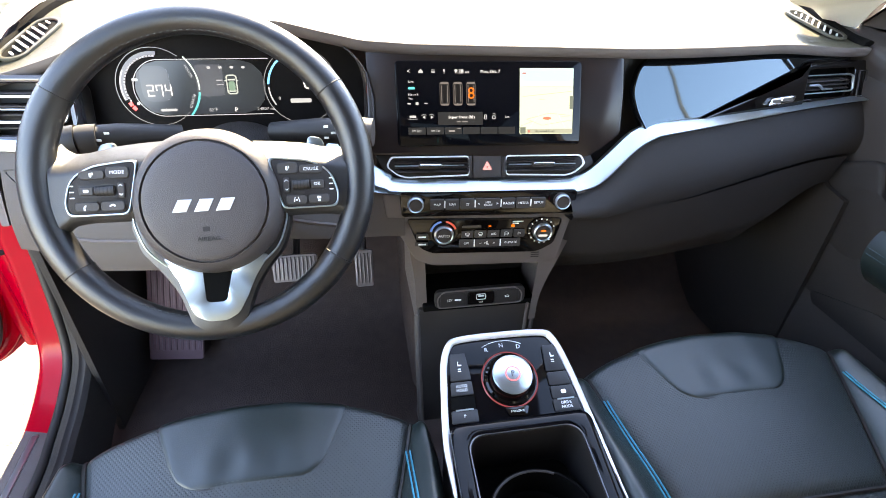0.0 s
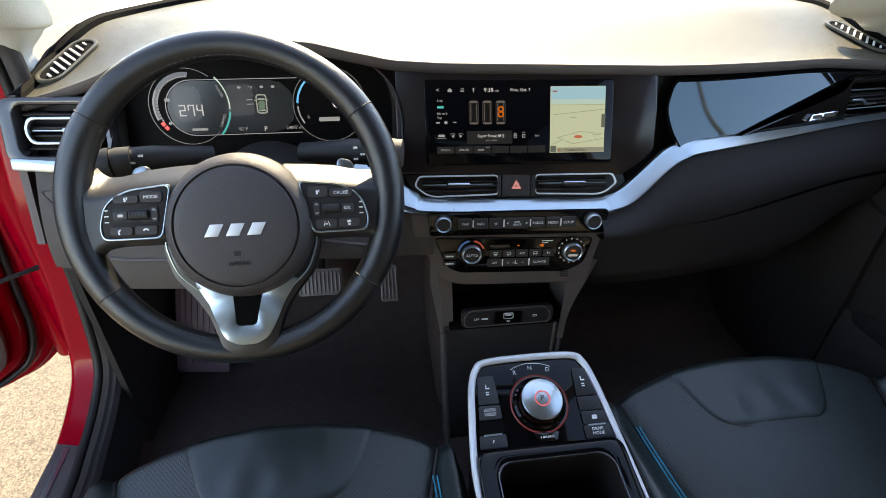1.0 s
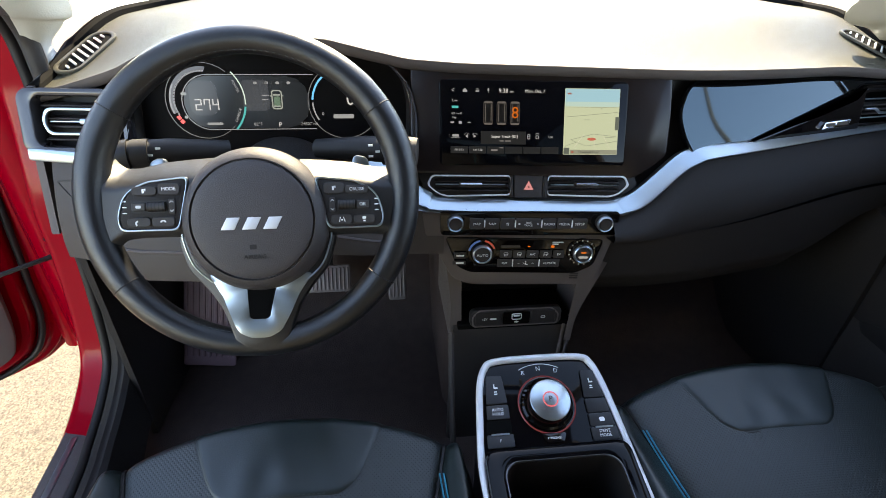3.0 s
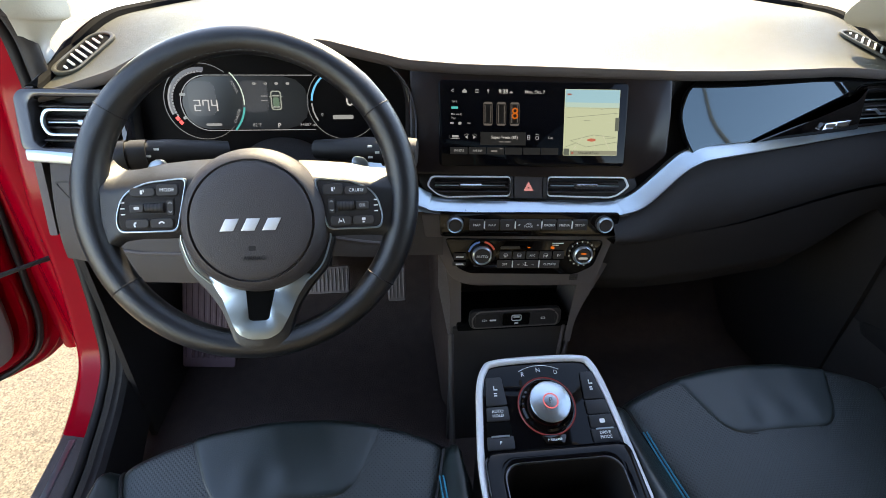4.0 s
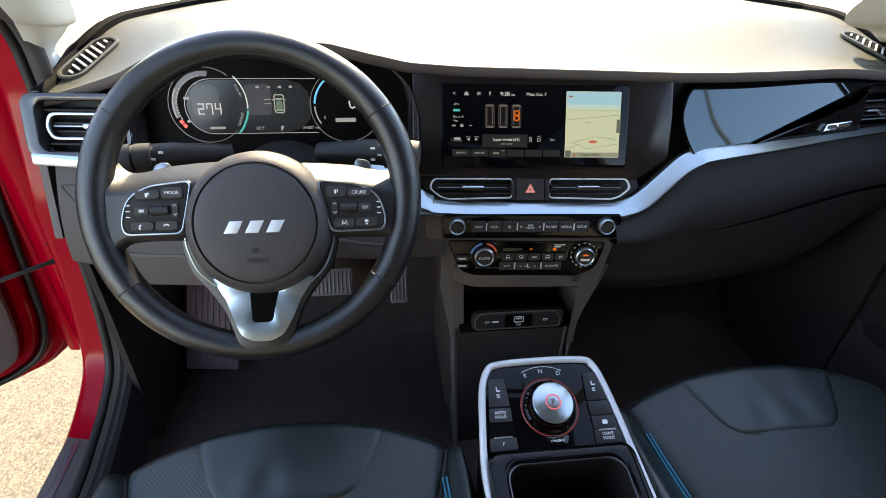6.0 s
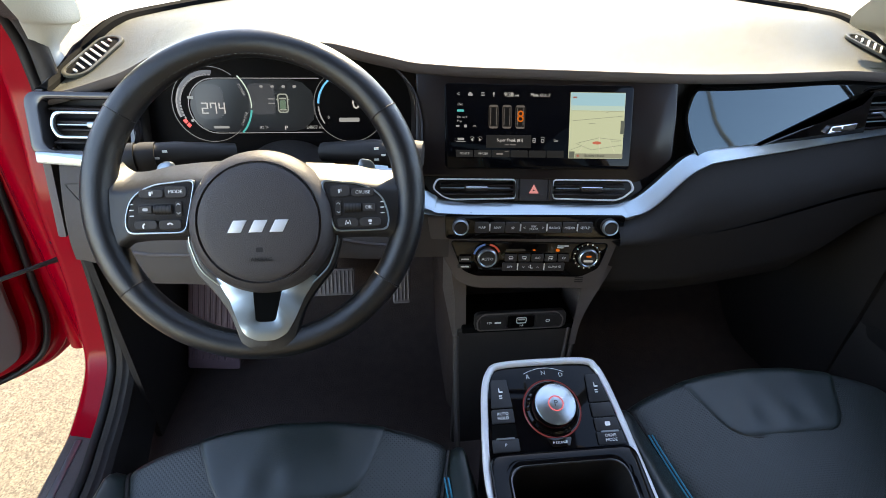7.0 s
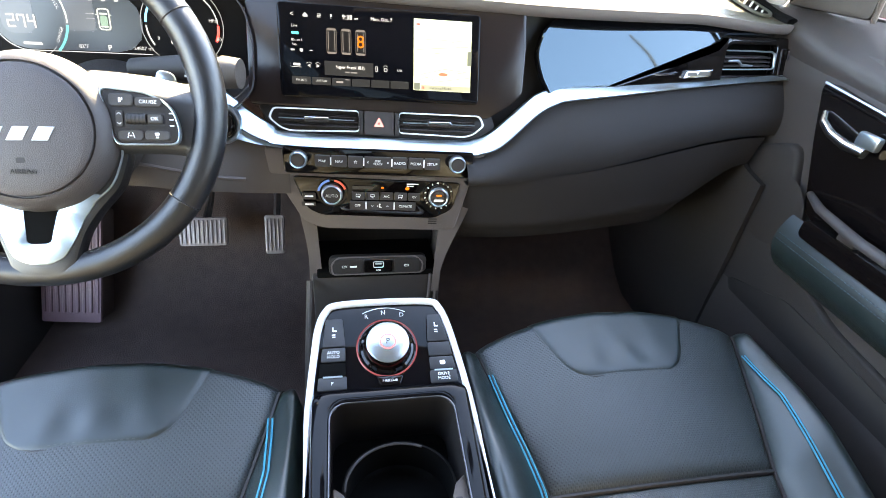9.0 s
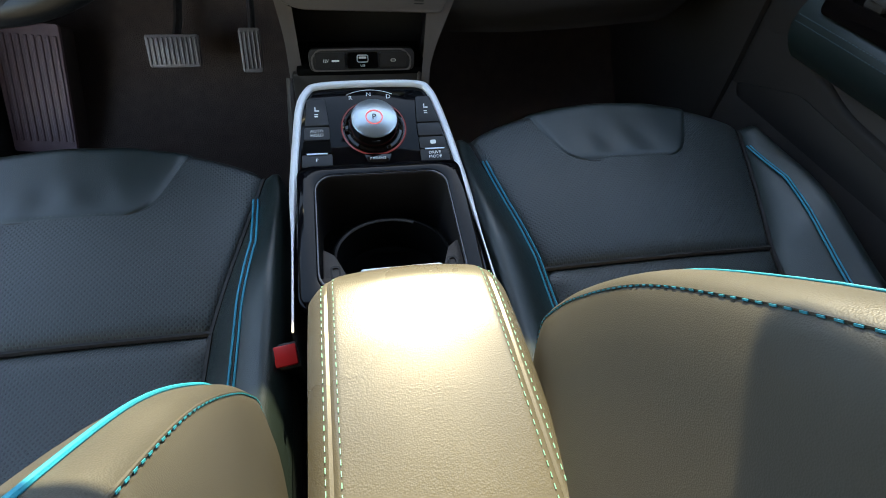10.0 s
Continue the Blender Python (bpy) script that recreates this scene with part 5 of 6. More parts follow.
    for i in range(5):
        x = a + (b - a) * (i + 0.5) / 5
        part("rib", tube([(x - 0.0006, -0.0127 + dy, 0.0212), (x + 0.0006, -0.0127 + dy, 0.0212)], 0.0055, 14), RUBBER, roller)
    a, b = sorted((X(-0.0812), X(-0.0745)))
    part("rocker", slab(a, b, -0.0205 + dy, -0.0047 + dy, None, 0.002, 0.0006, 0.002, 0.0212), PLASTIC, p)
    for y, up in ((-0.0078, 1), (-0.0172, -1)):
        cx = (a + b) / 2
        part("arrow", joined([prism([(cx + q * 0.0000, y + dy + up * 0.0012), (cx + q * 0.0018, y + dy - up * 0.0006), (cx + q * 0.0018, y + dy - up * 0.0012), (cx, y + dy + up * 0.0006)], 0.0004, 0, pose(0, 0, 0.0232)) for q in (-1, 1)]), WHITE, p)
    a, b = sorted((X(-0.1268), X(-0.1225)))
    part("mark", joined([slab(a, b, y + dy, y + dy + 0.0012, None, 0.0004, 0, 0.0005, 0.0216) for y in (-0.0195, -0.0135, -0.0075)]), WHITE, p)


for s in (-1, 1):
    part("spoke", spoke(s), SPOKESKIN, wheel, "leather covered side spoke")
    pod(s)
    q = [(0.0775, -0.0385), (0.0765, -0.0520), (0.0670, -0.0770), (0.0490, -0.0950)]
    part("silver_line", tube([(0.0042 + s * p.x, p.y - (0.002 if s > 0 else 0), p.z) for p in spline([(x, y, 0.0120 + 0.05 * max(0.0, -y - 0.05)) for x, y in q], 6)], 0.0011, 8), SATIN, wheel, "thin satin silver line")
    e = 0.004
    part("shift_paddle", prism(rounded([(e + s * 0.100, 0.028), (e + s * 0.122, 0.026), (e + s * 0.119, 0.039), (e + s * 0.103, 0.042)][::(1 if s > 0 else -1)], 0.006), 0.006, 0.002, pose(0, 0, -0.028)), SATIN, wheel, "small silver shift paddle")
LEG = [(0.083, -0.038), (0.083, -0.054), (0.074, -0.083), (0.0535, -0.107), (0.0405, -0.127), (0.034, -0.146), (0.029, -0.163), (0.018, -0.172)]
part("lower_backing", prism(rounded([(0.003 - x, y) for x, y in LEG] + [(0.003 + x, y) for x, y in LEG[::-1]], 0.008), 0.016, 0.005, pose(0, 0, -0.012, -4)), RIM, wheel, "leather covered lower spoke")
VEE = [(-0.0500, -0.0870), (-0.0352, -0.1130), (-0.0275, -0.1360), (-0.0215, -0.1515), (-0.0080, -0.1585), (0.0110, -0.1585), (0.0245, -0.1515), (0.0342, -0.1340), (0.0440, -0.1130), (0.0600, -0.0890)]
GAP = [(-0.0110, -0.0880), (-0.0104, -0.1050), (-0.0096, -0.1200), (-0.0084, -0.1355), (-0.0050, -0.1375), (0.0090, -0.1375), (0.0124, -0.1355), (0.0164, -0.1200), (0.0200, -0.1050), (0.0215, -0.0880)]
part("lower_spoke", ring(rounded(VEE, 0.005), rounded(GAP, 0.002), 0.005, pose(0, 0, 0.0008, -4), 0.0014), SATIN, wheel, "satin silver lower spoke")
part("slot", prism(rounded([(x * 1.04 - 0.0002, y * 1.005) for x, y in GAP], 0.002), 0.0010, 0, pose(0, 0, 0.0042, -4)), VOID, wheel)
# maker's mark as plain slanted bars
part("emblem", joined([prism([(x, -0.0388), (x + 0.0135, -0.0388), (x + 0.0200, -0.0262), (x + 0.0065, -0.0262)], 0.0014, 0.0003, pose(0, 0, 0.0366)) for x in (-0.0265, -0.0055, 0.0155)]), EDGE, wheel, "plain slanted silver bars")
letters("AIRBAG", 0.0065, DARK, wheel, pose(0.006, -0.0675, 0.0368, 3))
part("airbag_mark", slab(0.001, 0.008, -0.0595, -0.0545, None, 0.0005, 0, 0.001, 0.0366), DARK, wheel)

# ---- stalks and column ----
for s, nm, lb in ((-1, "light_stalk", "black lighting stalk with white symbols"), (1, "wiper_stalk", "black wiper stalk with white symbols")):
    th = thing(nm, lb, "stalk")
    x0, x1 = (-0.40, -0.522) if s < 0 else (-0.29, -0.163)
    z = 0.746
    part("arm", tube([(x0, 0.625, z - 0.01), ((x0 + x1) / 2, 0.597, z), (x1 + s * -0.02, 0.587, z)], [0.012, 0.0155, 0.0165], 16), DARK, th)
    part("end_cap", tube([(x1 + s * -0.02, 0.587, z), (x1, 0.583, z)], [0.0185, 0.017], 16), RUBBER if s < 0 else COLUMN, th, "turning end cap")
    part("collar", tube([(x1 + s * -0.042, 0.590, z), (x1 + s * -0.024, 0.587, z)], [0.018, 0.018], 16), DARK, th)
    part("marks", joined([block(0.0055, 0.0008, 0.0026, ((x0 + x1) / 2 + s * (0.006 + 0.0085 * k), 0.5945 - 0.0016 * k - math.sqrt(0.0165 ** 2 - (0.010 - 0.0065 * j) ** 2), z + 0.010 - 0.0065 * j), bevel=0) for k in range(4) for j in range(3) if (k + j) % 2 == 0]), WHITE, th)
shroud = thing("column_shroud", "black plastic steering column shroud", "shroud", kind="structure")
part("shell", sheet(lambda u, v: (-0.345 + 0.062 * math.cos(2 * math.pi * u), 0.555 + 0.14 * v, 0.712 - 0.05 * v * 0.2 + 0.045 * math.sin(2 * math.pi * u) - 0.02), 32, 6, closed_u=True), GRAIN, shroud)
part("shell_front", lathe([(0.0, 0.0), (0.05, 0.0), (0.056, -0.01)], 32, pose(-0.345, 0.556, 0.692, 90)), GRAIN, shroud)

# ---- pedals ----


def ribbed(name, label, w, h, m, ribs, mat):
    th = thing(name, label, "pedal", m)
    part("plate", prism(rounded([(-w / 2, -h / 2), (w / 2, -h / 2), (w / 2 * 1.04, h / 2), (-w / 2 * 1.04, h / 2)], 0.006), 0.008, 0.002, None), mat, th)
    for i in range(ribs):
        x = -w / 2 + w * (i + 0.5) / ribs
        part("rib", block(w / ribs * 0.5, h * 0.82, 0.004, (x, 0, 0.009), bevel=0.0012, seg=1), mat, th)
    return th


PEDAL = material("pedal_metal", (0.20, 0.175, 0.18), 0.45, 0.3, grain=0.2, stain=0.25, stain_scale=60)
# footrest base lightened and pinkened for light bounced off the red paint
FOOT = material("red_lit_footrest_rubber", (0.13, 0.075, 0.088), 0.55, grain=0.2, stain=0.25, stain_scale=60)
br = ribbed("brake_pedal", "ribbed metal brake pedal", 0.090, 0.057, pose(-0.330, 0.885, 0.342, 62), 11, PEDAL)
part("lever", tube([(0, 0, -0.002), (0, 0.06, -0.06), (0.01, 0.20, -0.09)], 0.008, 8), DARK, br)
ac = ribbed("accelerator_pedal", "ribbed metal accelerator pedal", 0.036, 0.076, pose(-0.186, 0.838, 0.362, 62), 5, PEDAL)
part("lever", tube([(0, 0, -0.002), (0, 0.06, -0.05), (0, 0.16, -0.07)], 0.007, 8), DARK, ac)
fr = ribbed("footrest", "ribbed grey footrest plate beside the pedals", 0.104, 0.225, pose(-0.572, 0.855, 0.289, 65, 0, 0) @ pose(0, 0, 0, 0, 0, -5), 9, FOOT)
part("block", block(0.10, 0.22, 0.06, (0, 0, -0.032), bevel=0.006), CARPET, fr)


# ---- seats ----
INS = [(-0.1, 0.150), (0.10, 0.143), (0.17, 0.146), (0.252, 0.154), (0.30, 0.166), (0.38, 0.188), (0.436, 0.203), (0.475, 0.212)]   # half width of the middle panels
OUT = [(-0.1, 0.250), (0.20, 0.254), (0.33, 0.255), (0.40, 0.249), (0.436, 0.240), (0.458, 0.229), (0.476, 0.213)]                   # half width of the cushion


NEAR = [(-0.1, 0.236), (0.20, 0.238), (0.33, 0.239), (0.40, 0.237), (0.436, 0.232), (0.458, 0.226), (0.476, 0.213)]                  # on the console side


def cushion_front(x):
    return 0.515 - 0.6 * x * x - 6 * x ** 4


def cushion_z(x, y, out=OUT):
    """The height of a cushion at x across from its middle and y ahead."""
    a = abs(x)
    z = 0.36 + 0.27 * (y - 0.25) + 0.8 * max(0.0, 0.2 - y) ** 2
    d = max(0.0, cushion_front(min(a, 0.212) if a < 0.212 else 0.212) - y)
    z -= 0.10 * max(0.0, 1 - d / 0.045) ** 2.4
    z += 0.016 * math.cos(min(1.57, a / 0.2 * 1.57)) * smooth((y - 0.2) / 0.15)
    i, o = along(INS, y), along(out, y)
    if a > i:
        s = (a - i) / max(0.02, o - i)
        lift = 0.048 * (1 - smooth((y - 0.25) / 0.22)) + 0.006
        z += lift * math.sin(min(1.0, s * 1.15) * math.pi * 0.5) - (0.052 * max(0.0, s - 0.55) ** 2.2 / 0.17 if out is OUT else 0.030 * max(0.0, s - 0.72) ** 2 / 0.078)
    return z


def panel(name, left, right, back, front, mat, parent, nu=24, nv=40, puff=0.009, label="", wrinkles=0.0, out=OUT):
    """One sewn panel between two lines x(y), its edges drawn down into the seams."""
    def f(u, v):
        xs = left(back) + (right(back) - left(back)) * u
        y = back
        for _ in range(3):
            y1 = front(xs) if callable(front) else front
            y = back + (y1 - back) * v
            xs = left(y) + (right(y) - left(y)) * u
        e = min(u, 1 - u) * abs(right(y) - left(y))
        q = min(v, 1 - v) * abs(y1 - back)
        z = cushion_z(xs, y, out) - puff * math.exp(-min(e, q) / 0.006)
        if wrinkles:
            z += wrinkles * (noise.noise((xs * 22, y * 9, 3.0)) + 0.6 * math.sin(xs * 95) * math.exp(-((y - 0.385) / 0.03) ** 2) * math.exp(-(xs / 0.07) ** 2))
        return (xs, y, z)
    return part(name, sheet(f, nu, nv), mat, parent, label)


BACK = [(0.30, 0.20), (0.40, 0.150), (0.445, 0.122), (0.476, 0.108), (0.526, 0.084), (0.596, 0.036), (0.651, -0.020), (0.70, -0.078), (0.80, -0.185), (0.97, -0.33)]


def back_section(z, t):
    """A backrest's outline at a height z, t from -1 to 1 across: x and y."""
    s, a = (1 if t > 0 else -1), abs(t)
    full = smooth((z - 0.36) / 0.12) * (1 - 0.5 * smooth((z - 0.78) / 0.2))
    half = 0.240 - 0.012 * smooth((z - 0.7) / 0.3) - 0.03 * (1 - smooth((z - 0.34) / 0.10))
    yb = curve_at(BACK, z) - 0.072
    w = curve_at([(0, 0.0), (0.30, 0.002), (0.45, 0.010), (0.60, 0.045), (0.70, 0.068), (0.78, 0.074), (0.86, 0.066), (0.91, 0.036), (0.95, -0.012), (1.0, -0.09)], a)
    x = curve_at([(0, 0.0), (0.45, 0.115), (0.60, 0.168), (0.70, 0.194), (0.78, 0.211), (0.86, 0.229), (0.91, 0.239), (0.95, 0.247), (1.0, 0.264)], a) / 0.240 * half
    return s * x, yb + (w * full if w > 0 else w)


def seat(name, at, label, inner):
    th = thing(name, label, "car seat", at)
    ins = lambda y: along(INS, y)
    mid = 0.252
    panel("rear_panel", lambda y: -ins(y), ins, -0.02, mid, PERF, th, 24, 24, label="perforated leather panel")
    panel("middle_panel", lambda y: -ins(y), ins, mid, cushion_front, PERF, th, 60, 70, label="perforated leather panel")
    tw = [(0.384, 0.052), (0.388, 0.072), (0.398, 0.087), (0.415, 0.098), (0.45, 0.114), (0.515, 0.139)]

    def tongue(u, v):
        y0 = 0.384
        x = (2 * u - 1) * 0.150
        for _ in range(4):
            y = y0 + (cushion_front(x) + 0.0005 - y0) * v
            x = (2 * u - 1) * along(tw, y)
        e = min(min(u, 1 - u) * 2 * along(tw, y), v * 0.12)
        z = cushion_z(x, y) + 0.0028 - 0.0050 * math.exp(-e / 0.0025)
        z += 0.0012 * noise.noise((x * 30, y * 8, 1.0)) + 0.0016 * math.sin(x * 110 + 1.0) * math.exp(-((y - 0.41) / 0.018) ** 2) * math.exp(-(x / 0.06) ** 2)
        return (x, y, z)
    part("front_panel", sheet(tongue, 50, 40), LEATHER, th, "smooth creased leather panel")
    line = [Vector(tongue(0, 1 - k / 20)) for k in range(21)] + [Vector(tongue(k / 20, 0)) for k in range(1, 21)] + [Vector(tongue(1, k / 20)) for k in range(1, 21)]
    part("seam", tube([p + Vector((0, 0, 0.0006)) for p in line], 0.0015, 5), DARK, th)
    inset = [p + (Vector((0, 0.45, p.z)) - Vector((p.x * 0.9, p.y, p.z))).normalized() * 0.0042 for p in line]
    stitches([Vector((p.x, p.y, cushion_z(p.x, p.y) + 0.0012)) for p in inset[2:-2]], 0.0034, 0.0018, 0.0006, "stitching", THREAD, th)
    part("seam", tube([(-ins(mid) + 2 * ins(mid) * k / 30, mid, cushion_z(-ins(mid) + 2 * ins(mid) * k / 30, mid) - 0.0055) for k in range(31)], 0.0028, 5), DARK, th)
    for s in (-1, 1):
        side = lambda y: s * ins(y)
        rim = NEAR if s == inner else OUT
        panel("bolster", side, lambda y: s * along(rim, y), -0.04, 0.472, LEATHER, th, 30, 70, out=rim, label="smooth leather side bolster")
        part("seam", tube([(s * ins(0.46 - 0.5 * k / 60), 0.46 - 0.5 * k / 60, cushion_z(ins(0.46 - 0.5 * k / 60), 0.46 - 0.5 * k / 60) - 0.0055) for k in range(61)], 0.0028, 5), DARK, th)
        off = [(-0.05, 0.046), (0.15, 0.050), (0.25, 0.046), (0.33, 0.034), (0.40, 0.008), (0.425, -0.002)]
        tl = []
        for k in range(61):
            y = 0.405 - 0.44 * k / 60
            x = along(INS, y) + along(off, y) * ((0.35 if inner < 0 else 0.85) if s == inner else 0.9)
            tl.append(Vector((s * x, y, cushion_z(x, y, rim) + 0.0004)))
        for d in (0.0, 0.0050):
            part("piping", tube([p + Vector((-s * d, 0, 0.0003)) for p in tl], 0.0012, 6), TEAL, th, "teal piping")
        part("seam", tube([p + Vector((-s * 0.0025, 0, -0.0002)) for p in tl], 0.0013, 6), DARK, th)
        skirt = [Vector((s * along(rim, 0.476 - 0.51 * k / 40), 0.476 - 0.51 * k / 40, 0)) for k in range(41)]
        part("side_skirt", sheet(lambda u, v: (lambda p: (p.x - s * 0.012 * v * v, p.y, cushion_z(p.x, p.y, rim) * (1 - v) + (0.20) * v))(skirt[round(u * 40)]), 40, 8), LEATHER, th)
    part("front_skirt", sheet(lambda u, v: ((2 * u - 1) * 0.213, cushion_front((2 * u - 1) * 0.213) - 0.03 * v * v, cushion_z((2 * u - 1) * 0.213, cushion_front((2 * u - 1) * 0.213)) * (1 - v) + 0.21 * v), 40, 10), LEATHER, th)
    part("base", block(0.40, 0.42, 0.10, (0, 0.20, 0.19), bevel=0.02), DARK, th)

    # backrest, leaning back, with forward bolsters
    def back(u, v):
        z = 0.33 + 0.64 * v
        x, y = back_section(z, 2 * u - 1)
        return (x, y, z - 0.02 * smooth((v - 0.85) / 0.15) * abs(2 * u - 1) ** 3)
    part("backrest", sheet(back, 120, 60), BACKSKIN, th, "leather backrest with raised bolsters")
    part("back_shell", sheet(lambda u, v: (lambda z, x: (x * 0.232 / 0.24, curve_at(BACK, z) - 0.072 - 0.09 - 0.05 * (1 - x * x * 17), z))(0.33 + 0.64 * v, (2 * u - 1) * 0.238), 16, 12), PLASTIC, th)
    for s in (-1, 1):
        for t in (0.73 if inner < 0 else 0.765, 0.86):
            pts = []
            for k in range(50):
                z = 0.40 + 0.55 * k / 49
                x, y = back_section(z, s * t)
                pts.append(Vector((x, y, z)))
            nrm = Vector((s * (-0.5 if t < 0.8 else 0.6), 0.75, 0.35)).normalized()
            if t < 0.8:
                part("piping", tube([p + nrm * 0.0008 for p in pts], 0.0015 if inner > 0 else 0.0006, 8), TEAL, th, "bright teal piping")
            else:
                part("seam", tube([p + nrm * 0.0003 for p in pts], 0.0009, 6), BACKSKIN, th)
                stitches([p + nrm * 0.0009 + Vector((s * 0.0004, -0.0012, 0)) for p in pts], 0.0032, 0.0012, 0.0006, "stitching", TEAL, th)
    return th


passenger = seat("car_seat", pose(0.334, 0, 0.0), "black leather passenger seat with teal piping", -1)
driver = seat("car_seat", pose(-0.343, -0.028, -0.018), "black leather driver's seat, creased, with teal piping", 1)
for o in (passenger, driver):
    o["group"] = "front seats"

# ---- seat belt buckle ----
buckle = thing("seat_belt_buckle", "black seat belt buckle with a bright red button", "buckle", pose(-0.112, 0.166, 0.368, 25, 0, 8))
part("stalk", block(0.030, 0.018, 0.13, (0, -0.004, -0.075), bevel=0.004), RUBBER, buckle)
part("housing", block(0.033, 0.026, 0.045, (0, 0, -0.022), bevel=0.003), RUBBER, buckle)
part("button", block(0.0275, 0.020, 0.008, (0, 0, 0.001), bevel=0.002), REDPLASTIC, buckle, "red release button")
part("slot", block(0.007, 0.011, 0.002, (-0.010, 0.003, 0.0052), bevel=0), DARK, buckle)


# ---- centre console ----
console = thing("centre_console", "glossy black centre console with gear dial and silver edge", "console")
SLOPE = pose(0, 0.4262, 0.4475, 23)
outline = [(-0.094, -0.060), (-0.087, 0.030), (-0.080, 0.051), (-0.064, 0.063), (0.058, 0.063), (0.072, 0.051), (0.080, 0.030), (0.094, -0.060)]
part("top_plate", prism(rounded(outline, 0.010), 0.012, 0.002, SLOPE @ pose(0, 0, -0.012)), RIMGLOSS, console, "glossy black plate")
edge = [(-0.0975, 0.165, 0.405), (-0.0985, 0.30, 0.412), (-0.0975, 0.362, 0.419), (-0.092, 0.418, 0.442), (-0.087, 0.454, 0.459), (-0.078, 0.4755, 0.4685), (-0.062, 0.4845, 0.4725), (0.0, 0.4865, 0.4735), (0.060, 0.4845, 0.4725), (0.074, 0.4755, 0.4685), (0.082, 0.454, 0.459), (0.090, 0.418, 0.442), (0.0985, 0.362, 0.419), (0.1005, 0.30, 0.412), (0.1005, 0.165, 0.405)]
part("silver_edge", tube(spline(edge, 6), [0.0012 + 0.0038 * smooth((p.y - 0.25) / 0.12) for p in spline(edge, 6)], 12), EDGE, console, "satin silver edge")
part("flank", sheet(lambda u, v: (lambda p: (p[0] * (1 - 0.08 * v), p[1] - (0.05 * v if p[1] > 0.45 else 0), p[2] * (1 - v) + 0.16 * v - 0.003))(spline(edge, 6)[round(u * 84)]), 84, 6), PLASTIC, console, "black plastic flank")

RIM_M = pose(0.001, 0.283, 0.4085, 9)
part("bin_rim", ring(round_rect(0.190, 0.190, 0.016), round_rect(0.148, 0.150, 0.02), 0.012, RIM_M, 0.005), RIMGLOSS, console, "glossy black bin rim")
# lighter ring that stands in for the sky's reflection along the rim
part("bin_sky_glint", ring(round_rect(0.150, 0.152, 0.02), round_rect(0.146, 0.148, 0.02), 0.003, RIM_M @ pose(0, 0, 0.010), 0.001), VENTFRAME, console)
rr = round_rect(0.147, 0.149, 0.02)
part("bin_wall", sheet(lambda u, v: (RIM_M @ Vector((*rr[round(u * len(rr)) % len(rr)], 0.011 - 0.095 * v)))[:], len(rr), 6, closed_u=True), DARK, console)
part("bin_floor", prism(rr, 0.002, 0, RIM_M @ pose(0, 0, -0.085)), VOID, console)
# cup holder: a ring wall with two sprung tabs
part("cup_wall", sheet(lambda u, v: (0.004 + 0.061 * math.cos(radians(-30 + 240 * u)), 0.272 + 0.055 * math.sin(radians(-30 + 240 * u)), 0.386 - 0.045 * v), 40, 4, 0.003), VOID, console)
part("cup_lip", tube([(0.004 + 0.061 * math.cos(radians(60 + 120 * k / 30)), 0.272 + 0.055 * math.sin(radians(60 + 120 * k / 30)), 0.385) for k in range(31)], 0.0016, 6), PLASTIC, console)
for s in (-1, 1):
    tab = part("cup_tab", prism(rounded([(0.045, -0.02), (0.072, -0.02), (0.072, 0.03), (0.060, 0.02)][::1] if s > 0 else [(-0.045, -0.02), (-0.060, 0.02), (-0.072, 0.03), (-0.072, -0.02)], 0.004), 0.006, 0.001, pose(0.003, 0.238, 0.398)), COLUMN, console, "grey sprung tab")
    part("clip", ring(round_rect(0.010, 0.018, 0.003, 3, s * 0.060, -0.006), round_rect(0.006, 0.013, 0.002, 3, s * 0.060, -0.006), 0.002, pose(0.003, 0.238, 0.404)), DARK, tab)
part("bin_ledge", block(0.15, 0.03, 0.012, (0.003, 0.212, 0.400), bevel=0.003), COLUMN, console)
part("latch", block(0.082, 0.016, 0.008, (0.008, 0.216, 0.413), (20, 0, 0), 0.003), SATIN, console, "silver lid latch")

# dial
dial = part("dial", lathe([(0.0395, -0.001), (0.0395, 0.001), (0.036, 0.002), (0.034, 0.001), (0.031, 0.0025), (0.0298, 0.008), (0.0278, 0.018), (0.0275, 0.0195)], 64, SLOPE), PIANO, console, "round gear dial")
part("dial_cap", lathe([(0.0275, 0.0178), (0.0271, 0.0205), (0.0258, 0.0215), (0, 0.0222)], 64, SLOPE), SATIN, dial, "satin silver cap")
part("dial_ring", lathe([(0.0395, 0.0012), (0.0385, 0.0020), (0.0375, 0.0019)], 64, SLOPE), glow("dial_red", (0.8, 0.12, 0.15), 0.05), dial, "dim red ring")
part("cap_ring", arc(0, 0, 0.0088, 0.0102, 0, 360, 40, 0.0004, SLOPE @ pose(0, 0, 0.0221)), glow("cap_red", (0.9, 0.15, 0.18), 0.35), dial, "red ring")
letters("P", 0.011, COLUMN, dial, SLOPE @ pose(0, 0, 0.0226))
for w, x, y in (("R", -0.0249, 0.0450), ("N", -0.0023, 0.0498), ("D", 0.0221, 0.0456)):
    letters(w, 0.0085, PRINT, console, SLOPE @ pose(x, y, 0.0003))
part("gear_arc", arc(-0.0014, -0.004, 0.0603, 0.0612, 62, 118, 16, 0.0003, SLOPE), PRINT, console)
rel = part("release_key", prism(rounded([(-0.0155, -0.0375), (0.0180, -0.0385), (0.0130, -0.0500), (-0.0105, -0.0500)][::-1], 0.003), 0.003, 0.001, SLOPE), PIANO, console)
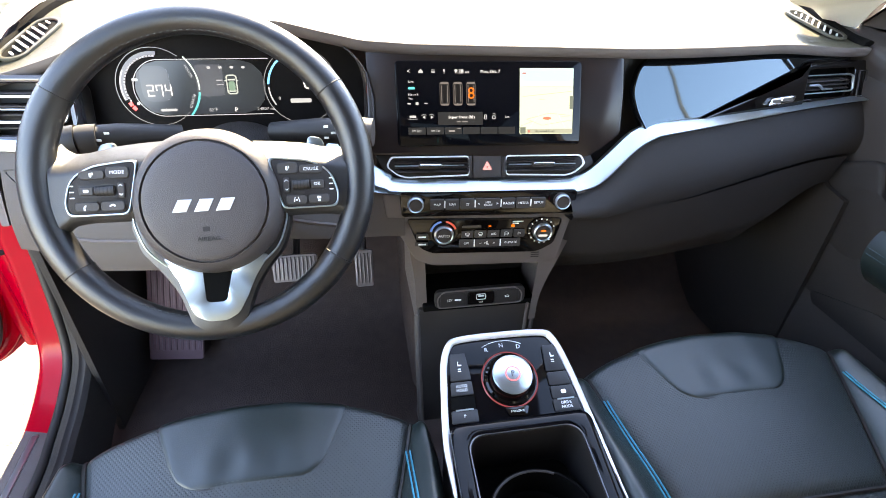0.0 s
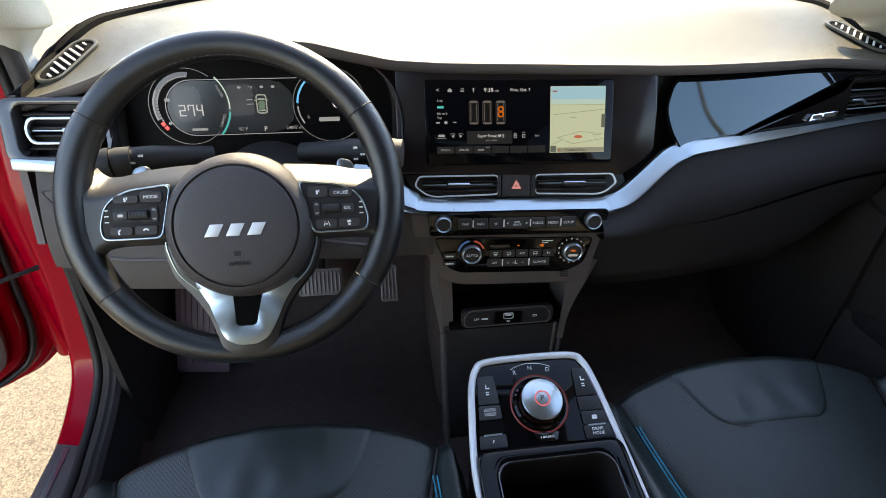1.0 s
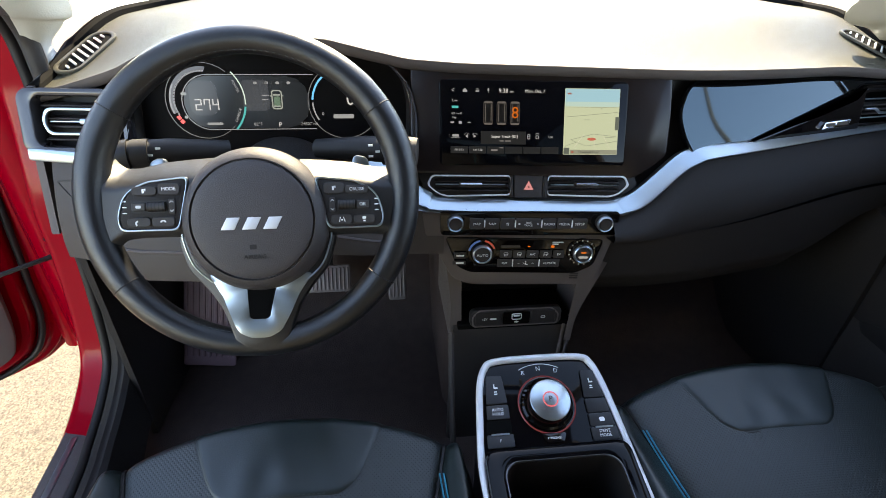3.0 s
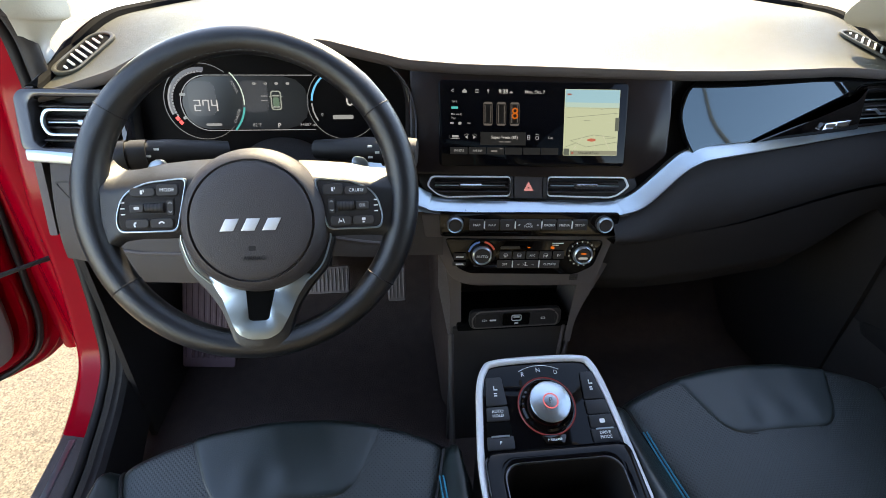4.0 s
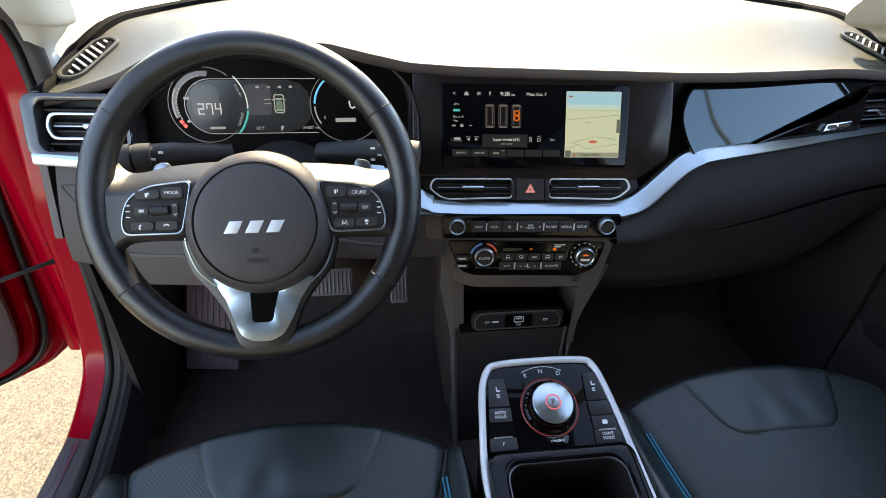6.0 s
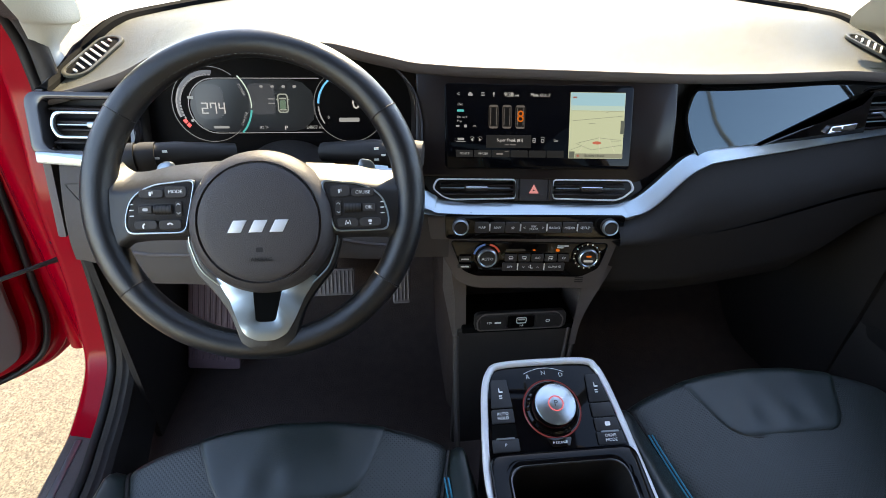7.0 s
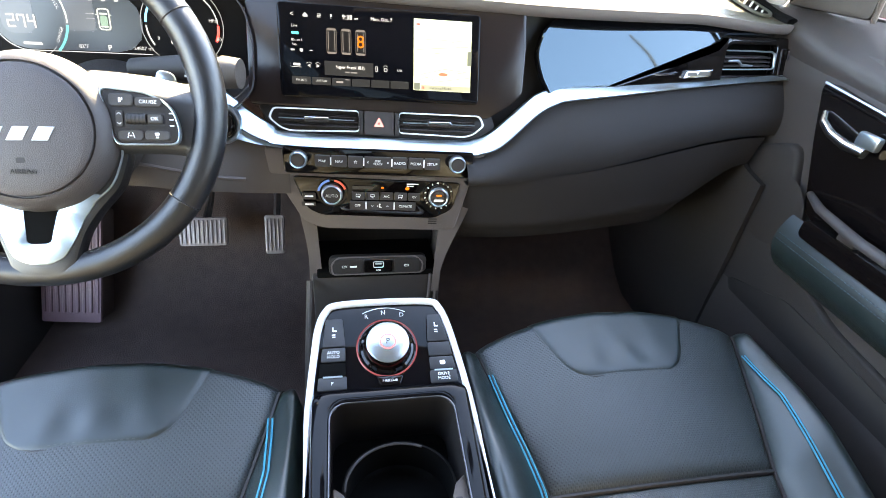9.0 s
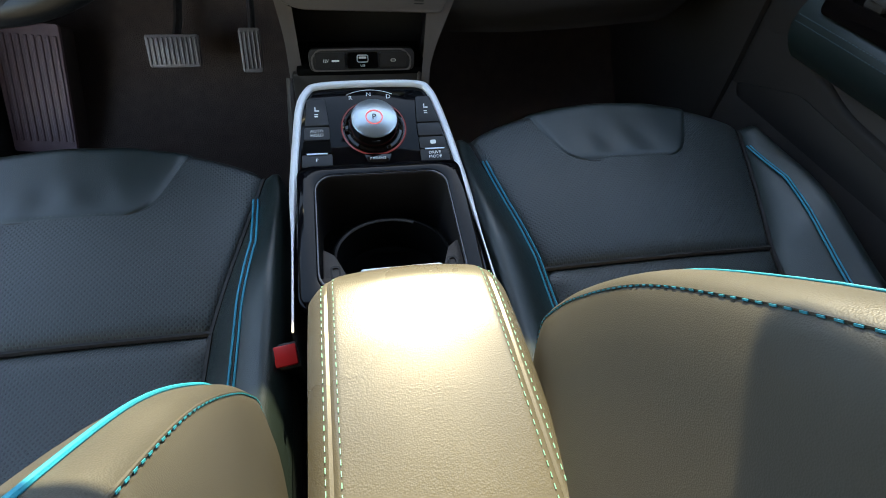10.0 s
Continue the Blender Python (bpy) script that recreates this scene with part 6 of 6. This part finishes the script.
letters("P RELEASE", 0.0042, WHITE, rel, SLOPE @ pose(0.001, -0.0445, 0.0033))


def console_key(pts, word, mark=False):
    k = part("key", prism(rounded(pts, 0.002, 2), 0.003, 0.0008, SLOPE @ pose(0, 0, -0.0004)), KEY, console, "grey soft-touch key")
    cx, cy = sum(p[0] for p in pts) / 4, sum(p[1] for p in pts) / 4
    if word:
        letters(word, 0.0056, WHITE, k, SLOPE @ pose(cx, cy, 0.0029))
    elif mark:
        part("mark", joined([slab(cx - 0.0025, cx + 0.002, cy - 0.007, cy - 0.0055, SLOPE, 0.0004, 0, z=0.0026), slab(cx - 0.0025, cx + 0.002, cy - 0.004, cy - 0.0025, SLOPE, 0.0004, 0, z=0.0026), slab(cx - 0.002, cx - 0.0005, cy + 0.001, cy + 0.0075, SLOPE, 0.0004, 0, 0.0006, z=0.0026), slab(cx - 0.0005, cx + 0.0035, cy + 0.001, cy + 0.003, SLOPE, 0.0004, 0, 0.0006, z=0.0026)]), WHITE, k)
    return k


for s in (-1, 1):
    c = lambda x0, x1, x2, x3, y0, y1: [(s * x0, y0), (s * x1, y0), (s * x2, y1), (s * x3, y1)][::(1 if s > 0 else -1)]
    sh = 0.0 if s < 0 else 0.0035
    console_key(c(0.053, 0.0815, 0.0775 - sh, 0.056, 0.0045, 0.043), "", True)
    console_key(c(0.053, 0.0835, 0.082, 0.053, -0.0155, 0.0030), "AUTO\nHOLD" if s < 0 else "")
    if s < 0:
        part("brake_well", prism(c(0.053, 0.086, 0.084, 0.053, -0.0335, -0.017), 0.001, 0, SLOPE @ pose(0, 0, 0.0012)), VOID, console)
        k = console_key(c(0.052, 0.0875, 0.0865, 0.052, -0.0515, -0.035), "P")
        part("bright_lip", slab(-0.081, -0.057, -0.0362, -0.034, SLOPE, 0.001, 0.0003, z=0.0028), SATIN, k)
    else:
        k = console_key(c(0.053, 0.0855, 0.084, 0.053, -0.0335, -0.017), "")
        part("mark", slab(0.066, 0.073, -0.028, -0.0225, SLOPE, 0.0004, 0, z=0.0026), WHITE, k)
        k = console_key(c(0.052, 0.0875, 0.0865, 0.052, -0.0515, -0.035), "DRIVE\nMODE")
        part("bright_lip", slab(0.058, 0.082, -0.0362, -0.034, SLOPE, 0.001, 0.0003, z=0.0028), SATIN, k)

# ---- armrest ----
MINT = material("mint_thread", (0.12, 0.34, 0.27), 0.7)
arm = thing("armrest", "padded black leather armrest, coloured pale for the sun on it, with stitched seams", "armrest")


def arm_z(x, v):
    """Height of the pad at x (-1 to 1) across and v back."""
    e = max(0.0, abs(x) - 0.72) / 0.28
    f = max(0.0, 0.10 - v) / 0.10
    seam = 0.0022 * math.exp(-((abs(x) - 0.80) / 0.022) ** 2)
    return 0.476 - 0.020 * e * e - 0.016 * f ** 2.2 - 0.011 * (max(0.0, 0.27 - v) / 0.27) ** 2 - seam + 0.0025 * (1 - x * x)


def arm_xy(x, v):
    f = max(0.0, 0.07 - v) / 0.07
    return 0.005 + x * (0.084 - 0.010 * f * f), 0.191 - 0.36 * v - 0.008 * x * x


def arm_top(u, v):
    x = 2 * u - 1
    a = arm_xy(x, v)
    return (a[0], a[1], arm_z(x, v))


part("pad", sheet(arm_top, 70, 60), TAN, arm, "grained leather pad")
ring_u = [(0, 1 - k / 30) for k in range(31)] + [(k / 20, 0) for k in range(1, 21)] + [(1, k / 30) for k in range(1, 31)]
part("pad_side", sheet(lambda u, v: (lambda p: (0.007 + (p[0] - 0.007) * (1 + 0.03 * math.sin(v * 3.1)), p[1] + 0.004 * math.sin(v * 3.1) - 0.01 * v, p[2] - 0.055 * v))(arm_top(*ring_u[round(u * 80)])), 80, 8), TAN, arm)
for s in (-1, 1):
    for d in (-0.058, 0.058):
        stitches([(*arm_xy(s * 0.80 + d, 0.05 + 0.95 * k / 60), arm_z(s * 0.80 + d, 0.05 + 0.95 * k / 60) + 0.0006) for k in range(61)], 0.0036, 0.0016, 0.00045, "stitching", MINT, arm)
part("lid_body", block(0.150, 0.33, 0.05, (0.007, 0.005, 0.395), bevel=0.008), PLASTIC, arm)


# ---- doors ----
rdoor = thing("door_1", "closed passenger door with black trim and teal stitching", "car door", kind="structure")


def rx(y, z):
    return 0.668 + 0.03 * smooth((z - 0.75) / 0.1) - 0.02 * smooth((0.52 - z) / 0.2)


part("door_card", sheet(lambda u, v: (rx(0.78 - 1.2 * u, 0.20 + 0.60 * v), 0.78 - 1.2 * u, 0.20 + 0.60 * v), 20, 30, 0.02), PLASTIC, rdoor, "black door lining")


RIDGE = [(-0.4, 0.770), (0.3, 0.772), (0.50, 0.780), (0.646, 0.798), (0.79, 0.828), (0.86, 0.836)]


def belt(u, v):
    """The door's top: up the inner face, over a soft ridge, and on to the window."""
    y = 0.85 - 1.25 * u
    z = along(RIDGE, y)
    q = [(0, 0.690, z - 0.10), (0.15, 0.675, z - 0.055), (0.3, 0.666, z - 0.018), (0.38, 0.667, z - 0.008), (0.46, 0.671, z - 0.002), (0.55, 0.677, z + 0.003), (1, 0.722, 0.838)]
    return (along([(a, x) for a, x, _ in q], v), y, along([(a, h) for a, _, h in q], v))


part("door_top", sheet(belt, 40, 40), PLASTIC, rdoor, "soft black door top")
on_door = Matrix(((0, 0, -1, 0.668), (-1, 0, 0, 0), (0, 1, 0, 0), (0, 0, 0, 1)))     # x back along the door, y up, z into the cabin
well = [(-0.618, 0.752), (-0.595, 0.757), (-0.30, 0.715), (-0.26, 0.66), (-0.28, 0.56), (-0.40, 0.565), (-0.525, 0.566), (-0.545, 0.58), (-0.59, 0.68)]
part("handle_panel", prism(rounded(well, 0.012), 0.006, 0.002, on_door), PIANO, rdoor, "glossy black handle panel")
part("panel_edge", tube([on_door @ Vector((*p, 0.007)) for p in ((-0.612, 0.755), (-0.50, 0.744), (-0.30, 0.716))], 0.0018, 8), SATIN, rdoor, "thin bright edge")
handle = part("handle", tube([on_door @ Vector(p) for p in ((-0.588, 0.718, 0.008), (-0.575, 0.708, 0.018), (-0.55, 0.699, 0.023), (-0.52, 0.694, 0.024), (-0.49, 0.694, 0.022))], [0.004, 0.0055, 0.0065, 0.0075, 0.0075], 12), CHROME, rdoor, "chrome door handle")
part("lock_knob", block(0.012, 0.034, 0.020, (0.646, 0.492, 0.711), (0, 0, 0), 0.004), SATIN, handle)
part("grip", tube([on_door @ Vector(p) for p in ((-0.545, 0.605, 0.01), (-0.50, 0.602, 0.03), (-0.42, 0.598, 0.04), (-0.30, 0.596, 0.04))], [0.005, 0.007, 0.008, 0.008], 12, flat=0.6), PLASTIC, rdoor, "dark door grip")
sw = part("switch_plate", prism(round_rect(0.30, 0.030, 0.010, 4, -0.36, 0.566), 0.03, 0.003, on_door @ pose(0, 0, 0.006)), PIANO, rdoor, "glossy window switch plate")
part("window_switch", block(0.014, 0.030, 0.010, (0.642, 0.44, 0.585), bevel=0.003), PLASTIC, sw)
rest = part("arm_pad", sheet(lambda u, v: (0.668 - 0.040 * math.sin(math.pi * (0.08 + 0.80 * v)) ** 0.7, 0.548 - 0.85 * u - 0.02 * v, 0.565 - 0.085 * v), 24, 14), LEATHER, rdoor, "leather arm pad")
for k in (0.30, 0.40):
    stitches([(0.668 - 0.0405 * math.sin(math.pi * (0.08 + 0.80 * k)) ** 0.7 - 0.001, 0.542 - 0.8 * i / 40 - 0.02 * k, 0.565 - 0.085 * k) for i in range(41)], 0.004, 0.002, 0.0008, "stitching", FAINT, rest)
SP = [(-0.70, 0.62), (-0.60, 0.665), (-0.535, 0.50), (-0.40, 0.455), (-0.10, 0.43), (0.2, 0.42), (0.2, 0.25), (-0.70, 0.25), (-0.79, 0.36), (-0.79, 0.50)]
part("lower_panel", prism(rounded(SP, 0.03), 0.014, 0.008, on_door, 3), GRAIN, rdoor, "moulded lower door panel with pocket")
part("speaker", lathe([(0, 0.0012), (0.056, 0.0012), (0.062, 0.0)], 40, on_door @ pose(-0.592, 0.552, 0.0138)), GRAIN, rdoor, "round speaker cover")
part("pocket", prism(rounded([(-0.612, 0.395), (-0.48, 0.44), (-0.20, 0.42), (-0.20, 0.30), (-0.53, 0.31)], 0.015), 0.004, 0.001, on_door @ pose(0, 0, 0.012)), DARK, rdoor, "dark door pocket")

CORNER = [(-0.80, 0.834), (-0.632, 0.838), (-0.632, 0.985), (-0.71, 0.920), (-0.772, 0.862)]
part("mirror_corner", prism(rounded(CORNER, 0.01), 0.014, 0.005, on_door @ pose(0, 0, -0.048)), PLASTIC, rdoor, "black mirror corner trim")
part("window_channel", tube([(0.706, 0.628, 0.836), (0.700, 0.628, 0.92), (0.690, 0.62, 0.985)], 0.004, 8), COLUMN, rdoor, "grey window channel")
part("window_lip", tube([(0.728, 0.80, 0.838), (0.728, 0.4, 0.835), (0.728, -0.1, 0.83)], 0.006, 8), RUBBER, rdoor, "rubber lip of the side window")
wing = part("wing_mirror", block(0.22, 0.11, 0.15, (0.93, 0.735, 0.935), (0, 0, -12), 0.04, 4), RED, rdoor, "red outside mirror housing")
part("mirror_foot", block(0.17, 0.10, 0.08, (0.84, 0.72, 0.852), (0, -12, -10), 0.02, 3), PLASTIC, wing)
part("outer_skin", block(0.03, 1.25, 0.30, (0.755, 0.18, 0.690), bevel=0.012), RED, rdoor, "red outer skin of the door")

ldoor = thing("door_2", "open driver's door with red inner edge and black lining", "car door", kind="structure")
hinge = pose(-0.845, 0.905, 0, 0, 0, -55)
sub = lambda nm, bm, mat, lb="": setattr(part(nm, bm, mat, ldoor, lb), "matrix_world", hinge)


SWEEP = spline([(0, -0.030, 0.90), (0, -0.045, 0.70), (0, -0.058, 0.515), (0, -0.069, 0.378), (0, -0.077, 0.294), (0, -0.099, 0.232), (0, -0.138, 0.203), (0, -0.20, 0.191), (0, -0.40, 0.186), (0, -0.98, 0.186)], 10)


def sweep_at(i, d, x):
    """A point beside the door's seal line: d outwards from it in the door's plane, x towards the cabin."""
    p, a, b = SWEEP[i], SWEEP[max(0, i - 1)], SWEEP[min(len(SWEEP) - 1, i + 1)]
    t = (b - a).normalized()
    n = Vector((0, -t.z, t.y))              # towards the hinges and the door's lower edge
    reach = 1.0 - 0.50 * smooth((-0.07 - p.y) / 0.11) if d > 0 else 1.0
    return (x, p.y + n.y * d * reach, p.z + n.z * d * reach)


PRESSED = [(0, 0.082, -0.100), (0.12, 0.082, -0.062), (0.18, 0.070, -0.055), (0.26, 0.063, -0.034), (0.32, 0.055, -0.030), (0.40, 0.050, -0.028), (0.45, 0.044, -0.016), (0.56, 0.026, -0.012), (0.62, 0.017, -0.004), (0.68, 0.006, -0.004), (0.72, -0.002, -0.010), (0.77, -0.008, 0.004), (0.84, -0.018, 0.014), (0.92, -0.030, 0.016), (1.0, -0.046, 0.006)]


def pressed(u, v):
    """The pressed inner sheet: hinge face, a fold, the seal's channel and a rounded rib."""
    return sweep_at(round(v * (len(SWEEP) - 1)), along([(a, d) for a, d, _ in PRESSED], u), along([(a, x) for a, _, x in PRESSED], u))


sub("inner_sheet", sheet(pressed, 50, len(SWEEP) - 1), RED, "red pressed inner sheet")
sub("door_skin", block(0.02, 1.05, 0.70, (-0.105, -0.52, 0.53), bevel=0.006), RED)
sub("seal", tube([sweep_at(i, 0.004, 0.002) for i in range(len(SWEEP))], 0.0062, 10), RUBBER, "black rubber door seal")
edge_line = [sweep_at(i, -0.040, 0.0)[1:] for i in range(4, len(SWEEP), 2)]
sub("door_lining", prism([(-y, z) for y, z in edge_line] + [(0.98, 0.88), (0.09, 0.88)], 0.045, 0.012, Matrix(((0, 0, 1, 0.0), (-1, 0, 0, 0), (0, 1, 0, 0), (0, 0, 0, 1)))), LOWER, "dark door lining")
for z in (0.318, 0.69):
    sub("door_hinge", joined([block(0.060, 0.030, 0.020, (-0.040, -0.014, z), (0, 0, -18), 0.006, 3), block(0.026, 0.040, 0.034, (-0.012, 0.004, z - 0.004), (0, 0, 10), 0.008, 3), lathe([(0, 0.024), (0.008, 0.024), (0.009, 0.0), (0.009, -0.024), (0, -0.024)], 12, pose(-0.028, 0.014, z))]), RED, "red painted hinge")
    for k in (-0.012, 0.012):
        sub("bolt", lathe([(0.0, 0.008), (0.007, 0.008), (0.008, 0.0)], 6, pose(-0.006, 0.004 + k, z - 0.004, 0, 90)), RED)
for y, z in ((-0.034, 0.262), (-0.052, 0.216), (-0.030, 0.46)):
    sub("drain_hole", lathe([(0, 0.001), (0.007, 0.001), (0.0075, 0.0)], 14, pose(-0.0260, y + 0.012, z, 0, 78)), DARK)
part("check_strap", tube([(-0.745, 0.80, 0.490), (-0.775, 0.76, 0.495), (-0.83, 0.72, 0.490), (-0.90, 0.70, 0.487)], [0.007, 0.004, 0.004, 0.004], 6), DARK, ldoor, "black door check strap")
post = thing("hinge_post", "red painted hinge post of the door opening", "car body", kind="structure")
part("post", sheet(lambda u, v: (-0.69 - 0.17 * u, 0.80 + 0.07 * smooth(u) + 0.03 * math.sin(u * 6.0), 0.10 + 0.76 * v), 24, 20), RED, post)
part("fender", block(0.03, 0.6, 0.48, (-0.885, 1.18, 0.43), bevel=0.01), RED, post, "red front wing")
part("wiring_boot", tube([(-0.765 - 0.02 * i / 24, 0.825 + 0.012 * math.sin(i * 0.2), 0.56 - 0.06 * i / 24) for i in range(25)], [0.013 if i % 2 else 0.010 for i in range(25)], 12), RUBBER, post, "black ribbed wiring boot")

# unseen rear-view mirror under the roof, sized and placed to shade the passenger's backrest
mir = thing("mirror_blocker", "unseen black rear-view mirror, added to shade the passenger's backrest", "mirror", pose(0.07, 0.44, 1.10))
part("housing", block(0.26, 0.03, 0.085, (0, 0, 0), (8, 0, 0), 0.014), PLASTIC, mir)
part("stem", tube([(0, 0.01, 0.03), (0, 0.07, 0.11)], 0.01, 8), PLASTIC, mir)

# rear bench, plain, behind the camera
bench = thing("rear_bench", "plain black rear bench seat", "car seat")
part("seat", block(1.2, 0.5, 0.18, (0, -0.95, 0.33), (4, 0, 0), 0.05, 4), LEATHER, bench)
part("backrest", block(1.2, 0.14, 0.6, (0, -1.25, 0.68), (-20, 0, 0), 0.05, 4), LEATHER, bench)

# a bare trunk beyond the parking lot, mirrored in the glossy panel
BARK = material("bark", (0.09, 0.075, 0.06), 0.9, grain=1.0, scale=40, stain=0.4, stain_scale=6)
tree = thing("tree", "tall bare tapering tree trunk beyond the parking lot", "tree", pose(17.1, -10.25, -0.24))
part("trunk", tube([(0.20 * math.sin(i * 0.7), 0.16 * math.sin(i * 0.9 + 1), 15.6 * i / 24) for i in range(25)], [0.16 - 0.12 * (i / 24) ** 1.4 for i in range(25)], 12), BARK, tree)
